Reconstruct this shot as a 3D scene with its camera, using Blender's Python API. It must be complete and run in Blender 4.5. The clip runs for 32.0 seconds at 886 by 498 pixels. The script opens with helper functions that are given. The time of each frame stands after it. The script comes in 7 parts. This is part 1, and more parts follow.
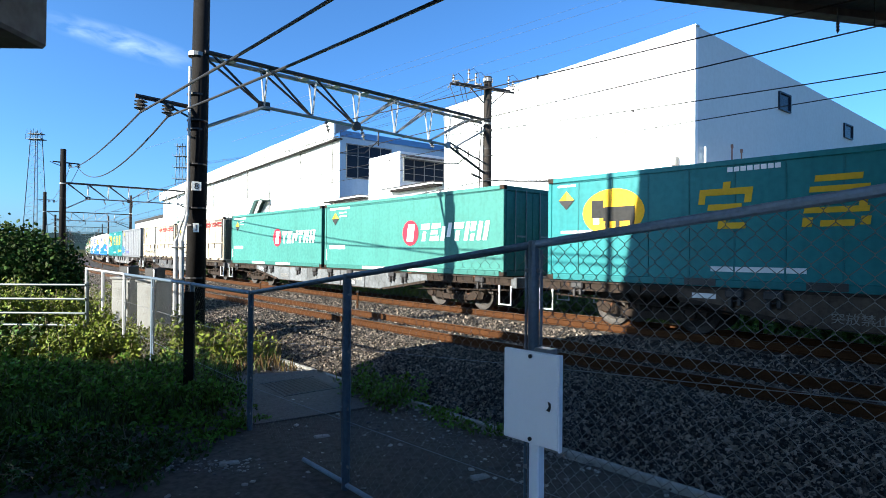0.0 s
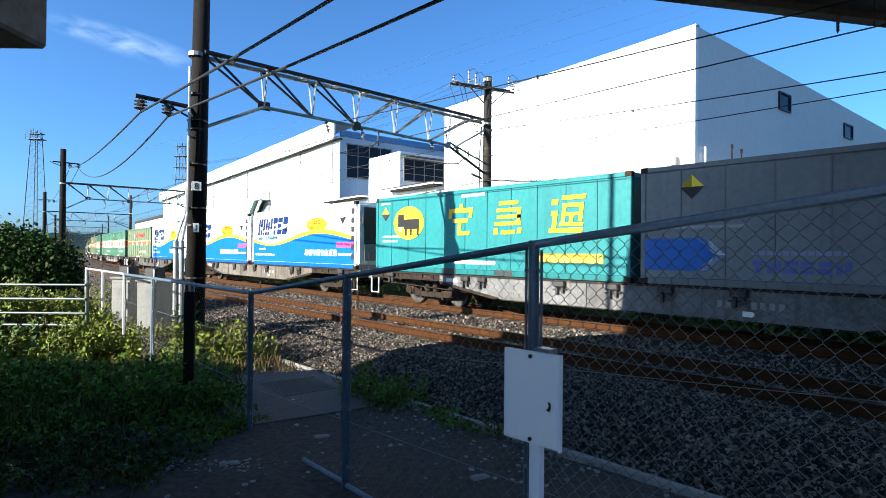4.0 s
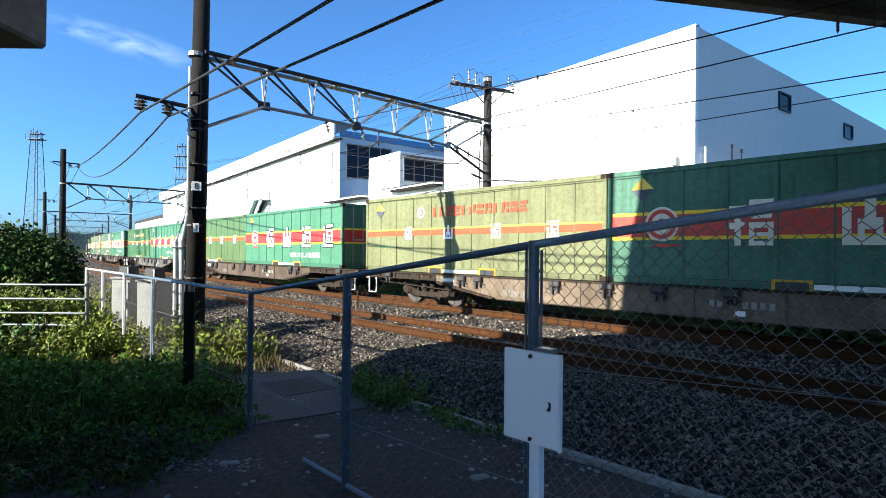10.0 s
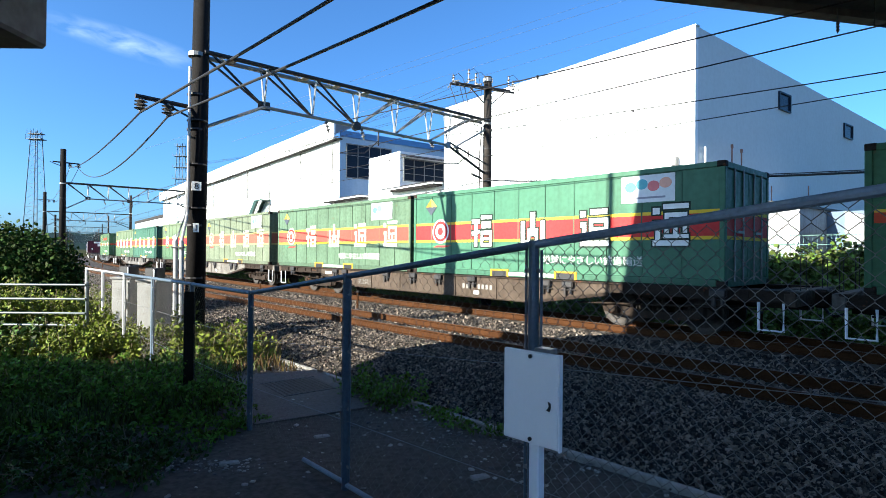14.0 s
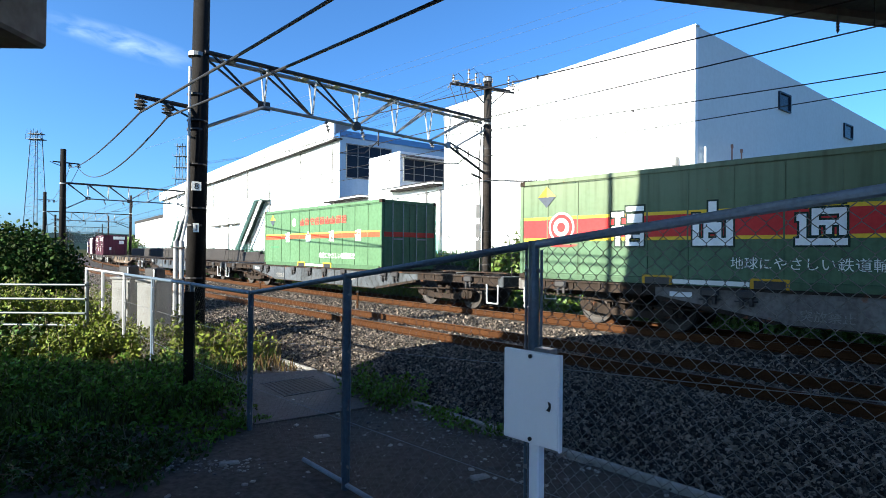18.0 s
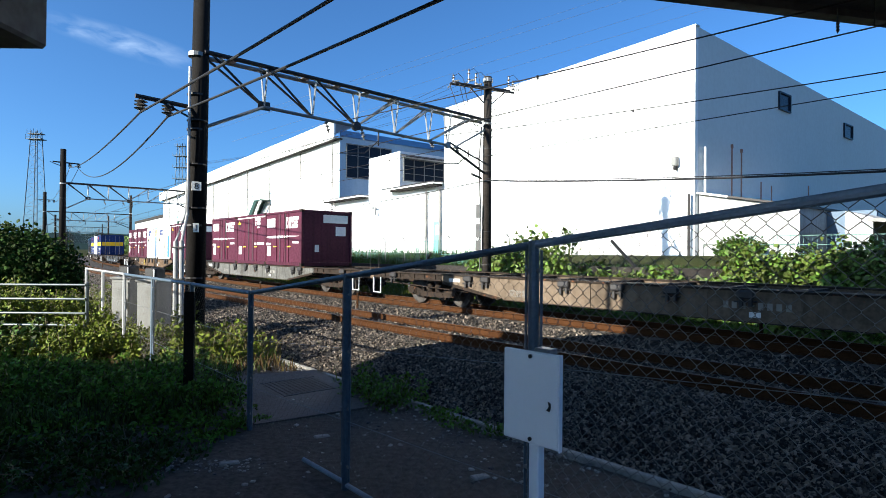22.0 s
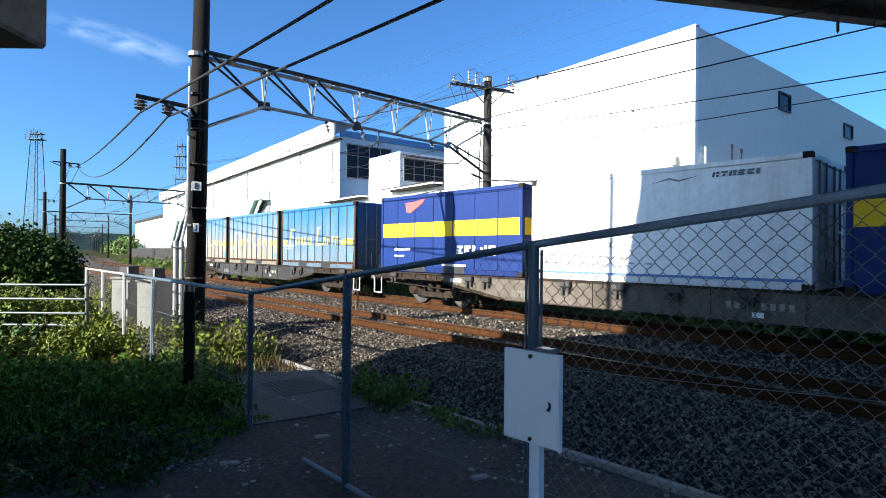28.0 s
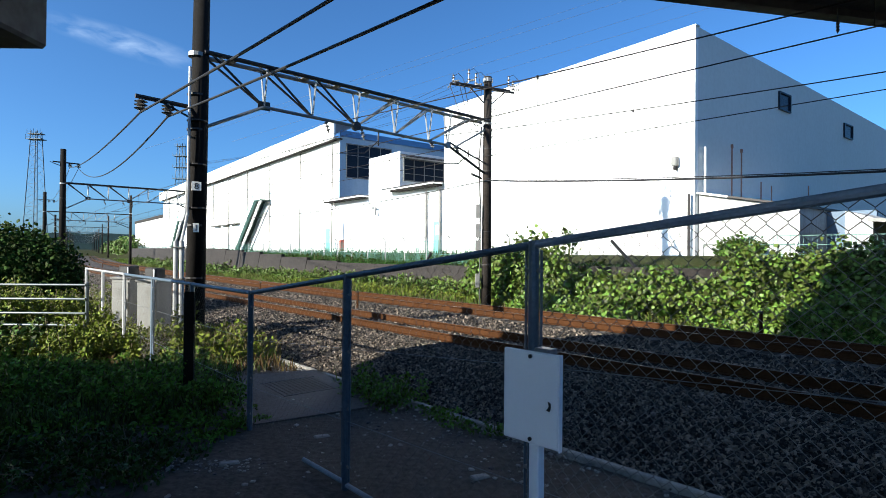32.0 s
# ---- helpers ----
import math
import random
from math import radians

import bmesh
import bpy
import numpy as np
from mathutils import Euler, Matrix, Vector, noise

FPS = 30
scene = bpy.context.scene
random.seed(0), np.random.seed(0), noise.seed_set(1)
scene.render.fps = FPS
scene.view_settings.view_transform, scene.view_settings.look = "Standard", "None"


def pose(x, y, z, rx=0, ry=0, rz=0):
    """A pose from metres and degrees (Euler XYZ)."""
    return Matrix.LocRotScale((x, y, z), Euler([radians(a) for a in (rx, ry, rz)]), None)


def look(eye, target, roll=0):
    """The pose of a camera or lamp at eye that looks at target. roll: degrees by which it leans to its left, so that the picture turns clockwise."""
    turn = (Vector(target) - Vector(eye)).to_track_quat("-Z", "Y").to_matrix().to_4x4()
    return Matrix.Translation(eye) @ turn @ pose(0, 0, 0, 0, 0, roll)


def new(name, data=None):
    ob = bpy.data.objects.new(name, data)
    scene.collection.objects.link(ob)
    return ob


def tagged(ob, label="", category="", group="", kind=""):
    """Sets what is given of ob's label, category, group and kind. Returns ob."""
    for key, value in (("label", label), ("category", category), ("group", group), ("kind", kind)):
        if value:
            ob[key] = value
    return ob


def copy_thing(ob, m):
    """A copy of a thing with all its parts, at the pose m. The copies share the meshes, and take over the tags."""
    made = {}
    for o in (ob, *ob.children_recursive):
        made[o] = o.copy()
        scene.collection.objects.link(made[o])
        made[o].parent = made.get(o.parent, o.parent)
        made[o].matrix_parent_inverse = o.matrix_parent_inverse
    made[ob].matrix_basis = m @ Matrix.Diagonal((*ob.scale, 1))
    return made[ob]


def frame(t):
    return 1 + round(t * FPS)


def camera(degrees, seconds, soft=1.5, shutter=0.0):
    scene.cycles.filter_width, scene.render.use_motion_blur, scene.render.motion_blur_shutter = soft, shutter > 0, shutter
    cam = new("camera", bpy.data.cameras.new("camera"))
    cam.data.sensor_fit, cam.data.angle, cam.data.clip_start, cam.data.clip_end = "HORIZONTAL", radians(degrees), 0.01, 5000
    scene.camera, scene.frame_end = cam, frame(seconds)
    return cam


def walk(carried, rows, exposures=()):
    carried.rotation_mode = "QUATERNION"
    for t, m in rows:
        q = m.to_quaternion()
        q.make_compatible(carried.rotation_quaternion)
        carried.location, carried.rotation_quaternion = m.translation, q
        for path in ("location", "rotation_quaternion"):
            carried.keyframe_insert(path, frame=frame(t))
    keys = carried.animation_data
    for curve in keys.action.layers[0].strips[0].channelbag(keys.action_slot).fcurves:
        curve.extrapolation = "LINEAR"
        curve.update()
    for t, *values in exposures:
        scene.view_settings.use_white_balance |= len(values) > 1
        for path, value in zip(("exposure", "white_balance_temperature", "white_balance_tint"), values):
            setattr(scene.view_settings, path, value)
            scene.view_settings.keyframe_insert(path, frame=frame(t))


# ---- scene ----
cam = camera(77.85, 32.0, soft=0.45, shutter=0.0)
CAM = look((0, 0, 1.65), (0, 100, 1.65 + 100 * math.tan(radians(0.371))), 0.491)
walk(cam, [(0, CAM), (32, CAM)], exposures=[(0, 1.93, 6150, 5), (3, 1.89, 6150, 5), (6, 1.59, 6150, 5), (9, 1.93, 6150, 5), (15, 1.93, 6150, 5), (19, 1.93, 6150, 5), (20, 1.77, 6150, 5), (22, 1.5, 6150, 5), (24, 1.79, 6150, 5), (28, 1.77, 6150, 5), (30, 1.85, 6150, 5), (32, 1.43, 6150, 5)])

# ---- light: low sun from behind on the far side of the road bridge ----
SUN_DIR = Vector((0.86, 0.51, -math.tan(radians(21.0)))).normalized()
world = bpy.data.worlds.new("sky")
scene.world = world
world.use_nodes = True
wn = world.node_tree.nodes
sky = wn.new("ShaderNodeTexSky")
sky.sky_type, sky.sun_disc = "NISHITA", False
sky.sun_elevation = radians(21.0)
sky.sun_rotation = math.atan2(-SUN_DIR.x, -SUN_DIR.y)
sky.air_density, sky.dust_density, sky.ozone_density = 0.75, 1.6, 8.0
wn["Background"].inputs["Strength"].default_value = 0.084
clear = wn.new("ShaderNodeMix")
clear.data_type, clear.blend_type = "RGBA", "MULTIPLY"
clear.inputs[0].default_value, clear.inputs[7].default_value = 1.0, (0.93, 1.02, 0.985, 1)
world.node_tree.links.new(sky.outputs["Color"], clear.inputs[6])
world.node_tree.links.new(clear.outputs[2], wn["Background"].inputs["Color"])
sun = new("sun", bpy.data.lights.new("sun", "SUN"))
sun.data.energy, sun.data.angle, sun.data.color = 5.0, radians(0.5), (1.0, 0.91, 0.78)
sun.matrix_world = look((-60, -40, 40), Vector((-60, -40, 40)) + SUN_DIR)


# ---- mesh helpers ----
class M:
    """Collects vertices and faces of one mesh."""

    def __init__(self):
        self.v, self.f = [], []

    def add(self, vs, fs):
        n = len(self.v)
        self.v += [tuple(p) for p in vs]
        self.f += [tuple(i + n for i in f) for f in fs]
        return self

    def box(self, x0, x1, y0, y1, z0, z1, m=None):
        vs = [Vector(p) for p in ((x0, y0, z0), (x1, y0, z0), (x1, y1, z0), (x0, y1, z0),
                                  (x0, y0, z1), (x1, y0, z1), (x1, y1, z1), (x0, y1, z1))]
        if m:
            vs = [m @ p for p in vs]
        return self.add(vs, [(3, 2, 1, 0), (4, 5, 6, 7), (0, 1, 5, 4), (1, 2, 6, 5), (2, 3, 7, 6), (3, 0, 4, 7)])

    def bbox(self, x0, x1, y0, y1, z0, z1, c=0.02, m=None):
        """A box with its edges cut off by c."""
        vs, fs = [], []
        for sx, X, in ((1, x0), (-1, x1)):
            for sy, Y in ((1, y0), (-1, y1)):
                for sz, Z in ((1, z0), (-1, z1)):
                    vs += [Vector((X, Y + sy * c, Z + sz * c)), Vector((X + sx * c, Y, Z + sz * c)), Vector((X + sx * c, Y + sy * c, Z))]
        hull = bmesh.new()
        for p in vs:
            hull.verts.new(p)
        bmesh.ops.convex_hull(hull, input=hull.verts)
        bmesh.ops.dissolve_limit(hull, angle_limit=0.01, verts=hull.verts, edges=hull.edges)
        hull.verts.index_update()
        out = [(m @ p.co if m else p.co.copy()) for p in hull.verts]
        fs = [[p.index for p in f.verts] for f in hull.faces]
        hull.free()
        return self.add(out, fs)

    def tube(self, pts, r, n=6, cap=True):
        """A round bar through pts; r is one radius or one for each point."""
        pts = [Vector(p) for p in pts]
        rs = r if isinstance(r, (list, tuple)) else [r] * len(pts)
        vs, up = [], Vector((0, 0, 1))
        for i, p in enumerate(pts):
            d = (pts[min(i + 1, len(pts) - 1)] - pts[max(i - 1, 0)]).normalized()
            a = d.cross(up if abs(d.z) < 0.95 else Vector((1, 0, 0))).normalized()
            b = a.cross(d).normalized()
            vs += [p + (a * math.cos(2 * math.pi * k / n) + b * math.sin(2 * math.pi * k / n)) * rs[i] for k in range(n)]
        fs = []
        for i in range(len(pts) - 1):
            for k in range(n):
                a, b = i * n + k, i * n + (k + 1) % n
                fs.append((a, b, b + n, a + n))
        if cap:
            fs += [tuple(range(n - 1, -1, -1)), tuple(range((len(pts) - 1) * n, len(pts) * n))]
        return self.add(vs, fs)

    def lathe(self, prof, axis_m, n=16):
        """Turns a profile of (radius, height) round the z axis of axis_m."""
        vs, fs = [], []
        for r, h in prof:
            vs += [axis_m @ Vector((r * math.cos(2 * math.pi * k / n), r * math.sin(2 * math.pi * k / n), h)) for k in range(n)]
        for i in range(len(prof) - 1):
            for k in range(n):
                a, b = i * n + k, i * n + (k + 1) % n
                fs.append((a, b, b + n, a + n))
        fs += [tuple(range(n - 1, -1, -1)), tuple(range((len(prof) - 1) * n, len(prof) * n))]
        return self.add(vs, fs)

    def prism(self, poly, y0, y1, m=None):
        """A polygon in x and z, run from y0 to y1."""
        n = len(poly)
        vs = [Vector((x, y0, z)) for x, z in poly] + [Vector((x, y1, z)) for x, z in poly]
        if m:
            vs = [m @ p for p in vs]
        fs = [tuple(range(n)), tuple(range(2 * n - 1, n - 1, -1))]
        fs += [((i + 1) % n, i, i + n, (i + 1) % n + n) for i in range(n)]
        return self.add(vs, fs)

    def mesh(self, name, smooth=False):
        me = bpy.data.meshes.new(name)
        me.from_pydata(self.v, [], self.f)
        me.update()
        if smooth:
            me.polygons.foreach_set("use_smooth", [True] * len(me.polygons))
        return me


def part(name, m, material, parent=None, label="", smooth=False, color=None):
    me = m.mesh(name, smooth) if isinstance(m, M) else m
    if not me.materials and material:
        me.materials.append(material)
    ob = new(name, me)
    ob.parent = parent
    if label:
        ob["label"] = label
    if color:
        ob.color = (*color, 1)
    return ob


def thing(name, label, category, group="", kind="", at=None):
    ob = tagged(new(name), label, category, group, kind)
    ob.empty_display_size = 0.2
    if at is not None:
        ob.matrix_basis = at
    return ob


# ---- materials ----
def mat(name, base=(0.5, 0.5, 0.5), rough=0.7, metal=0.0, var=0.25, scale=2.0, fine=30.0, bump=0.0, tint=None, own=False,
        streak=0.0, rust=0.0, fade=None, island=False, island_amount=0.35, island_pow=1.0, rust_col=(0.16, 0.06, 0.025), coat=0.0, spec=0.5):
    """Two scales of variation, streaks and rust over a base colour; own=True takes the colour of the object."""
    ma = bpy.data.materials.new(name)
    ma.use_nodes = True
    nt = ma.node_tree
    nd, lk = nt.nodes, nt.links
    bs = nd["Principled BSDF"]
    bs.inputs["Roughness"].default_value, bs.inputs["Metallic"].default_value = rough, metal
    bs.inputs["Coat Weight"].default_value = coat
    bs.inputs["Specular IOR Level"].default_value = spec
    tc = nd.new("ShaderNodeTexCoord")

    def noise_of(sc, detail=6.0, stretch=None):
        nz = nd.new("ShaderNodeTexNoise")
        nz.inputs["Scale"].default_value, nz.inputs["Detail"].default_value = sc, detail
        if stretch:
            mp = nd.new("ShaderNodeMapping")
            mp.inputs["Scale"].default_value = stretch
            lk.new(tc.outputs["Object"], mp.inputs["Vector"])
            lk.new(mp.outputs["Vector"], nz.inputs["Vector"])
        else:
            lk.new(tc.outputs["Object"], nz.inputs["Vector"])
        return nz

    def mix(kind, fac, a, b):
        mx = nd.new("ShaderNodeMix")
        mx.data_type, mx.blend_type = "RGBA", kind
        for sock, val in ((mx.inputs[0], fac), (mx.inputs[6], a), (mx.inputs[7], b)):
            if isinstance(val, bpy.types.NodeSocket):
                lk.new(val, sock)
            else:
                sock.default_value = val if isinstance(val, float) else (*val, 1)
        return mx.outputs[2]

    def ramp(sock, lo, hi, a=0.0, b=1.0):
        mr = nd.new("ShaderNodeMapRange")
        for i, val in enumerate((lo, hi, a, b)):
            mr.inputs[i + 1].default_value = val
        lk.new(sock, mr.inputs[0])
        return mr.outputs[0]

    if own:
        oi = nd.new("ShaderNodeObjectInfo")
        col = oi.outputs["Color"]
    else:
        rgb = nd.new("ShaderNodeRGB")
        rgb.outputs[0].default_value = (*base, 1)
        col = rgb.outputs[0]
    n1, n2 = noise_of(scale), noise_of(fine, 4.0)
    if tint:
        col = mix("MIX", ramp(n1.outputs["Fac"], 0.42, 0.62), col, tint)
    dark = mix("MULTIPLY", ramp(n1.outputs["Fac"], 0.35, 0.75, 0.0, var), col, (0.25, 0.23, 0.2))
    col = mix("MULTIPLY", ramp(n2.outputs["Fac"], 0.4, 0.7, 0.0, var), dark, (0.45, 0.43, 0.4))
    if island:
        ge = nd.new("ShaderNodeNewGeometry")
        hs = nd.new("ShaderNodeHueSaturation")
        lk.new(col, hs.inputs["Color"])
        pw = nd.new("ShaderNodeMath")
        pw.operation, pw.inputs[1].default_value = "POWER", island_pow
        lk.new(ge.outputs["Random Per Island"], pw.inputs[0])
        lk.new(ramp(pw.outputs[0], 0, 1, 1 - island_amount, 1 + island_amount * island_pow), hs.inputs["Value"])
        lk.new(ramp(ge.outputs["Random Per Island"], 0, 1, 0.5 - 0.04 * island_amount / island_pow ** 2, 0.5 + 0.05 * island_amount / island_pow ** 2), hs.inputs["Hue"])
        col = hs.outputs["Color"]
    if fade:
        sp = nd.new("ShaderNodeSeparateXYZ")
        lk.new(tc.outputs["Object"], sp.inputs[0])
        ad = nd.new("ShaderNodeMath")
        ad.operation = "MULTIPLY_ADD"
        ad.inputs[1].default_value = 1.6
        lk.new(n1.outputs["Fac"], ad.inputs[0])
        lk.new(sp.outputs["Z"], ad.inputs[2])
        col = mix("MIX", ramp(ad.outputs[0], 1.5, 3.0), col, fade)
    if streak:
        n3 = noise_of(3.0, 5.0, (2.2, 2.2, 0.12))
        col = mix("MULTIPLY", ramp(n3.outputs["Fac"], 0.48, 0.72, 0.0, streak), col, (0.3, 0.25, 0.2))
    if rust:
        n4 = noise_of(5.0, 8.0)
        col = mix("MIX", ramp(n4.outputs["Fac"], 0.72 - 0.25 * rust, 0.82 - 0.2 * rust), col, rust_col)
    lk.new(col, bs.inputs["Base Color"])
    lk.new(ramp(n2.outputs["Fac"], 0.3, 0.7, max(rough - 0.12, 0.03), min(rough + 0.12, 1)), bs.inputs["Roughness"])
    if bump:
        bp = nd.new("ShaderNodeBump")
        bp.inputs["Strength"].default_value, bp.inputs["Distance"].default_value = 0.6, bump
        lk.new(n2.outputs["Fac"], bp.inputs["Height"])
        lk.new(bp.outputs["Normal"], bs.inputs["Normal"])
    return ma


M_GROUND = mat("earth", (0.115, 0.092, 0.077), 0.95, var=0.6, scale=0.7, fine=14, bump=0.04, tint=(0.165, 0.138, 0.118), spec=0.05)
M_BALLAST = mat("ballast", (0.03, 0.021, 0.015), 0.9, var=0.7, scale=0.8, fine=22, bump=0.06, tint=(0.035, 0.024, 0.018))
M_STONE = mat("stone", (0.105, 0.085, 0.069), 0.9, var=0.35, scale=3, fine=40, bump=0.004, island=True, island_amount=0.85, island_pow=3.2)
M_RUSTBED = mat("rusty_ballast", (0.0408, 0.01836, 0.01088), 0.9, var=0.6, scale=1.5, fine=20, bump=0.05)
M_RAIL = mat("rusty_rail", (0.056, 0.022, 0.007), 0.8, 0.0, var=0.35, scale=3, fine=30, bump=0.002, spec=0.1)
M_RAILHEAD = mat("polished_rail_head", (0.12, 0.095, 0.08), 0.6, 0.8, var=0.2, scale=3, fine=30)
M_CONCRETE = mat("concrete", (0.33, 0.31, 0.28), 0.9, var=0.4, scale=1.2, fine=18, bump=0.006, streak=0.25)
M_KERB = mat("kerb_concrete", (0.4, 0.37, 0.33), 0.9, var=0.5, scale=1.2, fine=18, bump=0.006)
M_SIGN = mat("board_paint", (0.93, 0.93, 0.93), 0.45, var=0.02, scale=3, fine=30, streak=0.02)
M_CONCRETE_DARK = mat("weathered_and_shade_concrete", (0.022, 0.017, 0.0145), 0.92, var=0.55, scale=0.8, fine=12, bump=0.01, streak=0.5)
M_SLEEPER = mat("sleeper_concrete", (0.117, 0.1014, 0.0858), 0.9, var=0.4, scale=3, fine=30)
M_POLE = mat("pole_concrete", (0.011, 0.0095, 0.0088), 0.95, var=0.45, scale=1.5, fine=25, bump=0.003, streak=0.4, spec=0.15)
M_PALEPIPE = mat("pale_conduit_paint", (0.34, 0.345, 0.35), 0.5, var=0.2, scale=4, fine=40, streak=0.2)
M_PEBBLE = mat("pale_pebble", (0.2652, 0.234, 0.2106), 0.85, var=0.3, scale=5, fine=40, island=True, island_amount=0.7)
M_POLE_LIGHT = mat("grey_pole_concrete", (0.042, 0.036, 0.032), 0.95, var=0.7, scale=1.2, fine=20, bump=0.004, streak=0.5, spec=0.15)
M_STEEL = mat("galvanised_steel", (0.2652, 0.273, 0.2808), 0.5, 0.6, var=0.3, scale=4, fine=40)
M_STEEL_DARK = mat("dark_steel", (0.04, 0.037, 0.037), 0.6, 0.4, var=0.3, scale=4, fine=40, rust=0.3)
M_FENCE_PALE = mat("faded_fence_paint", (0.22, 0.275, 0.34), 0.6, 0.0, var=0.35, scale=3, fine=40)
M_FENCE = mat("blue_grey_fence_paint", (0.095, 0.13, 0.17), 0.5, 0.3, var=0.25, scale=4, fine=40, rust=0.15)
M_WIREMESH = mat("chain_link_wire", (0.2, 0.18, 0.158), 0.6, 0.2, var=0.3, scale=6, fine=60, rust=0.25)
M_CABLE = mat("black_cable", (0.012, 0.012, 0.013), 0.55, var=0.1)
M_WIRE = mat("copper_wire", (0.05, 0.045, 0.04), 0.5, 0.5, var=0.2)
M_WHITEWALL = mat("white_wall_panel", (0.82, 0.82, 0.81), 0.75, var=0.06, scale=0.25, fine=6, streak=0.05)
M_GREYWALL = mat("grey_blue_wall", (0.3, 0.42, 0.55), 0.7, var=0.1, scale=0.4, fine=6, streak=0.08)
M_BLUETRIM = mat("blue_trim", (0.05, 0.16, 0.36), 0.5, var=0.15)
M_ROOF = mat("roof_sheet", (0.55, 0.56, 0.57), 0.5, 0.3, var=0.2, scale=0.4, fine=8)
M_GREENSTEEL = mat("green_stair_paint", (0.008, 0.04, 0.026), 0.5, var=0.2)
M_TURQ = mat("turquoise_door", (0.16, 0.42, 0.38), 0.5, var=0.1)
M_WHITEPAINT = mat("white_paint", (0.8, 0.8, 0.79), 0.5, var=0.12, scale=3, fine=30)
M_GREYBOX = mat("grey_cabinet_paint", (0.19, 0.19, 0.18), 0.55, var=0.2, scale=3, fine=30, streak=0.3)
M_PIPEBLUE = mat("pale_rail_paint", (0.085, 0.105, 0.11), 0.45, 0.2, var=0.25, scale=5, fine=40, rust=0.1)
M_WAGON = mat("wagon_paint", own=True, rough=0.75, var=0.6, scale=1.3, fine=14, streak=0.5, rust=0.2, spec=0.2)
M_BOGIE = mat("grimy_bogie_steel", (0.0272, 0.01836, 0.01292), 0.85, 0.0, var=0.5, scale=4, fine=30, rust=0.4, spec=0.2)
M_BOX = mat("container_paint", own=True, rough=0.5, var=0.22, scale=0.7, fine=9, streak=0.18, rust=0.06, spec=0.18)
M_BOX_WORN = mat("worn_container_paint", own=True, rough=0.6, var=0.35, scale=0.9, fine=10, streak=0.4, rust=0.22, spec=0.18)
M_BOX_FADED_BLUE = mat("sun_faded_blue_container_paint", own=True, rough=0.65, var=0.35, scale=0.9, fine=10, streak=0.45, rust=0.22, fade=(0.07, 0.16, 0.27), spec=0.18)
M_BOX_BLUE = mat("worn_blue_container_paint", own=True, rough=0.6, var=0.35, scale=0.9, fine=10, streak=0.4, rust=0.15, fade=(0.03, 0.12, 0.27), spec=0.18)
M_BOX_FADED = mat("sun_faded_container_paint", own=True, rough=0.6, var=0.35, scale=0.9, fine=10, streak=0.4, rust=0.14, fade=(0.13, 0.165, 0.1), spec=0.18)
M_BOX_FADED_DEEP = mat("sun_faded_dark_container_paint", own=True, rough=0.6, var=0.35, scale=0.9, fine=10, streak=0.4, rust=0.14, fade=(0.06, 0.115, 0.055), spec=0.18)
M_MARK = mat("marking_paint", own=True, rough=0.6, var=0.15, scale=1.5, fine=15, spec=0.15)
M_LEAF = mat("leaf", (0.1, 0.145, 0.02), 0.55, var=0.4, scale=1.5, fine=12, island=True, island_amount=0.7, spec=0.35)
M_WEED_LEAF = mat("weed_leaf", (0.125, 0.2, 0.024), 0.75, var=0.4, scale=1.3, fine=12, island=True, island_amount=0.7, spec=0.12)
M_LEAF_MID = mat("mid_green_leaf", (0.033, 0.06, 0.008), 0.75, var=0.3, scale=1.0, fine=12, island=True, island_amount=0.6, spec=0.12)
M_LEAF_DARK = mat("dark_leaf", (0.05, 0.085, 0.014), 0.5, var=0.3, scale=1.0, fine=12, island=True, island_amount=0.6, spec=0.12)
M_LEAF_YELLOW = mat("yellow_green_leaf", (0.125, 0.15, 0.016), 0.6, var=0.2, scale=1.2, fine=12, island=True, island_amount=0.45, spec=0.12)
M_GRASS = mat("grass_blade", (0.09, 0.13, 0.018), 0.6, var=0.3, scale=0.8, fine=10, island=True, island_amount=0.5, spec=0.12)
M_BANKGRASS = mat("bank_grass_blade", (0.04, 0.088, 0.018), 0.6, var=0.3, scale=0.8, fine=10, island=True, island_amount=0.4, spec=0.12)
# duller copy of the grass colour for blades in the bridge shade
M_GRASS_SHADE = mat("shade_toned_grass_blade", (0.085, 0.11, 0.026), 0.65, var=0.4, scale=0.8, fine=10, island=True, island_amount=0.6, spec=0.12)
# white end wall of the warehouse, toned grey for its shaded side
M_SIDEWALL = mat("shade_grey_wall_panel", (0.58, 0.61, 0.6), 0.75, var=0.08, scale=0.2, fine=5, streak=0.03)
M_GRASS_DRY = mat("dry_grass_blade", (0.13, 0.11, 0.045), 0.7, var=0.3, scale=0.8, fine=10, island=True, island_amount=0.4, spec=0.12)
M_GRASS_RUST = mat("dead_weed_blade", (0.11, 0.07, 0.028), 0.8, var=0.3, scale=0.8, fine=10, island=True, island_amount=0.5, spec=0.12)
M_GRASSGROUND = mat("grassy_soil", (0.034, 0.0408, 0.0136), 0.95, var=0.5, scale=0.6, fine=10, bump=0.04, tint=(0.05, 0.05, 0.02), spec=0.05)
M_STEM = mat("stem", (0.12, 0.1, 0.05), 0.8, var=0.3)
M_GLASS = mat("window_glass", (0.012, 0.02, 0.035), 0.25, 0.0, var=0.1)
M_GLASS.node_tree.nodes["Principled BSDF"].inputs["Specular IOR Level"].default_value = 0.06
M_CERAMIC = mat("brown_grey_insulator", (0.14, 0.135, 0.13), 0.25, var=0.2, scale=6)
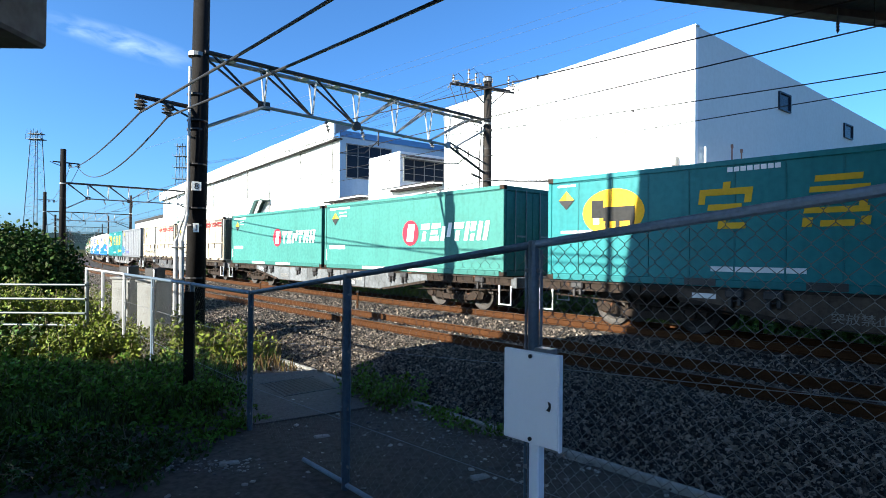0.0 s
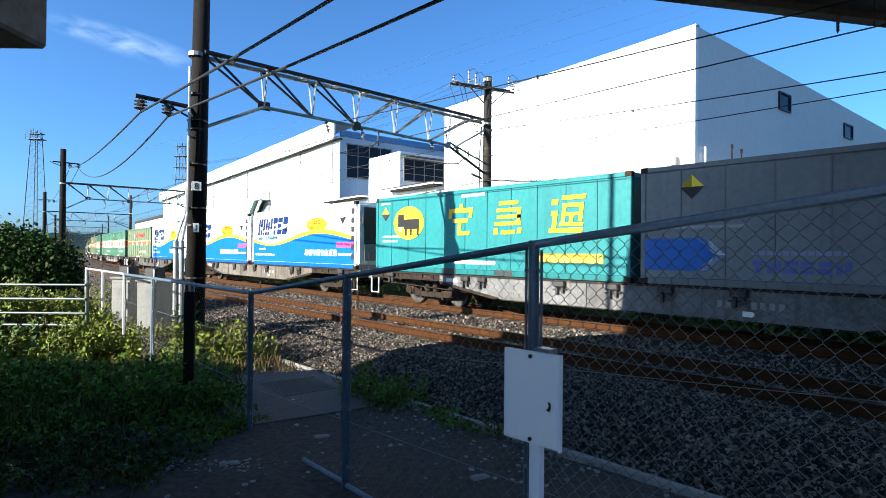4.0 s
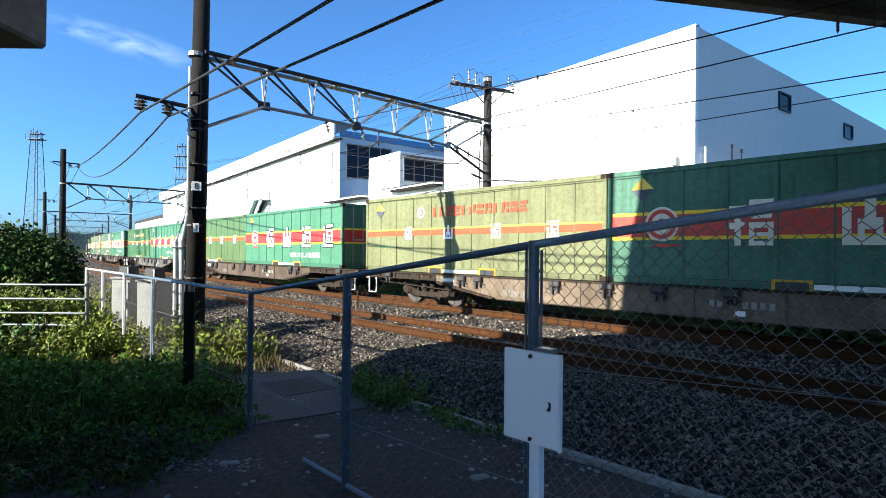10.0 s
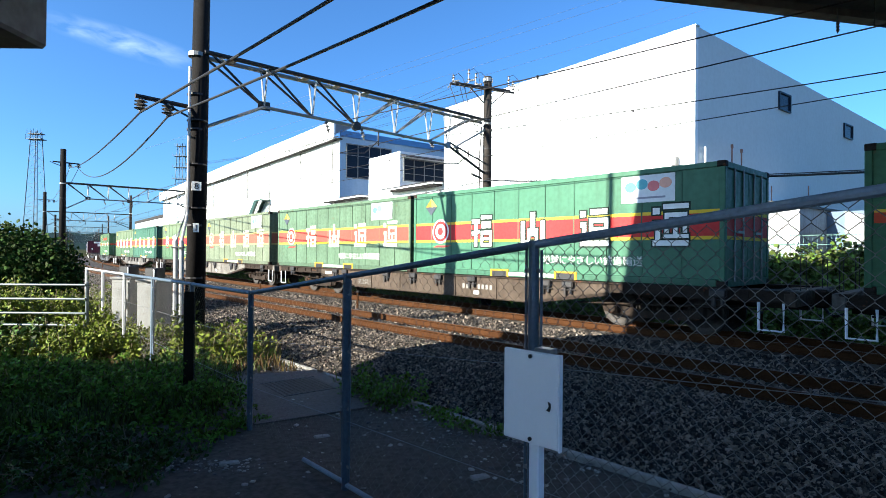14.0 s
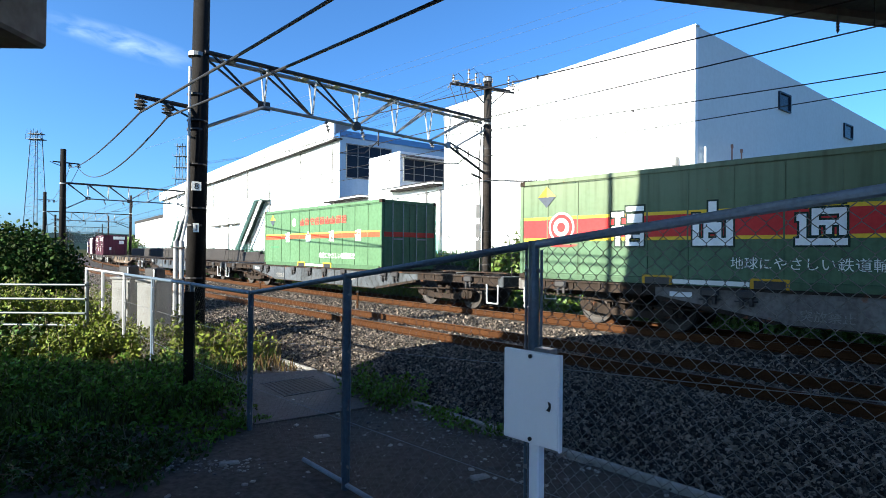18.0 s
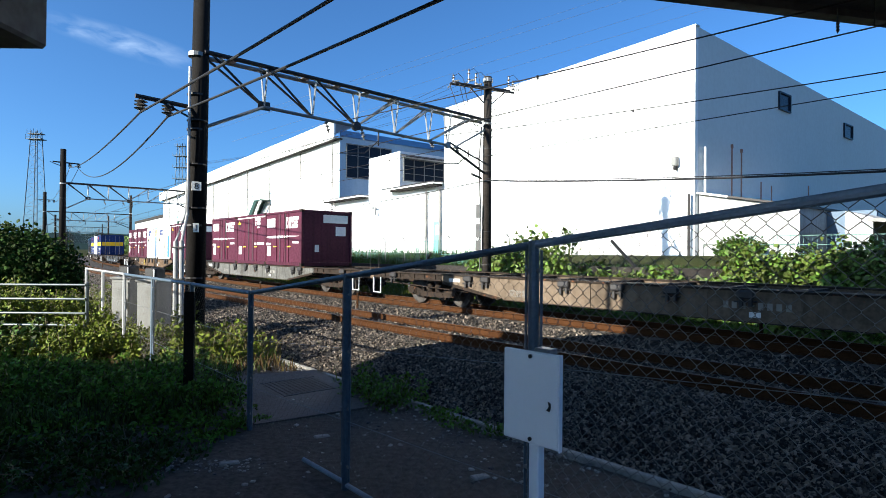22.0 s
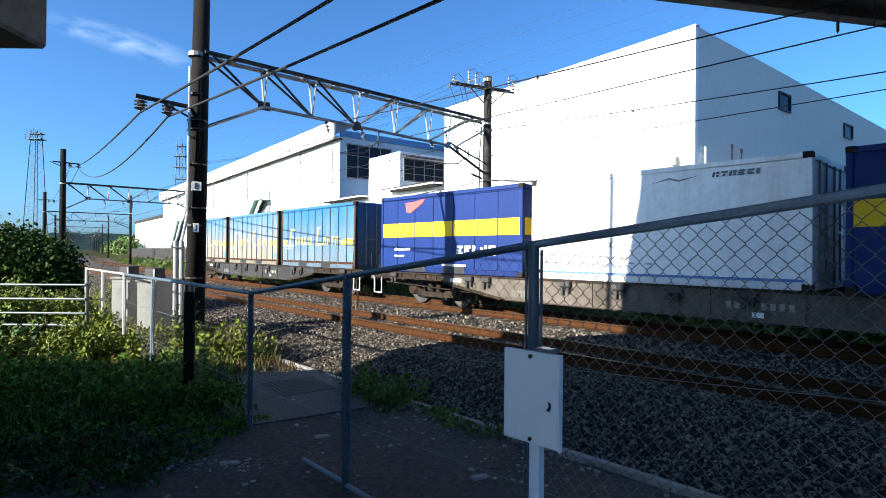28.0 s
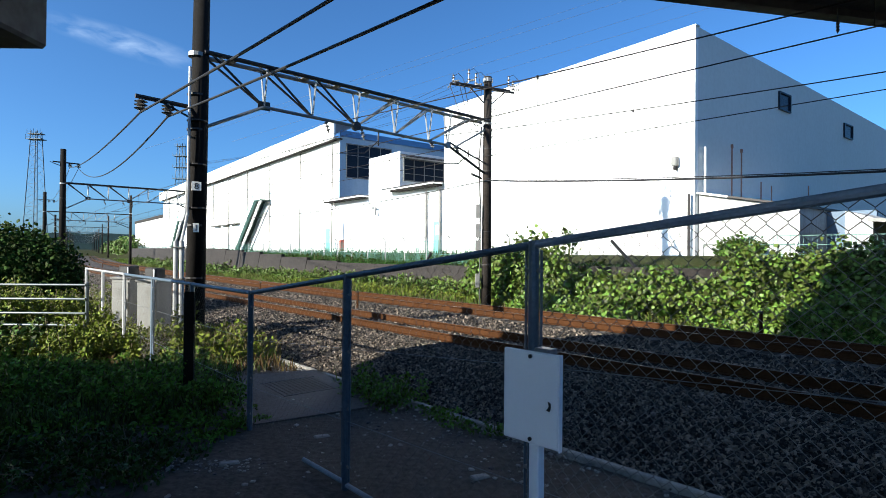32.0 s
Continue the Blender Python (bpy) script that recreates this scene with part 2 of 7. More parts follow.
M_HILL = mat("far_hill", (0.018, 0.032, 0.036), 1.0, spec=0.0, var=0.4, scale=0.01, fine=0.05)
M_FARTOWN = mat("far_town", (0.55, 0.57, 0.58), 0.9, var=0.1)
M_GREENMESH = mat("green_fence_mesh", (0.07, 0.17, 0.145), 0.6, var=0.2)
M_DECK = mat("bridge_concrete", (0.16, 0.155, 0.15), 0.9, var=0.4, scale=0.5, fine=8, bump=0.006, streak=0.2)

# ---- the line of the track: an arc, then a straight ----
O = Vector((470.37, 446.31))
RA, TH0 = 636.1, radians(213.2)


def track(s, off=0.0, z=0.0):
    """A point by its way s along the far track and its offset to the near side."""
    s, off = float(s), float(off)
    th = radians(222) + s / RA
    a = max(th, TH0)
    p = O + (RA + off) * Vector((math.cos(a), math.sin(a)))
    if th < TH0:
        p += RA * (TH0 - th) * Vector((math.sin(TH0), -math.cos(TH0)))
    return Vector((p.x, p.y, z))


def heading(s):
    """Angle of travel at s."""
    return max(radians(222) + s / RA, TH0) + math.pi / 2


def offset_of(x, y):
    dx, dy = x - O.x, y - O.y
    a = math.atan2(dy, dx) % (2 * math.pi)
    if math.pi / 2 < a < TH0:
        return dx * math.cos(TH0) + dy * math.sin(TH0) - RA
    return math.hypot(dx, dy) - RA


def spread(s):
    """By how much the wall and bank draw away from the track towards the bridge."""
    return 0.52 * max(0.0, s - 8.0)


def bank(s, off, z=0.0):
    return track(s, off - (spread(s) if off < -2.9 else 0.0), z)


def lerp_profile(prof, x):
    if x <= prof[0][0]:
        return prof[0][1]
    for (a, za), (b, zb) in zip(prof, prof[1:]):
        if x <= b:
            return za + (zb - za) * (x - a) / (b - a)
    return prof[-1][1]


# ground height by the offset from the far track's centre
PROFILE = [(-200, 1.6), (-8.6, 1.6), (-6.2, 1.02), (-5.45, 0.76), (-5.35, 0.74), (-5.2, -0.1), (-4.0, -0.15), (-2.9, -0.3), (-2.6, -0.5), (7.3, -0.5),
           (7.62, -0.36), (300, -0.36)]


def ground_z(x, y):
    d = offset_of(x, y)
    ditch = 0.0
    if d < -2.7:
        ditch = 0.6 * min(1.0, spread((math.atan2(y - O.y, x - O.x) % (2 * math.pi) - radians(222)) * RA) / 1.5) * min(1.0, (-2.7 - d) / 1.2)
    if d < -2.9:
        d = min(-2.9, d + spread((math.atan2(y - O.y, x - O.x) % (2 * math.pi) - radians(222)) * RA) * min(1.0, (-2.9 - d) / 1.2))
    z = lerp_profile(PROFILE, d)
    if d > -5.2:
        z -= ditch
    if d > 7.7:
        z += 0.05 * (noise.noise((x * 0.5, y * 0.5, 0)) + 0.4 * noise.noise((x * 2.1, y * 2.1, 3))) * min(1, (d - 7.7) * 2)
    elif d < -2.9 and d > -6.3:
        z += 0.08 * noise.noise((x * 0.4, y * 0.4, 1))
    return z


def axis(lo, hi, near_lo, near_hi, step, grow):
    vals, x, st = [], near_lo, step
    while x > lo:
        vals.insert(0, x)
        st *= grow
        x -= st
    vals.insert(0, lo)
    x, st = near_lo + step, step
    while x < hi:
        vals.append(x)
        if x > near_hi:
            st *= grow
        x += st
    vals.append(hi)
    return vals


def build_ground():
    xs = axis(-2600, 2600, -42, 24, 0.45, 1.12)
    ys = axis(-1500, 3600, -6, 52, 0.45, 1.12)
    vs = [(x, y, ground_z(x, y)) for y in ys for x in xs]
    w = len(xs)
    m = M()
    m.v = vs
    m.f = [(j * w + i, j * w + i + 1, (j + 1) * w + i + 1, (j + 1) * w + i) for j in range(len(ys) - 1) for i in range(w - 1)]
    ob = part("ground", m, None, None, smooth=True)
    me = ob.data
    me.materials.append(M_GROUND)
    me.materials.append(M_GRASSGROUND)
    idx = []
    for p in me.polygons:
        c = p.center
        d = offset_of(c.x, c.y)
        idx.append(1 if d < -2.7 or (d > 7.6 and c.x < -3.3 + 0.8 * noise.noise((c.x, c.y, 5)) and c.y > 3) or abs(c.x) > 45 else 0)
    me.polygons.foreach_set("material_index", idx)
    return tagged(ob, "bare dark earth beside the railway, grassy in places", "ground", kind="structure")


build_ground()


def sweep(m, profile, s0, s1, step, closed=True, line=track):
    """Runs a profile of (offset, z) along the track."""
    n = max(2, int(round((s1 - s0) / step)) + 1)
    k = len(profile)
    base = len(m.v)
    for i in range(n):
        s = s0 + (s1 - s0) * i / (n - 1)
        m.v += [tuple(line(s, o, z)) for o, z in profile]
    for i in range(n - 1):
        for j in range(k if closed else k - 1):
            a, b = base + i * k + j, base + i * k + (j + 1) % k
            m.f.append((a, b, b + k, a + k))
    if closed:
        m.f.append(tuple(range(base, base + k)))
        m.f.append(tuple(range(base + (n - 1) * k + k - 1, base + (n - 1) * k - 1, -1)))
    return m


def build_trackbed():
    m = sweep(M(), [(-2.95, -0.42), (-2.1, -0.2), (-1.0, -0.19), (1.0, -0.19), (2.0, -0.24), (3.0, -0.19), (5.0, -0.19), (5.9, -0.2), (7.45, -0.5), (7.45, -0.7), (-2.95, -0.7)],
              -440, 300, 3)
    tagged(part("ballast_bed", m, M_BALLAST, smooth=False), "grey ballast bed under two railway tracks", "ballast", kind="structure")
    for nm, c in (("near_track", 4.0), ("far_track", 0.0)):
        tr = thing("railway_track", "rusty narrow-gauge rails on concrete sleepers in ballast", "railway track", "railway tracks", "structure")
        for side in (-1, 1):
            g = c + side * (0.5335 + 0.032)
            rail = part("rail", sweep(M(), [(g - 0.064, -0.175), (g + 0.064, -0.175), (g + 0.064, -0.16), (g + 0.012, -0.145), (g + 0.009, -0.045), (g + 0.033, -0.03),
                                            (g + 0.033, -0.004), (g - 0.033, -0.004), (g - 0.033, -0.03), (g - 0.009, -0.045), (g - 0.012, -0.145), (g - 0.064, -0.16)], -440, 300, 2.5),
                        M_RAIL, tr)
            part("rail_head", sweep(M(), [(g - 0.018, -0.0045), (g + 0.018, -0.0045), (g + 0.014, 0.0), (g - 0.014, 0.0)], -440, 300, 2.5),
                 M_RAILHEAD, rail)
        m = M()
        for i in range(-180, 50):
            s = i * 0.62
            p = track(s, c)
            rot = Matrix.Translation((p.x, p.y, 0)) @ Matrix.Rotation(heading(s), 4, "Z")
            m.box(-0.11, 0.11, -1.0, 1.0, -0.33, -0.178, rot)
        sl = tagged(part("sleepers", m, M_SLEEPER, tr), kind="stuff")
        m = sweep(M(), [(c - 0.45, -0.186), (c + 0.45, -0.186), (c + 0.45, -0.2), (c - 0.45, -0.2)], -440, 300, 3)
        part("rust_stained_bed", m, M_RUSTBED, tr, "rust-stained ballast between the rails")
    kerb = thing("kerb", "weathered concrete kerb along the toe of the ballast", "kerb", kind="structure")
    for i in range(-34, 12):
        s = i * 1.5
        part("kerb_stone", sweep(M(), [(7.52, -0.5), (7.6, -0.5), (7.6, -0.345), (7.59, -0.335), (7.53, -0.335), (7.52, -0.345)], s + 0.008, s + 1.492, 0.75), M_KERB, kerb)


build_trackbed()


# ---- road bridge over the near ground ----
def insulator(m, p, q, r=0.07, n=3):
    """A string of discs from p to q."""
    p, q = Vector(p), Vector(q)
    m.tube([p, q], r * 0.3, 6)
    for i in range(n):
        c = p + (q - p) * (0.25 + 0.5 * i / max(1, n - 1))
        d = (q - p).normalized() * 0.03
        m.tube([c - d, c, c + d], [r * 0.5, r, r * 0.45], 8)
    return m


M_BR = Matrix(((0.977, -0.213, 0, 0), (0.213, 0.977, 0, 0), (0, 0, 1, 0), (0, 0, 0, 1)))


def build_bridge():
    br = thing("road_bridge", "dark concrete underside of a low road bridge overhead", "bridge", kind="structure", at=M_BR)
    # stretches of the outline out of view are shaped to place the shade
    edge = [(-40, 6.2), (-19, 5.6), (-15.5, 4.5), (-14, 4.5), (-10.5, 6.3), (-6.5, 6.6), (4, 6.3), (60, 6.3)]
    plan = edge + [(60, -18.0), (30, -18.0), (26.0, -0.8), (0.5, -0.8), (-4.0, -3.4), (-6.0, -3.4), (-8.0, -10.0), (-40, -10.0)]
    n = len(plan)
    m = M().add([(x, y, 5.12) for x, y in plan] + [(x, y, 5.5) for x, y in plan],
                [tuple(range(n - 1, -1, -1)), tuple(range(n, 2 * n))] + [(i, (i + 1) % n, (i + 1) % n + n, i + n) for i in range(n)])
    part("deck_slab", m, M_DECK, br)
    for (xa, ya), (xb, yb) in zip(edge, edge[1:]):
        part("edge_beam", M().add([(xa, ya + 0.003, 5.02), (xb, yb + 0.003, 5.02), (xb, yb + 0.2, 5.02), (xa, ya + 0.2, 5.02), (xa, ya + 0.003, 5.52), (xb, yb + 0.003, 5.52), (xb, yb + 0.2, 5.52), (xa, ya + 0.2, 5.52)],
                                  [(3, 2, 1, 0), (4, 5, 6, 7), (0, 1, 5, 4), (1, 2, 6, 5), (2, 3, 7, 6), (3, 0, 4, 7)]), M_DECK, br)
    for y in (0.0, 2.0, 4.0):
        part("girder", M().prism([(-40, 5.12), (60, 5.12), (60, 4.78), (-40, 4.78)], y - 0.2, y + 0.2), M_DECK, br)
    # unseen wall added behind the camera to keep low skylight out
    part("back_abutment", M().bbox(-60, 70, -14.8, -14.0, -0.6, 3.4, 0.05), M_DECK, br, "plain concrete wall added unseen behind the camera to block low sky")
    for x in (28, 48):
        part("pier", M().bbox(x, x + 1.0, 1.5, 2.5, -0.6, 4.78, 0.06), M_DECK, br)
    # tall wall and pipe beside the camera, added unseen for shade; jutting crosshead
    q, v = Vector((-6.5, 5.7, 0)), Vector((0.512, -0.859, 0))
    pier = Matrix(((v.x, -v.y, 0, q.x), (v.y, v.x, 0, q.y), (0, 0, 1, 0), (0, 0, 0, 1)))
    inv = M_BR.inverted()
    part("wall_pier", M().bbox(0.0, 5.2, -0.8, 0.0, -0.6, 4.75, 0.05, inv @ pier), M_DECK, br)
    part("pier_head", M().prism([(-0.2, 4.76), (5.2, 4.76), (5.2, 10.5), (0.38, 10.5), (0.3, 8.83), (0.2, 7.6), (-0.02, 6.4)], -0.8, 0.0, inv @ pier), M_DECK, br, "unseen sloped concrete wall shaped to shade the train")
    part("drain_pipe", M().tube([inv @ Vector((-6.85, 6.08, -0.5)), inv @ Vector((-6.79, 5.98, 10.5))], 0.07, 10), M_STEEL, br)
    part("crosshead", M().bbox(-6.4, -3.62, 4.2, 5.0, 3.47, 5.0, 0.03, inv), M_DECK, br, "stained concrete crosshead under the deck")
    part("hanger_insulator", insulator(M(), inv @ Vector((5.35, 7.45, 4.86)), inv @ Vector((5.35, 7.45, 4.68)), 0.024), M_CERAMIC, br)
    part("hanger_wire", M().tube([inv @ Vector((5.35, 7.45, 5.03)), inv @ Vector((5.35, 7.45, 4.85))], 0.006, 5), M_CABLE, br)


build_bridge()

# ---- the factory beyond the line ----
# dark blue-grey puts the recess shade into the wall colour
M_RECESS = mat("recess_shade_blue", (0.08, 0.128, 0.192), 0.6, var=0.15)
M_ANNEX = mat("dull_grey_render", (0.39, 0.4, 0.4), 0.85, var=0.25, scale=0.8, fine=10, streak=0.4)
FAC = Matrix(((0.6046, 0.7965, 0, -0.4), (-0.7965, 0.6046, 0, 38.8), (0, 0, 1, 0), (0, 0, 0, 1)))


def hall(name, label, a0, a1, b0, b1, z0, z1, z1b, wall=M_WHITEWALL):
    """A hall with a roof that falls from z1 at the front to z1b at the back."""
    h = thing(name, label, "factory building", at=FAC)
    t = 0.25
    part("front_wall", M().box(a0, a1, b0, b0 + t, z0, z1), wall, h)
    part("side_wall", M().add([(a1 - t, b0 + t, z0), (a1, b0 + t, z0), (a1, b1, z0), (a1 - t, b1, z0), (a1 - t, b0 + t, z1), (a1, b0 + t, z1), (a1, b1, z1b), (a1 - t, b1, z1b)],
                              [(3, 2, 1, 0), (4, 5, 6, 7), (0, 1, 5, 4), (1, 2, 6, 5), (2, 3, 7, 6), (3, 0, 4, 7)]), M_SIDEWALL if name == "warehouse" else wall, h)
    part("side_wall", M().box(a0, a0 + t, b0 + t, b1, z0, min(z1, z1b)), wall, h)
    part("back_wall", M().box(a0 + t, a1 - t, b1 - t, b1, z0, min(z1, z1b)), wall, h)
    part("roof", M().add([(a0 + t, b0 + t, z1 - 0.5), (a1 - t, b0 + t, z1 - 0.5), (a1 - t, b1 - t, z1b - 0.5), (a0 + t, b1 - t, z1b - 0.5),
                          (a0 + t, b0 + t, z1 - 0.3), (a1 - t, b0 + t, z1 - 0.3), (a1 - t, b1 - t, z1b - 0.3), (a0 + t, b1 - t, z1b - 0.3)],
                         [(3, 2, 1, 0), (4, 5, 6, 7), (0, 1, 5, 4), (1, 2, 6, 5), (2, 3, 7, 6), (3, 0, 4, 7)]), M_ROOF, h)
    return h


def side_window(parent, a, b0, b1, z0, z1, cols, rows, fr=M_GREYBOX):
    """A window in a wall that faces along +x at x = a."""
    w = part("window", M().box(a - 0.04, a + 0.03, b0, b1, z0, z1), M_GLASS, parent, "dark glazed window")
    m = M()
    for e in (b0, b1 - 0.08):
        m.box(a + 0.03, a + 0.1, e, e + 0.08, z0, z1)
    for e in (z0, z1 - 0.08):
        m.box(a + 0.03, a + 0.1, b0 + 0.08, b1 - 0.08, e, e + 0.08)
    part("window_frame", m, fr, w)
    for i in range(1, cols):
        y = b0 + (b1 - b0) * i / cols
        part("mullion", M().box(a + 0.03, a + 0.08, y - 0.03, y + 0.03, z0 + 0.08, z1 - 0.08), fr, w)
    for i in range(1, rows):
        z = z0 + (z1 - z0) * i / rows
        part("glazing_bar", M().box(a + 0.03, a + 0.07, b0 + 0.08, b1 - 0.08, z - 0.02, z + 0.02), fr, w)


ZB = 1.6


M_RUSTPIPE = mat("rusty_pipe", (0.26, 0.13, 0.09), 0.7, var=0.3)


def build_factory():
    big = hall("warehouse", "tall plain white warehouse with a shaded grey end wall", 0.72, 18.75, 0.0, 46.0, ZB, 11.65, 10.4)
    part("parapet_cap", M().box(0.7, 18.8, -0.04, 0.3, 11.65, 11.71), M_ROOF, big)
    side_window(big, 18.75, 8.45, 9.9, 9.38, 10.35, 1, 1, M_GLASS)
    side_window(big, 18.75, 18.15, 19.7, 9.2, 10.12, 1, 1, M_GLASS)
    for b, z0, z1 in ((2.95, 4.4, 6.7), (3.9, 4.4, 6.6)):
        v = part("vent_pipe", M().tube([(18.95, b, z0), (18.95, b, z1)], 0.035, 8), M_RUSTPIPE, big)
        part("cowl", M().bbox(18.9, 19.0, b - 0.05, b + 0.05, z1 - 0.08, z1 + 0.1, 0.015), M_RUSTPIPE, v)
    for b, z1 in ((6.0, 5.3), (7.2, 5.2), (12.0, 5.6)):
        part("vent_pipe", M().tube([(18.95, b, 4.0), (18.95, b, z1)], 0.03, 6), M_RUSTPIPE, big)
    part("wall_pipe", M().tube([(18.9, 0.6, 4.2), (18.9, 0.6, 6.4)], 0.05, 8), M_WHITEPAINT, big)
    lp = part("wall_lamp", M().bbox(17.8, 18.05, -0.3, -0.02, 5.6, 6.0, 0.03), M_GREYBOX, big)
    part("bracket", M().box(17.9, 17.95, -0.28, 0.0, 5.4, 5.6), M_STEEL_DARK, lp)

    ann = thing("annex", "low pale grey lean-to at the foot of the warehouse", "outbuilding", at=FAC)
    part("wall", M().prism([(18.79, ZB), (22.73, ZB), (22.73, 3.5), (18.79, 4.3)], 0.3, 9.0), M_ANNEX, ann)
    part("roof_edge", M().prism([(20.1, 4.045), (22.85, 3.49), (22.85, 3.58), (20.1, 4.13)], 0.1, 9.2), M_STEEL_DARK, ann, "dark roof edge")
    part("roof_edge", M().prism([(18.79, 4.31), (20.098, 4.045), (20.098, 4.13), (18.79, 4.39)], 0.1, 9.2), M_WHITEPAINT, ann)
    part("plinth_rail", M().box(18.9, 22.7, 0.2, 0.297, 2.12, 2.2), M_WHITEPAINT, ann)
    for a in (18.95, 20.0, 21.3, 22.6):
        part("plinth_post", M().box(a, a + 0.07, 0.2, 0.297, ZB, 2.118), M_WHITEPAINT, ann)
    part("downpipe", M().tube([(18.6, -0.2, 4.3), (18.6, -0.2, ZB)], 0.06, 6), M_STEEL_DARK, ann)
    part("recess_wall", M().box(22.74, 24.4, 3.0, 3.2, ZB, 3.45), M_RECESS, ann, "recess wall toned blue-grey for shade")
    part("wall", M().prism([(24.17, ZB), (25.0, ZB), (25.0, 3.0), (24.17, 3.28)], 0.3, 2.98), M_ANNEX, ann)
    part("canopy", M().prism([(25.0, 2.85), (28.5, 2.5), (28.5, 2.6), (25.0, 2.97)], -0.3, 6.0), M_GREYBOX, ann)
    # dark wall stands in for the shade of the opening under the canopy
    part("back_wall", M().box(25.01, 29.0, 5.0, 5.2, ZB, 4.0), M_CONCRETE_DARK, ann)

    left = hall("factory_hall", "long white factory hall with deep eave and blue-grey end", -98.0, -15.44, 0.0, 42.0, ZB, 12.1, 12.3)
    part("fascia", M().prism([(-98.3, 12.1), (-15.2, 12.1), (-15.2, 13.75), (-98.3, 13.75)], -0.75, -0.55), M_WHITEWALL, left)
    # soffit coloured near-black to carry the shade below the eave
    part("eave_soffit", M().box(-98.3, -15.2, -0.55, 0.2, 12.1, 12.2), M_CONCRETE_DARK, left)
    part("roof_verge", M().box(-98.3, -15.2, -0.54, 1.6, 13.55, 13.7), M_ROOF, left)
    part("end_panel", M().box(-15.43, -15.38, 0.02, 41.8, 5.0, 12.4), M_GREYWALL, left, "blue-grey end wall cladding")
    part("blue_band", M().box(-15.43, -15.1, 0.0, 41.8, 12.4, 12.95), M_BLUETRIM, left, "blue band under the roof edge")
    side_window(left, -15.38, 0.65, 5.6, 8.6, 11.85, 4, 3)
    side_window(left, -15.38, 6.2, 12.2, 9.4, 11.6, 6, 2)
    for a in (-16.6, -24.26, -33.4, -41.7, -50.0, -58.1, -66.5, -75, -83, -91):
        part("downpipe", M().tube([(a, -0.16, 12.1), (a, -0.16, ZB)], 0.07, 6), M_GREYBOX, left)
    for a in (-51.5, -56.0, -47.0):
        part("awning", M().prism([(a - 1.8, 5.3), (a + 1.8, 5.3), (a + 1.8, 5.4), (a - 1.8, 5.4)], -0.7, 0.0), M_STEEL_DARK, left)
    low1 = hall("low_wing", "low white wing with a lean-to canopy", -15.37, -9.87, 0.0, 9.0, ZB, 6.45, 6.45)
    part("canopy", M().box(-17.0, -9.85, -0.9, -0.02, 6.3, 6.42), M_WHITEWALL, low1)
    for i in range(18):
        # dark ribs put the shade of the corrugated underside into colour
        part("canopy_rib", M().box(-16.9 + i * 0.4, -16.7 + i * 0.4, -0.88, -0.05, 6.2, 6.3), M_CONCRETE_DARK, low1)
    part("canopy_roof", M().box(-17.1, -9.85, -0.95, 0.5, 6.42, 6.48), M_STEEL_DARK, low1)
    part("downpipe", M().tube([(-16.1, -0.2, 6.2), (-16.1, -0.2, ZB)], 0.08, 6), M_WHITEPAINT, low1)
    part("door", M().box(-18.2, -17.3, -0.03, 0.0, ZB, 3.85), M_TURQ, left, "pale turquoise steel door")
    part("fire_box", M().box(-14.9, -14.3, -0.2, 0.0, 1.7, 2.75), mat("dull_red", (0.3, 0.06, 0.04), 0.6), low1, "dull red box")
    mid = hall("plant_tower", "white plant tower with a glazed side", -9.86, -4.99, 0.0, 8.5, ZB, 9.55, 9.55)
    side_window(mid, -4.99, 0.3, 4.3, 7.25, 9.05, 4, 3)
    part("awning", M().prism([(-4.98, 9.2), (-4.3, 9.05), (-4.3, 9.12), (-4.98, 9.35)], 0.1, 8.0), M_STEEL_DARK, mid)
    part("bent_vent", M().tube([(-8.6, -0.05, 5.3), (-8.6, -0.3, 5.3), (-8.2, -0.3, 5.3), (-8.2, -0.3, 4.7)], 0.1, 8), M_STEEL, mid)
    low2 = hall("low_wing", "low white wing with a corrugated canopy", -4.98, 0.71, 0.0, 9.0, ZB, 6.5, 6.5)
    part("canopy", M().box(-6.1, 0.7, -0.9, -0.02, 6.42, 6.52), M_WHITEWALL, low2)
    for i in range(16):
        # same dark ribs as painted shade below this canopy
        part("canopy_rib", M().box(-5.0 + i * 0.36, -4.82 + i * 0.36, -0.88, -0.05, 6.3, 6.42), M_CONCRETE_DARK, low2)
    part("canopy_roof", M().box(-6.2, 0.75, -0.95, 0.5, 6.52, 6.6), M_STEEL_DARK, low2)
    for a, z in ((-1.2, 6.1), (0.45, 6.1)):
        part("downpipe", M().tube([(a, -0.16, z), (a, -0.16, ZB)], 0.09, 6), M_GREYBOX, low2)
    part("door", M().box(-0.45, 0.4, -0.03, 0.0, ZB, 3.86), M_TURQ, low2, "pale turquoise steel door")
    part("door_panel", M().box(-0.2, 0.15, -0.045, -0.03, 2.9, 3.6), M_WHITEWALL, low2)


build_factory()


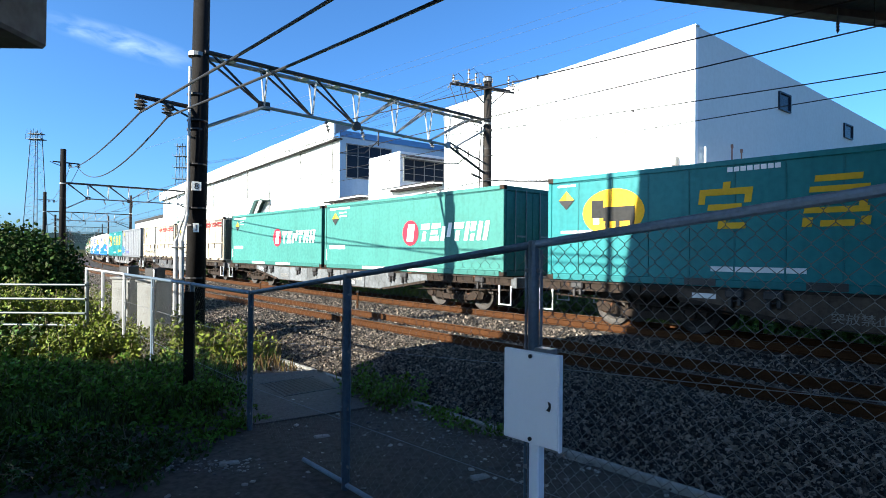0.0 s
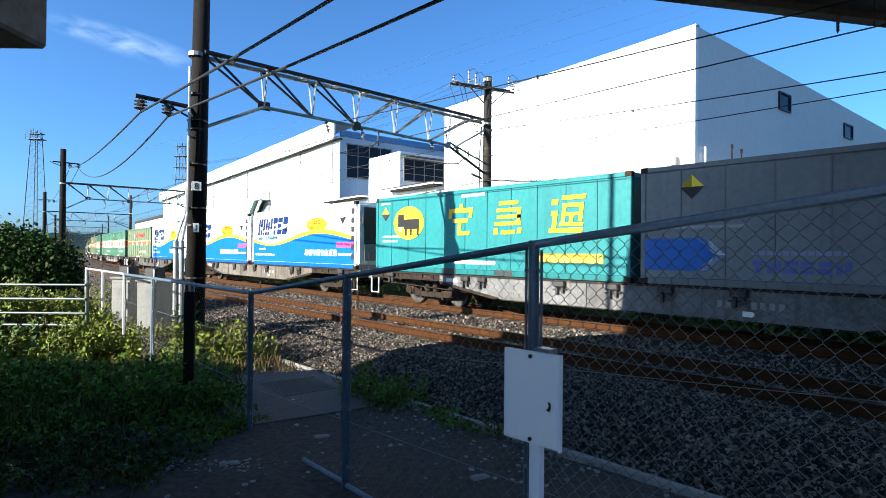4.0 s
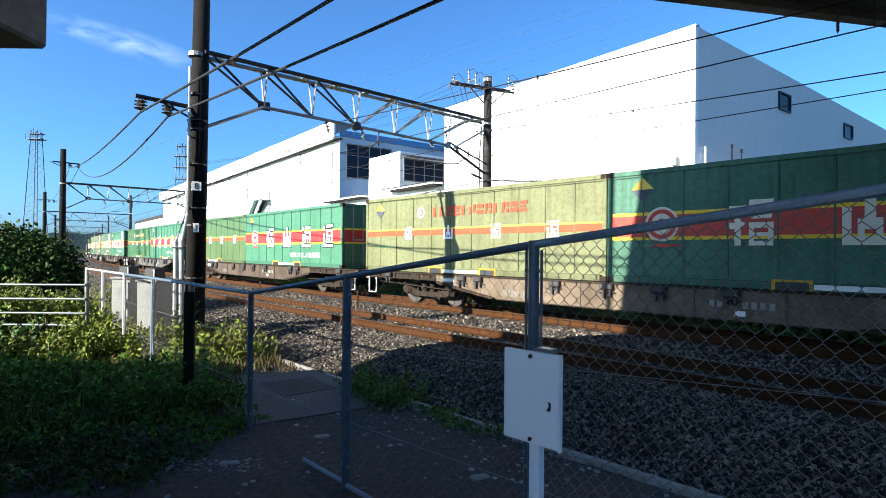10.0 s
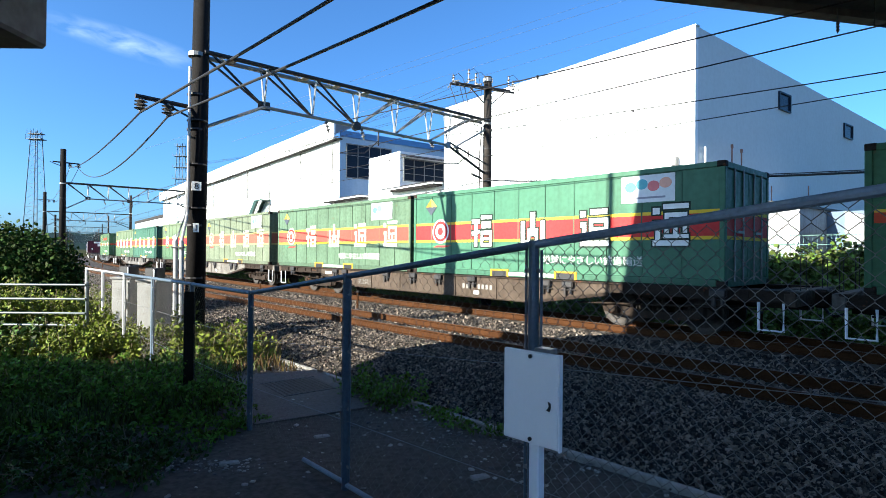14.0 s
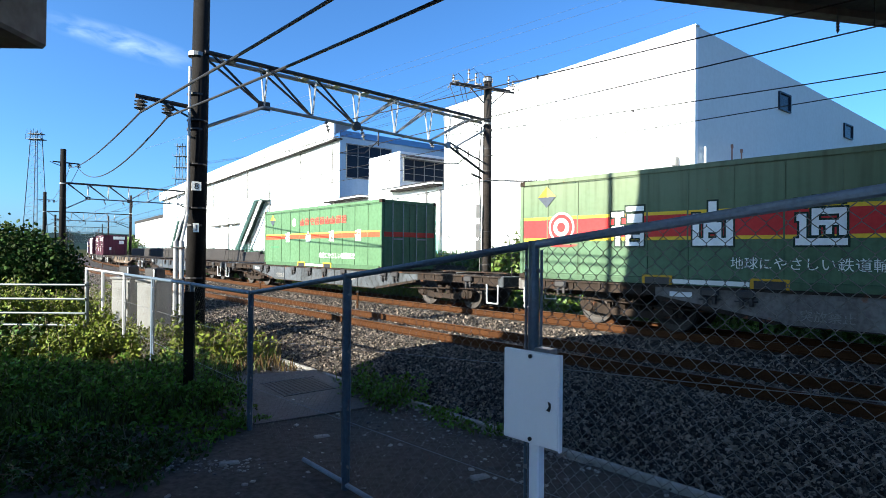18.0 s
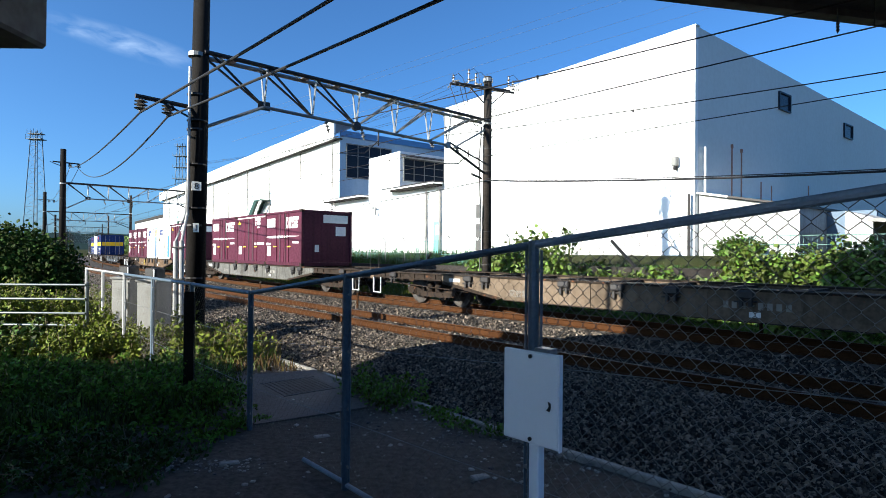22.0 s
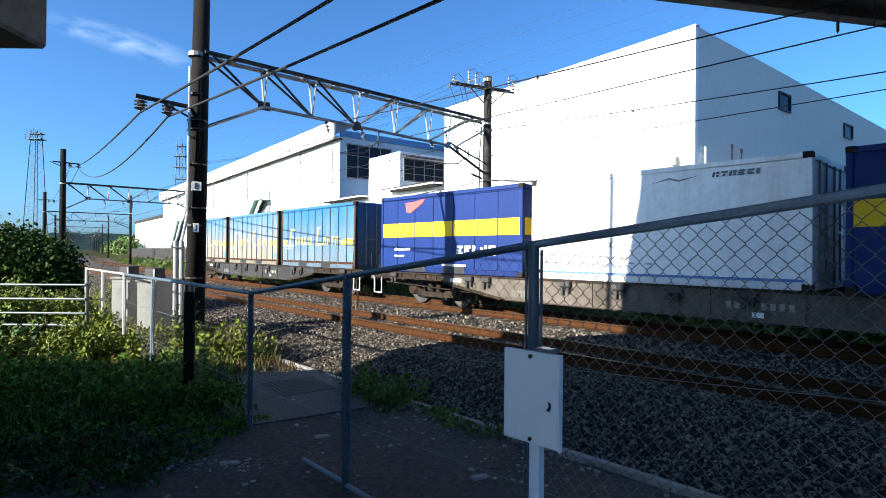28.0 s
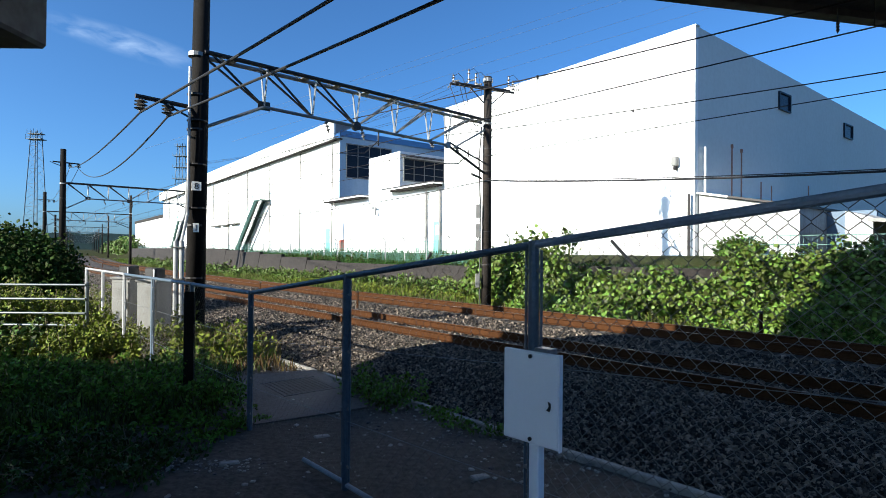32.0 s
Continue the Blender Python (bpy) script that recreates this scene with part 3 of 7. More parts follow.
def build_stair(a0, z0, a1, z1, label):
    """An outside steel stair on the factory front, from (a0, z0) up to (a1, z1)."""
    st = thing("outside_stair", label, "stairs", at=FAC)
    n = max(6, int((z1 - z0) / 0.19))
    for side in (-1.25, -0.25):
        part("stringer", M().prism([(a0, z0), (a0 + 1.15, z0), (a1 + 1.15, z1), (a1, z1)], side - 0.03, side + 0.03), M_GREENSTEEL, st)
        part("handrail", M().tube([(a0, side, z0 + 0.95), (a1, side, z1 + 0.95), (a1 + 2.4, side, z1 + 0.95)], 0.03, 5), M_TURQ, st)
        for i in range(7):
            u = i / 6
            part("baluster", M().tube([(a0 + (a1 - a0) * u, side, z0 + (z1 - z0) * u), (a0 + (a1 - a0) * u, side, z0 + (z1 - z0) * u + 0.95)], 0.02, 4), M_TURQ, st)
    for i in range(n):
        u = i / n
        part("tread", M().box(a0 + (a1 - a0) * u, a0 + (a1 - a0) * u + 0.28, -1.22, -0.28, z0 + (z1 - z0) * u, z0 + (z1 - z0) * u + 0.04), M_GREENSTEEL, st)
    part("landing", M().box(a1, a1 + 2.4, -1.3, -0.1, z1 - 0.12, z1), M_GREENSTEEL, st)
    part("underside_plate", M().prism([(a0 + 0.35, z0 - 0.12), (a1 + 0.35, z1 - 0.12), (a1 + 0.35, z1 - 0.06), (a0 + 0.35, z0 - 0.06)], -1.2, -0.3), M_GREENSTEEL, st)
    part("strut", M().prism([(a0 + 1.8, z0), (a0 + 2.35, z0), (a1 + 2.1, z1 - 0.125), (a1 + 1.55, z1 - 0.125)], -1.18, -1.0), M_WHITEPAINT, st, "white diagonal strut")


build_stair(-43.2, 1.7, -35.6, 7.75, "dark green steel outside stair up to a landing")
build_stair(-84.0, 1.7, -78.0, 7.0, "dark green steel outside stair on the factory front")

ww = hall("far_works_building", "pale grey works building with a flat roof beyond the hall", -150.0, -108.0, 2.0, 30.0, ZB, 9.6, 9.6)
part("roof_band", M().box(-150.2, -107.8, 1.8, 2.0, 9.2, 9.9), M_CONCRETE_DARK, ww)


# ---- catenary portals ----
M_WEBPAINT = mat("bright_galvanised_bar", (0.36, 0.37, 0.38), 0.5, 0.3, var=0.2, scale=4, fine=40)


def build_portal(s, off_l, off_r, top_l, top_r, detail):
    po = thing("catenary_portal", "steel lattice catenary portal on two dark concrete poles", "catenary mast", "catenary portals")
    sl, sr = (s + 0.2, s - 0.3) if detail else (s, s)
    dv = (track(s, 1) - track(s, 0)).normalized()
    al = Vector((-dv.y, dv.x, 0))

    def pt(off, z, along=0.0):
        u = (off_l - off) / (off_l - off_r)
        return track(sl + (sr - sl) * u + along, off, z)

    for off, top, r in ((off_l, top_l, 0.225), (off_r, top_r, 0.185)):
        lean = dv * (-0.10 if detail and off > 0 else 0.0)
        base = pt(off, -0.6 if off > 0 else -0.4)
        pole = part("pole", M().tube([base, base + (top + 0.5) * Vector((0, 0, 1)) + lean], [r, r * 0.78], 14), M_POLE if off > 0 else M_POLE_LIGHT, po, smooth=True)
        for z in ((1.1, 2.3, 4.5, 5.3, 6.2) if detail else (5.3, 6.3)):
            c = base + Vector((0, 0, z + 0.5))
            part("steel_band", M().tube([c, c + Vector((0, 0, 0.045 if z < 6 else 0.09))], r * (1 - 0.22 * (z + 0.5) / (top + 0.5)) * 1.05, 12), M_STEEL if z > 6 else M_STEEL_DARK, pole)
    zb = 5.27
    zl, zr = (6.2, 6.4) if detail else (6.3, 6.3)

    def top(off):
        u = (off_l - off) / (off_l - off_r)
        return pt(off, zl + (zr - zl) * u)

    for al_off, ma in ((-0.2, M_STEEL), (0.2, M_STEEL_DARK)):
        part("top_chord", M().tube([top(off_l - 0.1) + al * al_off, top(off_r + 0.1) + al * al_off], 0.055, 6), ma, po)
    us = [0.16, 0.295, 0.435, 0.575, 0.714, 0.8]
    nodes = [off_l - (off_l - off_r) * u for u in us]
    n1, n3 = nodes[0], nodes[-1]
    part("bottom_chord", M().tube([pt(o, zb) for o in nodes], 0.045, 8), M_STEEL, po)
    part("knee_brace", M().tube([pt(off_l - 0.15, 4.5), pt(n1, zb)], 0.045, 6), M_STEEL, po)
    part("knee_brace", M().tube([pt(off_r + 0.15, 4.53), pt(n3, zb)], 0.045, 6), M_STEEL_DARK, po)
    part("knee_brace", M().tube([pt(off_r + 0.15, 4.9), pt(n3 - 0.1, zb + 0.1)], 0.03, 6), M_STEEL_DARK, po)
    part("upper_brace", M().tube([pt(off_r + 0.1, zb + 0.85), pt(n3 - 0.3, zb - 0.05)], 0.035, 6), M_STEEL, po)
    ends = [off_l - 0.25] + nodes[:2] + nodes[3:5] + [off_r + 0.9]
    links = [(ends[0], nodes[0]), (nodes[0], nodes[1]), (nodes[1], nodes[2]), (nodes[3], nodes[2]), (nodes[4], nodes[3]), (ends[5], nodes[4])]
    for i, (tp, nb) in enumerate(links):
        for al_off in (-0.2, 0.2):
            part("diagonal", M().tube([pt(nb, zb), top(tp) + al * al_off], 0.032, 5), M_STEEL_DARK if i < 3 else M_STEEL, po)
    for nb in nodes:
        for al_off in (-0.2, 0.2):
            part("upright", M().tube([pt(nb, zb), top(nb) + al * al_off], 0.026, 5), M_WEBPAINT, po)
    part("gusset", M().tube([pt(nodes[2], zb) - al * 0.07, pt(nodes[2], zb) + al * 0.07], 0.13, 12), M_STEEL_DARK, po)
    part("gusset", M().tube([pt(n3, zb) - al * 0.05, pt(n3, zb) + al * 0.05], 0.11, 12), M_STEEL, po)
    part("gusset_plate", M().box(-0.01, 0.01, -0.16, 0.16, -0.08, 0.14, Matrix.Translation(pt(n1, zb)) @ Matrix.Rotation(math.atan2(dv.y, dv.x) + math.pi / 2, 4, "Z")), M_STEEL_DARK, po)
    if detail:
        for i in range(10):
            o1, o2 = off_l - 0.3 - i, off_l - 0.8 - i
            part("lacing_bar", M().tube([top(o1) + al * 0.2, top(o2) - al * 0.2], 0.02, 4), M_STEEL, po)
            part("batten_plate", M().box(-0.2, 0.2, -0.1, 0.1, -0.02, 0.0, Matrix.Translation(top(o2)) @ Matrix.Rotation(math.atan2(dv.y, dv.x) + math.pi / 2, 4, "Z")), M_STEEL, po)
    # drops, insulators and registration arms over each track
    for c, zc, zm in ((4.0, 4.42, 4.9), (0.0, 4.6, 5.06)):
        for o in (c + 0.45, c - 0.75):
            part("support_insulator", insulator(M(), pt(o, zb + 0.02), pt(o - 0.12, zm + 0.02)), M_CERAMIC, po)
        part("registration_arm", M().tube([pt(c - 1.4, zc + 0.55), pt(c - 0.9, zc + 0.12), pt(c, zc)], 0.016, 5), M_STEEL_DARK, po)
        part("drop_bar", M().tube([pt(c - 1.4, zb), pt(c - 1.4, zc + 0.4)], 0.025, 5), M_STEEL_DARK, po)
    # feeder arm outside the near pole
    za = 4.92 if detail else 7.7
    arm = part("feeder_arm", M().tube([pt(off_l - (0 if detail else 1.0), za), pt(off_l + (1.28 if detail else 0.6), za + 0.03)], 0.05, 6), M_STEEL_DARK, po)
    part("arm_brace", M().tube([pt(off_l + 0.1, za - 0.25), pt(off_l + 0.75, za)], 0.025, 5), M_STEEL_DARK, po)
    for o in ((off_l + 1.17, off_l + 0.62) if detail else (off_l - 0.4, off_l - 0.9)):
        part("feeder_insulator", insulator(M(), pt(o, za), pt(o, za - 0.3), 0.14), M_CERAMIC, arm)
    return pt


build_portal(3.5, 7.9, -2.4, 8.5, 7.95, True)
PORTALS = [(-29.0, 6.9, -2.4), (-65.0, 6.8, -2.4), (-118.0, 6.8, -2.4), (-165.0, 6.8, -2.4), (-208.0, 6.8, -2.4), (-255.0, 6.8, -2.4), (-305.0, 6.8, -2.4), (-360.0, 6.8, -2.4)]
for s_p, ol, orr in PORTALS:
    build_portal(s_p, ol, orr, 8.75, 8.75, False)


def span(m, p, q, sag, r, n=10, sides=5):
    p, q = Vector(p), Vector(q)
    return m.tube([p.lerp(q, i / n) - Vector((0, 0, 4 * sag * (i / n) * (1 - i / n))) for i in range(n + 1)], r, sides)


def build_wires():
    stations = [45.0, 3.5] + [p[0] for p in PORTALS]
    for c, zc, zm in ((0.0, 4.6, 5.06), (4.0, 4.42, 4.9)):
        w = thing("overhead_line", "overhead contact wire hung from a messenger wire", "overhead wire", "overhead lines")
        part("contact_wire", M().tube([track(s, c, zc) for s in range(45, -380, -5)], 0.010, 4), M_WIRE, w)
        for a, b in zip(stations, stations[1:]):
            up, sag = ((0.4, 0.6) if c else (0.45, 0.75)) if a > 40 else (0.0, 0.02)

            def hang(s):
                u = (a - s) / (a - b)
                return zm + up - 4 * sag * u * (1 - u)

            part("messenger_wire", M().tube([track(a + (b - a) * i / 16, c, hang(a + (b - a) * i / 16)) for i in range(17)], 0.012, 4), M_WIRE, w)
            if a > -70:
                for i in range(int((a - b) / 5)):
                    s = a - 3.0 - i * 5.0 if a < 40 else 9.9 + (0.5 if c else 0.3) + i * 5.0
                    part("dropper", M().tube([track(s, c, zc), track(s, c, hang(s) - 0.01)], 0.006, 4), M_WIRE, w)
                    part("clamp", M().box(-0.02, 0.02, -0.02, 0.02, -0.03, 0.03, Matrix.Translation(track(s, c, hang(s) - 0.01))), M_STEEL_DARK, w)
    for k, o, e in ((0, 1.17, -0.4), (1, 0.62, -0.9)):
        w = thing("feeder_cable", "thick black feeder cable sagging between masts", "cable", "feeder cables")
        part("span", span(M(), track(3.7, 7.9 + o, 4.62), track(-29, 6.9 + e, 7.4), (0.3, 0.95)[k], 0.022, 18, 6), M_CABLE, w)
        part("span", span(M(), track(3.7, 7.9 + o, 4.62), track(30, 9.55 - k * 1.03, 4.42 - k * 0.29), 0.16, 0.022, 18, 6), M_CABLE, w)
        part("span", span(M(), track(-29, 6.9 + e, 7.4), track(-65, 6.8 + e, 7.4), 0.5, 0.02, 12, 5), M_CABLE, w)


build_wires()


# ---- the goods train ----
PITCH, S0, SPEED = 20.265, -2.2, 13.5
DECK = 1.03
UP = Vector((0, 0, 1))


def build_bogie(parent, x):
    b = part("bogie", M(), M_BOGIE, parent)
    m = M()
    for sy in (-1, 1):
        y = sy * 0.8
        m.prism([(-1.25, 0.5), (-1.05, 0.62), (-0.45, 0.42), (0.45, 0.42), (1.05, 0.62), (1.25, 0.5), (1.2, 0.34), (0.95, 0.3), (0.5, 0.26), (-0.5, 0.26), (-0.95, 0.3), (-1.2, 0.34)], y - 0.07, y + 0.07)
        for sx in (-0.95, 0.95):
            m.bbox(sx - 0.17, sx + 0.17, y + sy * 0.02 - 0.1, y + sy * 0.02 + 0.1, 0.3, 0.62, 0.05)
            m.tube([(sx, y, 0.43), (sx, y + sy * 0.15, 0.43)], 0.1, 10)
        for sx in (-0.18, 0.18):
            m.lathe([(0.11, 0.42), (0.12, 0.5), (0.1, 0.55), (0.12, 0.62), (0.1, 0.68), (0.11, 0.74)], Matrix.Translation((sx, y, 0)), 10)
        m.box(-0.4, 0.4, y - 0.1, y + 0.1, 0.72, 0.8)
        for sx in (-0.5, 0.5):
            m.box(sx - 0.04, sx + 0.04, y - 0.05, y + 0.05, 0.2, 0.55)
    m.box(-0.25, 0.25, -0.75, 0.75, 0.55, 0.8)
    m.tube([(-0.95, -0.5, 0.43), (-0.95, 0.5, 0.43)], 0.07, 8)
    m.tube([(0.95, -0.5, 0.43), (0.95, 0.5, 0.43)], 0.07, 8)
    b.data = m.mesh("bogie")
    b.data.materials.append(M_BOGIE)
    b.location = (x, 0, 0)
    for sx in (-0.95, 0.95):
        for sy in (-1, 1):
            tilt = Matrix.Translation((sx, sy * 0.535, 0.43)) @ Matrix.Rotation(sy * -math.pi / 2, 4, "X")
            wh = M().lathe([(0.1, 0.12), (0.12, 0.06), (0.3, 0.05), (0.37, 0.07), (0.425, 0.07), (0.43, -0.02), (0.455, -0.04), (0.45, -0.065), (0.36, -0.06), (0.3, -0.03), (0.1, -0.05)], tilt, 24)
            part("wheel", wh, M_WHEEL, b, "worn steel wheel", smooth=False)


M_WHEEL = mat("worn_wheel_steel", (0.03, 0.023, 0.018), 0.7, 0.0, var=0.4, scale=5, fine=30)


def build_wagon():
    w = thing("flat_wagon", "container flat wagon with a fish-belly side sill", "flat wagon", "wagons of the train")
    L = 9.8
    for sy in (-1, 1):
        y = sy * 1.2
        sill = part("side_sill", M().prism([(-6.3, 0.98), (-6.3, 0.78), (-3.9, 0.42), (3.9, 0.42), (6.3, 0.78), (6.3, 0.98)], y - 0.05, y + 0.05), M_WAGON, w)
        for sx in (-1, 1):
            out = M().box(min(sx * 6.301, sx * L), max(sx * 6.301, sx * L), y - 0.04, y + 0.04, 0.84, 0.98).box(min(sx * 6.32, sx * L), max(sx * 6.32, sx * L), y - 0.07, y + 0.07, 0.8, 0.84)
            for x in (6.6, 7.1, 7.6, 8.3, 9.1):
                out.box(sx * x - 0.02, sx * x + 0.02, y - 0.065, y + 0.065, 0.84, 0.975)
            part("end_sill", out, M_BOGIE, w, "rusty end sill")
            part("gusset", M().prism([(sx * 3.95, 0.45), (sx * 6.25, 0.8), (sx * 6.25, 0.72), (sx * 4.1, 0.4)], y - 0.085, y + 0.085), M_BOGIE, sill)
            part("brake_rod", M().tube([(sx * 5.2, y - sy * 0.2, 0.5), (sx * 9.4, y - sy * 0.2, 0.66)], 0.02, 5), M_BOGIE, w)
        for x in (-2.9, -1.3, 1.3, 2.9):
            part("sill_rib", M().box(x - 0.015, x + 0.015, y - 0.068, y + 0.068, 0.425, 0.975), M_WAGON, sill)
        part("sill_flange", M().box(-L, L, y - 0.09, y + 0.09, 0.98, 1.02), M_BOGIE, sill)
        part("lower_flange", M().box(-3.9, 3.9, y - 0.08, y + 0.08, 0.4, 0.42), M_BOGIE, sill)
        for x in (-8.6, -5.2, -4.55, -2.0, -0.6, 0.6, 2.0, 4.55, 5.2, 8.6):
            yb = y + sy * 0.09
            br = M().bbox(x - 0.16, x + 0.16, yb - 0.06, yb + 0.06, 0.84, 1.0, 0.03).bbox(x - 0.11, x - 0.04, yb - 0.035, yb + 0.035, 0.66, 0.85, 0.012)
            br.bbox(x + 0.05, x + 0.12, yb - 0.035, yb + 0.035, 0.7, 0.85, 0.012).tube([(x - 0.2, yb, 0.78), (x + 0.2, yb, 0.8)], 0.016, 5)
            part("lashing_bracket", br, M_STEEL_DARK, sill)
        for i in range(8):
            part("stencil", M().box(1.6 + i * 0.15, 1.69 + i * 0.15, y + sy * 0.05 - 0.004, y + sy * 0.05 + 0.004, 0.65 if i != 3 else 0.7, 0.78 if i != 3 else 0.73), M_MARK, sill, "worn pale stencil", color=(0.24, 0.23, 0.21))
        part("stencil", M().box(2.05, 2.25, y + sy * 0.05 - 0.004, y + sy * 0.05 + 0.004, 0.5, 0.6), M_MARK, sill, color=(0.7, 0.7, 0.68))
        part("stencil", M().box(-6.0, -5.55, y + sy * 0.05 - 0.004, y + sy * 0.05 + 0.004, 0.8, 0.9), M_MARK, sill, color=(0.7, 0.7, 0.68))
    part("centre_sill", M().box(-L, L, -0.2, 0.2, 0.62, 0.97), M_BOGIE, w)
    for i in range(15):
        x = -9.4 + i * 18.8 / 14
        part("cross_beam", M().box(x - 0.12, x + 0.12, -1.15, 1.15, 0.84, 0.99), M_BOGIE, w)
    part("brake_reservoir", M().tube([(-1.6, -0.7, 0.62), (0.2, -0.7, 0.62)], 0.2, 12), M_BOGIE, w)
    part("brake_gear", M().box(0.9, 1.5, -0.95, -0.5, 0.45, 0.8), M_BOGIE, w)
    for sx in (-1, 1):
        part("end_beam", M().bbox(sx * L - 0.1, sx * L + 0.1, -1.28, 1.28, 0.74, 1.02, 0.02), M_WAGON, w)
        cp = part("coupler", M().box(min(sx * 9.85, sx * 10.13), max(sx * 9.85, sx * 10.13), -0.09, 0.09, 0.74, 0.98), M_BOGIE, w)
        part("knuckle", M().bbox(sx * 10.0 - 0.12, sx * 10.0 + 0.12, -0.17, 0.17, 0.68, 1.02, 0.04), M_BOGIE, cp)
        part("air_hose", M().tube([(sx * 9.85, 0.35, 0.8), (sx * 10.0, 0.35, 0.55), (sx * 10.12, 0.3, 0.5)], 0.03, 6), M_CABLE, w)
        for sy in (-1, 1):
            x, y = sx * 9.5, sy * 1.27
            part("step", M().tube([(x - 0.2, y, 0.8), (x - 0.2, y, 0.3), (x + 0.2, y, 0.3), (x + 0.2, y, 0.8)], 0.026, 6), M_WHITEPAINT, w, "white painted foot step")
            part("handrail", M().tube([(sx * 9.86, sy * 0.9, 1.0), (sx * 9.86, sy * 0.9, 1.62), (sx * 9.86, sy * 0.55, 1.62), (sx * 9.86, sy * 0.55, 1.0)], 0.012, 5), M_STEEL_DARK, w)
        build_bogie(w, sx * 7.1)
    cu = bpy.data.curves.new("lettering", "FONT")
    cu.body, cu.size, cu.align_x, cu.extrude = "突放禁止", 0.205, "CENTER", 0.002
    cu.materials.append(M_MARK)
    t = new("lettering", cu)
    t.parent, t.matrix_basis, t.color = w, pose(-3.3, -1.253, 0.53, 90, 0, 0), (0.2, 0.19, 0.175, 1)
    return w


TAN, BLUEG, DKGREY, BEIGE, BROWN = (0.16, 0.12, 0.085), (0.06, 0.072, 0.088), (0.04, 0.04, 0.043), (0.19, 0.175, 0.155), (0.085, 0.062, 0.045)
WAGON_COLORS = [BROWN, (0.15, 0.16, 0.17), (0.085, 0.088, 0.092), (0.17, 0.17, 0.175), (0.15, 0.13, 0.11), (0.1, 0.092, 0.085), BEIGE, TAN, BROWN, (0.11, 0.1, 0.092), BROWN, BEIGE, (0.17, 0.16, 0.15), (0.08, 0.09, 0.1), BLUEG,
                TAN, (0.13, 0.128, 0.12), (0.14, 0.09, 0.052), BLUEG, (0.125, 0.107, 0.09), DKGREY]


# ---- containers: box from x = -l/2 to l/2, width 2.45, floor at z = 0 ----
W2 = 1.225


RIB_CACHE = {}


def rib_mesh(w, d, h, paint):
    key = (w, d, h, paint)
    if key not in RIB_CACHE:
        m = M()
        m.prism([(-w, 0.15), (w, 0.15), (w, h - 0.12), (-w, h - 0.12)], -W2 + 0.025 - d, -W2 + 0.03)
        me = m.mesh("panel_rib")
        RIB_CACHE[key] = me
    return RIB_CACHE[key]


def strip(parent, x0, x1, z0, z1, col, y=-W2 + 0.016, label="", name="marking", slant=0.0, end=0):
    """A flat painted field on the near side (or on the leading end, end=+1), a few mm proud of the wall."""
    t = 0.003
    if end:
        X = end
        m = M().add([(X, x0, z0), (X, x1, z0), (X, x1, z1), (X, x0, z1), (X + t, x0, z0), (X + t, x1, z0), (X + t, x1, z1), (X + t, x0, z1)],
                    [(3, 2, 1, 0), (4, 5, 6, 7), (0, 1, 5, 4), (1, 2, 6, 5), (2, 3, 7, 6), (3, 0, 4, 7)])
    else:
        m = M().prism([(x0, z0), (x1, z0), (x1 + slant, z1), (x0 + slant, z1)], y - t, y)
    ob = part(name, m, M_MARK, parent, label, color=col)
    return ob


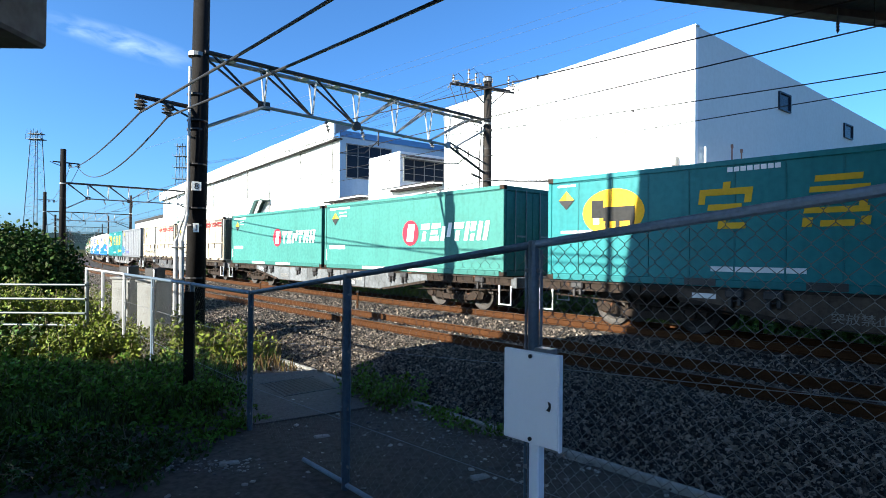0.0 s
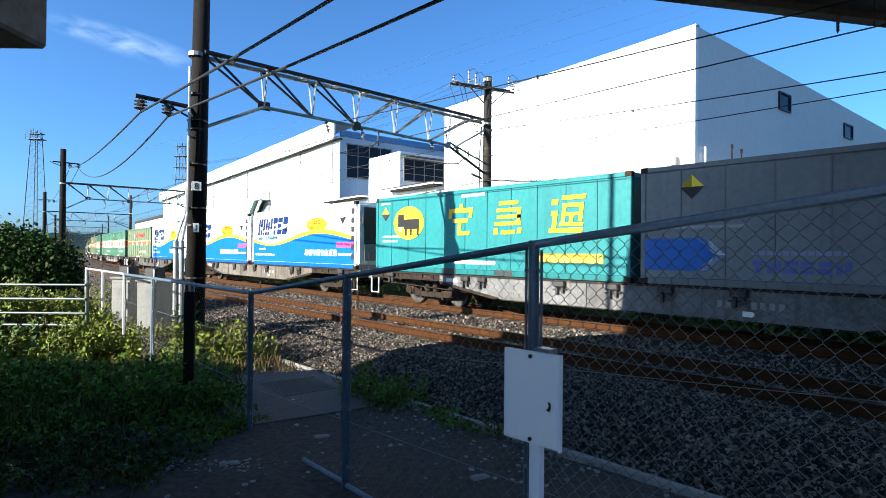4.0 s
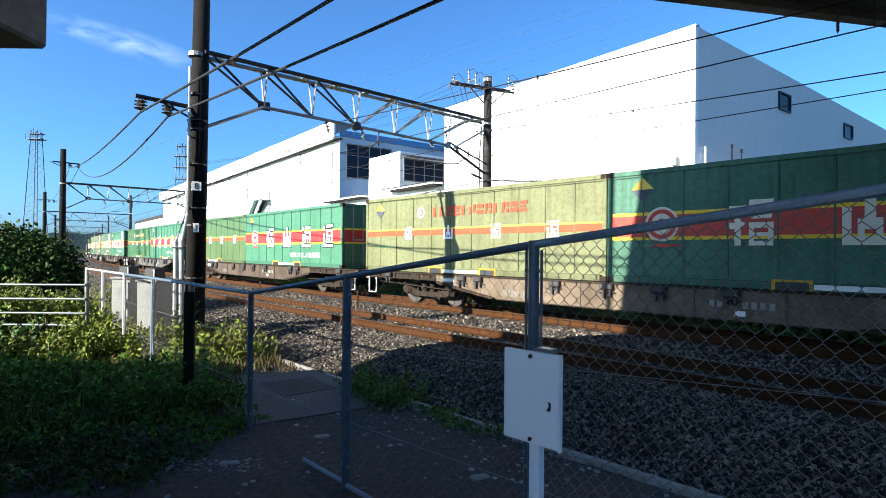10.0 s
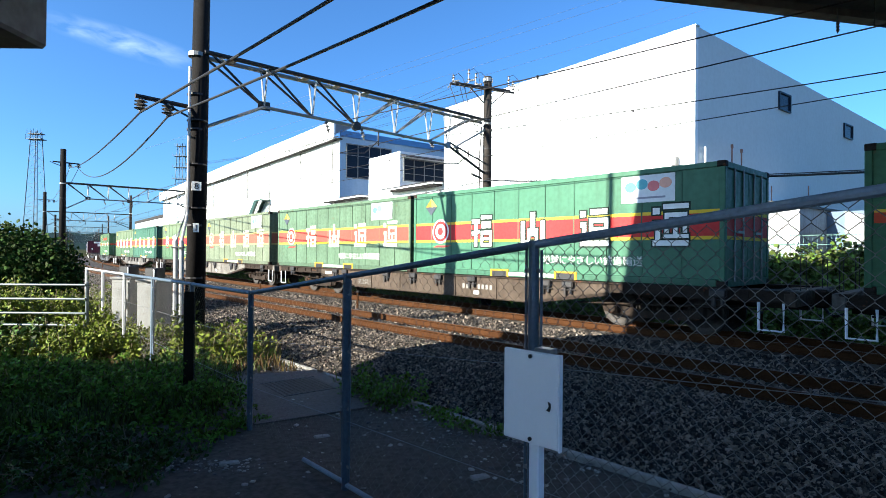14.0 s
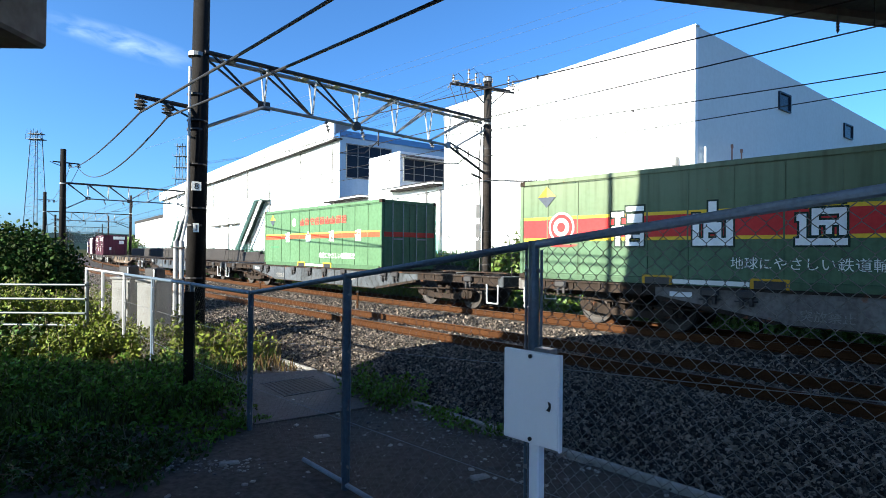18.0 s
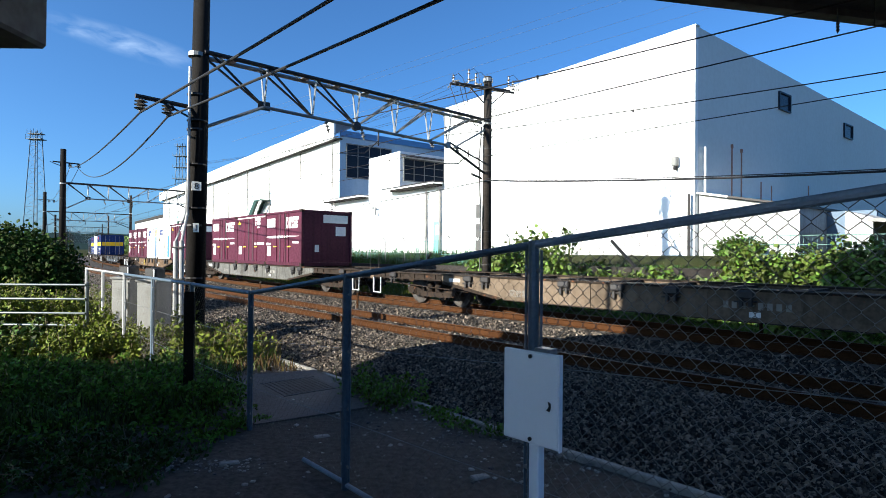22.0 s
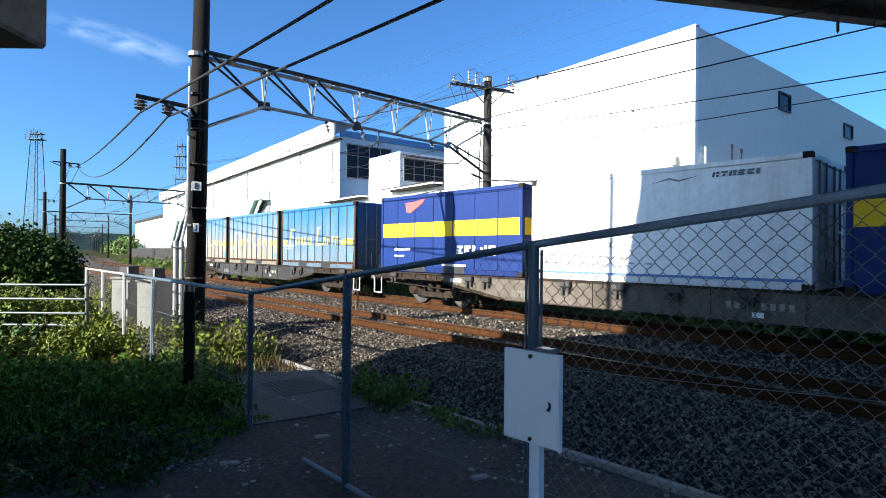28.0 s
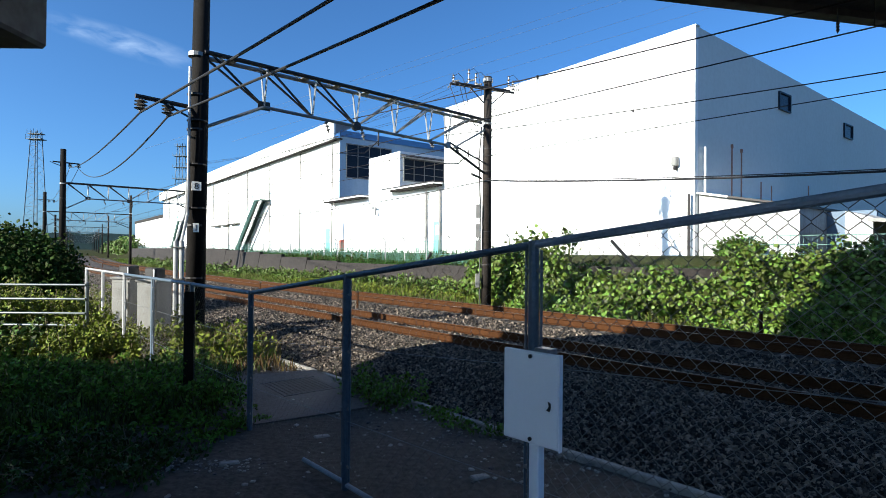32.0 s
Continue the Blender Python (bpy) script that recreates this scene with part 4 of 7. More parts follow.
def container(l, h, style, color, label, worn=False, blue=False, roof=None, end_doors=True, faded=False, leaf_shade=None):
    """One container with its frame, castings, roof and end; marks are added by the caller."""
    hx = l / 2
    paint = faded if faded else M_BOX_WORN if worn else M_BOX
    c = thing("container", label, "container", "containers on the train")
    dark = tuple(v * 0.75 for v in color)
    part("shell", M().box(-hx + 0.05, hx - 0.05, -W2 + 0.025, W2 - 0.025, 0.14, h - 0.06), paint, c, color=color)
    for sy in (-1, 1):
        part("bottom_rail", M().bbox(-hx + 0.16, hx - 0.16, sy * (W2 - 0.05) - 0.05, sy * (W2 - 0.05) + 0.05, 0.0, 0.15, 0.012), paint, c, color=dark)
        part("top_rail", M().bbox(-hx + 0.1, hx - 0.1, sy * (W2 - 0.045) - 0.045, sy * (W2 - 0.045) + 0.045, h - 0.11, h, 0.012), paint, c, color=color)
    for sx in (-1, 1):
        part("end_sill", M().bbox(sx * (hx - 0.05) - 0.05, sx * (hx - 0.05) + 0.05, -W2 + 0.12, W2 - 0.12, 0.0, 0.15, 0.012), paint, c, color=dark)
        part("end_header", M().bbox(sx * (hx - 0.05) - 0.05, sx * (hx - 0.05) + 0.05, -W2 + 0.1, W2 - 0.1, h - 0.13, h - 0.005, 0.012), paint, c, color=color)
        for sy in (-1, 1):
            part("corner_post", M().bbox(sx * (hx - 0.055) - 0.055, sx * (hx - 0.055) + 0.055, sy * (W2 - 0.055) - 0.055, sy * (W2 - 0.055) + 0.055, 0.1, h - 0.1, 0.014), M_WAGON if blue else paint, c, color=(0.075, 0.05, 0.035) if blue else color)
            for z0, z1 in ((-0.005, 0.12), (h - 0.11, h + 0.01)):
                part("corner_casting", M().bbox(sx * (hx - 0.08) - 0.085, sx * (hx - 0.08) + 0.085, sy * (W2 - 0.07) - 0.075, sy * (W2 - 0.07) + 0.075, z0, z1, 0.015), M_BOGIE, c)
    part("roof", M().box(-hx + 0.09, hx - 0.09, -W2 + 0.08, W2 - 0.08, h - 0.06, h - 0.012), paint, c, color=roof or color)
    if style in ("seams", "ribs", "panels"):
        n, w, d = {"seams": (11, 0.016, 0.014), "ribs": (20, 0.04, 0.03), "panels": (15, 0.022, 0.024)}[style]
        if l < 8:
            n = round(n * 0.66)
        meshes = [rib_mesh(w, d, h, q) for q in (paint.name, "worn")]
        for i in range(1, n):
            ob = part("panel_rib", meshes[1 if blue and i % 2 else 0], M_BOX_WORN if blue and i % 2 else paint, c, color=(0.08, 0.1, 0.13) if blue else tuple(v * 0.8 for v in color))
            ob.location.x = -hx + l * i / n
    # leading end: two door leaves with lock bars, trailing end: plain ribbed wall
    if end_doors:
        for sy in (-1, 1):
            leaf = part("door_leaf", M().bbox(hx - 0.05, hx - 0.012, min(sy * 0.01, sy * 1.1), max(sy * 0.01, sy * 1.1), 0.17, h - 0.15, 0.01), paint, c, color=leaf_shade or color)
            for yy in (0.3, 0.75):
                part("lock_bar", M().tube([(hx + 0.005, sy * yy, 0.1), (hx + 0.005, sy * yy, h - 0.1)], 0.018, 6), M_STEEL, leaf)
            part("lock_handle", M().box(hx + 0.004, hx + 0.03, min(sy * 0.3, sy * 0.7), max(sy * 0.3, sy * 0.7), 1.05, 1.1), M_STEEL, leaf)
    for i in range(1, 6):
        part("end_rib", M().box(-hx + 0.012, -hx + 0.05, -W2 + i * 0.41 - 0.03, -W2 + i * 0.41 + 0.03, 0.16, h - 0.14), paint, c, color=color)
    return c


# plain stroke groups (x0, z0, x1, z1) inside a unit field, with the weight of a lettered mark
DENSE = [[(0.0, 0.74, 0.4, 0.87), (0.13, 0.0, 0.28, 0.74), (0.0, 0.36, 0.13, 0.5), (0.28, 0.42, 0.4, 0.52), (0.46, 0.87, 1.0, 0.99), (0.5, 0.58, 0.96, 0.8), (0.46, 0.0, 1.0, 0.1), (0.46, 0.1, 0.57, 0.5), (0.89, 0.1, 1.0, 0.5), (0.57, 0.38, 0.89, 0.5), (0.57, 0.2, 0.89, 0.28)],
         [(0.0, 0.0, 1.0, 0.17), (0.0, 0.17, 0.17, 0.74), (0.83, 0.17, 1.0, 0.74), (0.4, 0.3, 0.6, 1.0), (0.28, 0.17, 0.4, 0.52), (0.6, 0.17, 0.72, 0.52)],
         [(0.0, 0.78, 0.2, 0.94), (0.02, 0.5, 0.22, 0.64), (0.08, 0.14, 0.22, 0.5), (0.0, 0.0, 1.0, 0.14), (0.32, 0.2, 0.46, 0.74), (0.84, 0.2, 0.98, 0.74), (0.46, 0.62, 0.84, 0.74), (0.46, 0.4, 0.84, 0.5), (0.59, 0.22, 0.71, 0.4), (0.36, 0.84, 0.94, 0.98)],
         [(0.0, 0.76, 0.2, 0.92), (0.02, 0.46, 0.22, 0.6), (0.08, 0.14, 0.22, 0.46), (0.0, 0.0, 1.0, 0.13), (0.3, 0.88, 1.0, 1.0), (0.34, 0.68, 0.96, 0.79), (0.34, 0.3, 0.46, 0.68), (0.84, 0.3, 0.96, 0.68), (0.46, 0.46, 0.84, 0.54), (0.3, 0.18, 1.0, 0.27), (0.58, 0.27, 0.7, 0.46)],
         [(0.0, 0.72, 1.0, 0.86), (0.44, 0.86, 0.58, 1.0), (0.0, 0.54, 0.13, 0.72), (0.87, 0.54, 1.0, 0.72), (0.2, 0.4, 0.84, 0.53), (0.44, 0.0, 0.58, 0.4), (0.58, 0.0, 0.96, 0.13)],
         [(0.1, 0.86, 0.8, 0.98), (0.04, 0.66, 0.92, 0.77), (0.08, 0.46, 0.92, 0.57), (0.0, 0.26, 0.96, 0.37), (0.0, 0.0, 0.16, 0.18), (0.28, 0.0, 0.78, 0.12), (0.86, 0.02, 1.0, 0.18), (0.8, 0.37, 0.92, 0.66)]]
OPEN = [[(0.0, 0.0, 0.36, 1.0), (0.5, 0.5, 1.0, 1.0), (0.62, 0.0, 1.0, 0.36)],
        [(0.0, 0.0, 0.38, 1.0), (0.62, 0.0, 1.0, 1.0)],
        [(0.0, 0.0, 0.4, 0.8), (0.6, 0.2, 1.0, 1.0)],
        [(0.0, 0.66, 1.0, 1.0), (0.3, 0.0, 0.7, 0.54)],
        [(0.0, 0.0, 1.0, 0.28), (0.0, 0.38, 0.8, 0.62), (0.0, 0.72, 1.0, 1.0)],
        [(0.0, 0.0, 1.0, 0.42), (0.0, 0.58, 1.0, 1.0)],
        [(0.0, 0.0, 0.5, 1.0)]]
SHAPES = {"kanji": DENSE, "latin": OPEN, "bar": [[(0.0, 0.0, 1.0, 1.0)]]}


def glyphs(parent, x0, x1, z0, z1, n, color, kind, seed, slant=0.0, gap=0.25, outline=False, order=None, y=-W2 + 0.014):
    """A row of n plain stroke groups that stand for a lettered brand, joined as one part."""
    rnd = random.Random(seed)
    w = (x1 - x0) / (n + (n - 1) * gap)
    hgt = z1 - z0
    picks = [order[i] if order else rnd.randrange(len(SHAPES[kind])) for i in range(n)]
    for grow, nm, q, yy in ((0.035, "mark_edge", (0.015, 0.03, 0.02), y + 0.002), (0.0, "brand_mark", color, y)):
        if grow and not outline:
            continue
        m = M()
        for i, pick in enumerate(picks):
            a = x0 + i * w * (1 + gap)
            for u0, v0, u1, v1 in SHAPES[kind][pick]:
                za, zb = z0 + hgt * v0 - grow, z0 + hgt * v1 + grow
                xa, xb = a + w * u0 - grow, a + w * u1 + grow
                m.prism([(xa + slant * (za - z0), za), (xb + slant * (za - z0), za), (xb + slant * (zb - z0), zb), (xa + slant * (zb - z0), zb)], yy - 0.004, yy)
        part(nm, m, M_MARK, parent, color=q)["kind"] = "stuff"


def diamond(parent, x, z, r, cols=((0.85, 0.6, 0.05), (0.03, 0.03, 0.03))):
    y0, y1 = -W2 + 0.009, -W2 + 0.014
    part("hazard_mark", M().prism([(x, z), (x + r, z), (x, z + r)], y0, y1), M_MARK, parent, "yellow and black diamond mark", color=cols[0])
    part("hazard_mark", M().prism([(x - r, z), (x, z), (x, z + r)], y0, y1), M_MARK, parent, color=tuple(v * 0.35 for v in cols[0]))
    part("hazard_mark", M().prism([(x - r, z), (x, z - r), (x + r, z)], y0, y1), M_MARK, parent, color=cols[1])


def disc(parent, x, z, r, color, y=-W2 + 0.014, sx=1.0, name="round_mark", label=""):
    n = 28
    return part(name, M().prism([(x + sx * r * math.cos(2 * math.pi * i / n), z + r * math.sin(2 * math.pi * i / n)) for i in range(n)], y - 0.003, y), M_MARK, parent, label, color=color)


WHITE, CREAM, BLACK = (0.82, 0.82, 0.8), (0.62, 0.57, 0.45), (0.02, 0.02, 0.02)


def teal_box():
    col = (0.05, 0.175, 0.152)
    c = container(9.35, 2.43, "flat", col, "teal steel container with a white brand mark", roof=(0.04, 0.16, 0.14))
    glyphs(c, 1.15, 4.05, 0.97, 1.5, 6, WHITE, "latin", 3, slant=0.22, order=(3, 4, 2, 3, 0, 1))
    disc(c, 0.7, 1.23, 0.4, (0.5, 0.02, 0.04), label="red round mark")
    strip(c, 0.52, 0.85, 0.97, 1.5, WHITE, y=-W2 + 0.006, slant=0.08)
    diamond(c, -3.9, 1.86, 0.24)
    strip(c, -4.3, -3.2, 0.72, 0.86, WHITE)
    strip(c, -3.6, -3.1, 1.92, 1.97, WHITE)
    strip(c, -3.6, -3.1, 2.06, 2.1, WHITE)
    strip(c, -4.3, -2.9, 2.2, 2.28, WHITE)
    strip(c, -4.55, -4.5, 0.3, 0.7, WHITE)
    for x in (-1.3, 1.3):
        strip(c, x - 0.7, x + 0.7, 0.03, 0.12, (0.75, 0.72, 0.65), y=-W2 - 0.002)
    return c


def cat_box():
    col = (0.02, 0.165, 0.175)
    c = container(9.35, 2.43, "seams", col, "blue-green steel container with a yellow oval mark")
    disc(c, -2.95, 1.55, 0.53, (0.86, 0.45, 0.02), sx=1.42, label="yellow oval mark")
    # a plain dark shape inside the oval
    strip(c, -3.17, -2.42, 1.35, 1.67, BLACK, y=-W2 + 0.008)
    strip(c, -3.47, -3.17, 1.43, 1.83, BLACK, y=-W2 + 0.008)
    for x in (-3.12, -2.87, -2.53):
        strip(c, x, x + 0.1, 1.15, 1.35, BLACK, y=-W2 + 0.008)
    strip(c, -3.42, -3.27, 1.29, 1.43, WHITE, y=-W2 + 0.004)
    glyphs(c, -1.15, 3.45, 1.12, 2.02, 3, (0.62, 0.36, 0.02), "kanji", 5, gap=0.9, slant=0.12, order=(4, 5, 3))
    diamond(c, -4.15, 1.88, 0.22)
    glyphs(c, -0.55, 0.35, 2.2, 2.29, 8, WHITE, "bar", 6)
    strip(c, -0.85, 0.75, 0.3, 0.4, (0.7, 0.7, 0.68))
    strip(c, -4.4, -3.9, 2.2, 2.25, WHITE)
    strip(c, -4.3, -3.5, 0.95, 1.0, WHITE)
    strip(c, -4.3, -3.3, 1.1, 1.16, WHITE)
    for x in (-1.05, 1.05):
        part("fork_pocket", M().box(x - 0.3, x + 0.3, -W2 - 0.006, -W2 + 0.02, 0.02, 0.16), M_CABLE, c)
    strip(c, 2.2, 4.0, 0.4, 0.62, (0.7, 0.45, 0.06))
    return c


def cream_box():
    col = (0.53, 0.455, 0.34)
    # leading doors coloured near-black, as shade on the unlit end
    c = container(9.35, 2.43, "flat", col, "cream steel container with hinged side flaps and red lettering marks", worn=True, leaf_shade=(0.075, 0.078, 0.062))
    glyphs(c, 0.75, 2.5, 1.93, 2.2, 6, (0.25, 0.022, 0.028), "latin", 8, slant=0.25, order=(2, 6, 0, 0, 5, 2))
    glyphs(c, 2.72, 4.2, 1.93, 2.2, 5, (0.25, 0.022, 0.028), "latin", 9, slant=0.25, order=(0, 5, 2, 0, 5))
    part("arrow_mark", M().prism([(0.34, 2.06), (0.6, 1.93), (0.6, 2.2)], -W2 + 0.009, -W2 + 0.014), M_MARK, c, color=(0.5, 0.03, 0.05))
    part("arrow_mark", M().prism([(-0.04, 2.06), (0.16, 1.93), (0.26, 1.93), (0.1, 2.06), (0.26, 2.2), (0.16, 2.2)], -W2 + 0.009, -W2 + 0.014), M_MARK, c, color=(0.25, 0.3, 0.3))
    part("side_ledge", M().bbox(-4.58, 4.58, -W2 - 0.03, -W2 + 0.02, 1.02, 1.09, 0.008), M_BOX_WORN, c, "cream ledge over the flaps", color=col)
    part("flap_gap", M().box(-4.58, 4.58, -W2 + 0.004, -W2 + 0.022, 0.985, 1.018), M_CABLE, c)
    for xa, xb in ((-4.36, -2.2), (-2.12, -0.04), (0.04, 2.12), (2.2, 4.28)):
        part("side_flap", M().bbox(xa, xb, -W2 - 0.006, -W2 + 0.02, 0.2, 0.98, 0.01), M_BOX_WORN, c, "hinged cream side flap", color=col)
        for x in (xa + 0.35, xb - 0.35):
            h = part("hinge", M().bbox(x - 0.12, x + 0.12, -W2 - 0.04, -W2 + 0.01, 0.12, 0.2, 0.01), M_BOGIE, c)
    for x in (-3.3, -2.16, -0.9, 0.0, 1.1, 2.16, 3.3):
        part("latch", M().bbox(x - 0.04, x + 0.04, -W2 - 0.035, -W2 + 0.02, 0.74, 1.06, 0.008), M_BOGIE, c, "rusty latch")
    for x in (-3.7, -2.2, -0.7, 0.7, 2.2, 3.3):
        part("seam", M().box(x - 0.012, x + 0.012, -W2 + 0.012, -W2 + 0.022, 1.1, 2.31), M_MARK, c, color=(0.2, 0.15, 0.1))
        if x > 0:
            for i in range(11):
                part("rivet", M().box(x + 0.09, x + 0.115, -W2 + 0.008, -W2 + 0.022, 1.2 + i * 0.1, 1.225 + i * 0.1), M_MARK, c, color=(0.15, 0.1, 0.07))
    for x in (-4.52, 4.4):
        part("door_seal", M().box(x - 0.06, x + 0.1, -W2 - 0.004, -W2 + 0.022, 0.2, 2.33), M_CABLE, c, "dark seal beside the corner post")
    part("under_rail", M().box(-4.6, 4.6, -W2 - 0.045, -W2 + 0.02, 0.03, 0.11), M_BOGIE, c, "rusty lower rail")
    glyphs(c, -3.9, -0.7, 0.42, 0.62, 12, (0.04, 0.04, 0.04), "kanji", 9, y=-W2 - 0.008)
    diamond(c, -3.75, 1.8, 0.24)
    glyphs(c, 3.2, 4.2, 2.23, 2.3, 8, (0.12, 0.1, 0.09), "bar", 10)
    glyphs(c, -4.2, -3.4, 2.22, 2.27, 6, (0.3, 0.25, 0.2), "bar", 11)
    for x, w, z in ((3.6, 0.12, 0.36), (4.1, 0.25, 0.3)):
        strip(c, x - w, x + w, z, z + 0.07, (0.3, 0.45, 0.55), y=-W2 - 0.008)
    for x in (-1.05, 1.05):
        part("fork_pocket", M().box(x - 0.3, x + 0.3, -W2 - 0.05, -W2 + 0.02, 0.015, 0.14), M_CABLE, c)
    return c


def silver_box():
    c = container(9.35, 2.45, "seams", (0.18, 0.185, 0.195), "pale silver-grey ribbed container with a blue arrow mark")
    part("arrow_mark", M().prism([(-4.6, 0.3), (-3.3, 0.3), (-2.95, 0.62), (-3.3, 0.95), (-4.6, 0.95)], -W2 + 0.006, -W2 + 0.012), M_MARK, c, "blue arrow mark", color=(0.03, 0.12, 0.42))
    part("arrow_mark", M().prism([(-3.5, 0.3), (-3.15, 0.62), (-3.5, 0.95), (-3.3, 0.95), (-2.95, 0.62), (-3.3, 0.3)], -W2 + 0.006, -W2 + 0.012), M_MARK, c, color=WHITE)
    glyphs(c, -2.5, -1.0, 0.3, 0.52, 6, (0.1, 0.12, 0.35), "latin", 12, slant=0.1)
    glyphs(c, -2.5, -1.0, 0.62, 0.7, 12, (0.25, 0.25, 0.35), "bar", 13)
    diamond(c, -3.6, 1.98, 0.24)
    strip(c, -4.0, -2.8, 1.28, 1.34, (0.3, 0.3, 0.3))
    strip(c, -4.0, -2.6, 1.14, 1.2, (0.3, 0.3, 0.3))
    return c


def wave(c, z_of, z_to, x0, x1, color, y, name):
    m = M()
    n = 48
    vs, fs = [], []
    for i in range(n + 1):
        x = x0 + (x1 - x0) * i / n
        for yy in (y - 0.003, y):
            vs += [(x, yy, z_to(x)), (x, yy, z_of(x))]
    for i in range(n):
        a = i * 4
        fs += [(a, a + 4, a + 5, a + 1), (a + 2, a + 3, a + 7, a + 6), (a + 1, a + 5, a + 7, a + 3), (a, a + 2, a + 6, a + 4)]
    part(name, m.add(vs, fs), M_MARK, c, color=color)


def wave_box():
    c = container(9.3, 2.44, "flat", (0.8, 0.8, 0.8), "white refrigerated container with a blue and yellow wave", end_doors=False)

    def zb(x):
        return 1.1 + 0.23 * math.sin((x + 0.35) * 2 * math.pi / 9.0)

    wave(c, zb, lambda x: 0.16, -4.6, 4.6, (0.003, 0.1, 0.42), -W2 + 0.016, "blue_field")
    wave(c, lambda x: zb(x) + 0.14 + 0.05 * math.sin((x + 0.35) * 2 * math.pi / 9.0), zb, -4.6, 4.6, (0.7, 0.45, 0.02), -W2 + 0.015, "yellow_wave")
    glyphs(c, -4.05, -1.0, 1.36, 2.12, 6, (0.004, 0.02, 0.1), "latin", 17, slant=0.25, gap=0.16, order=(0, 1, 2, 3, 4, 5))
    wave(c, lambda x: 1.58 + 0.06 * (x + 3), lambda x: 1.52 + 0.06 * (x + 3), -3.45, -1.0, (0.8, 0.8, 0.8), -W2 + 0.008, "swoosh_mark")
    glyphs(c, -3.95, -1.95, 1.14, 1.32, 8, (0.02, 0.12, 0.14), "kanji", 18)
    disc(c, 1.7, 1.7, 0.27, (0.7, 0.33, 0.012), sx=3.2, name="oval_mark", label="yellow oval mark")
    for txt, z, sz, col in (("365日", 1.79, 0.3, (0.45, 0.02, 0.01)), ("全国どこへでも", 1.58, 0.19, (0.12, 0.07, 0.01))):
        cu = bpy.data.curves.new("lettering", "FONT")
        cu.body, cu.size, cu.align_x, cu.extrude = txt, sz, "CENTER", 0.002
        cu.materials.append(M_MARK)
        t = new("lettering", cu)
        t.parent, t.matrix_basis, t.color = c, pose(1.7, -W2 + 0.006, z - 0.07, 90, 0, 0), (*col, 1)
    glyphs(c, 0.75, 3.3, 0.46, 0.7, 8, WHITE, "kanji", 19)
    for ob in c.children:
        if ob.name.startswith("bottom_rail"):
            ob.color = (0.003, 0.085, 0.36, 1)
    glyphs(c, 3.3, 4.5, 0.78, 0.98, 5, (0.75, 0.05, 0.2), "bar", 20)
    glyphs(c, 3.4, 4.4, 0.48, 0.56, 6, WHITE, "bar", 21)
    glyphs(c, -3.9, -3.2, 0.68, 0.76, 5, WHITE, "bar", 22)
    glyphs(c, -4.3, -2.2, 0.42, 0.5, 8, WHITE, "bar", 23)
    part("hazard_mark", M().prism([(3.5, 1.9), (3.95, 1.9), (3.72, 1.64)], -W2 + 0.009, -W2 + 0.014), M_MARK, c, color=BLACK)
    # refrigeration end with steps and a dark grille
    hx = 4.65
    fr = part("machine_end", M().bbox(hx - 0.04, hx + 0.12, -1.15, 1.15, 0.16, 2.34, 0.02), M_WHITEPAINT, c, "white refrigeration machine end")
    part("grille", M().box(hx + 0.12, hx + 0.15, -0.95, 0.95, 0.9, 2.24), M_CABLE, fr, "black condenser grille")
    part("service_door", M().bbox(hx + 0.12, hx + 0.16, -0.95, 0.95, 0.3, 0.86, 0.01), M_GREYBOX, fr)
    part("control_box", M().bbox(hx + 0.12, hx + 0.22, -1.05, -0.8, 1.6, 1.9, 0.01), M_STEEL_DARK, fr)
    for i in range(6):
        part("ladder_rung", M().box(hx - 0.3, hx - 0.08, -W2 - 0.006, -W2 + 0.02, 0.35 + i * 0.33, 0.55 + i * 0.33), M_CABLE, c)
    return c


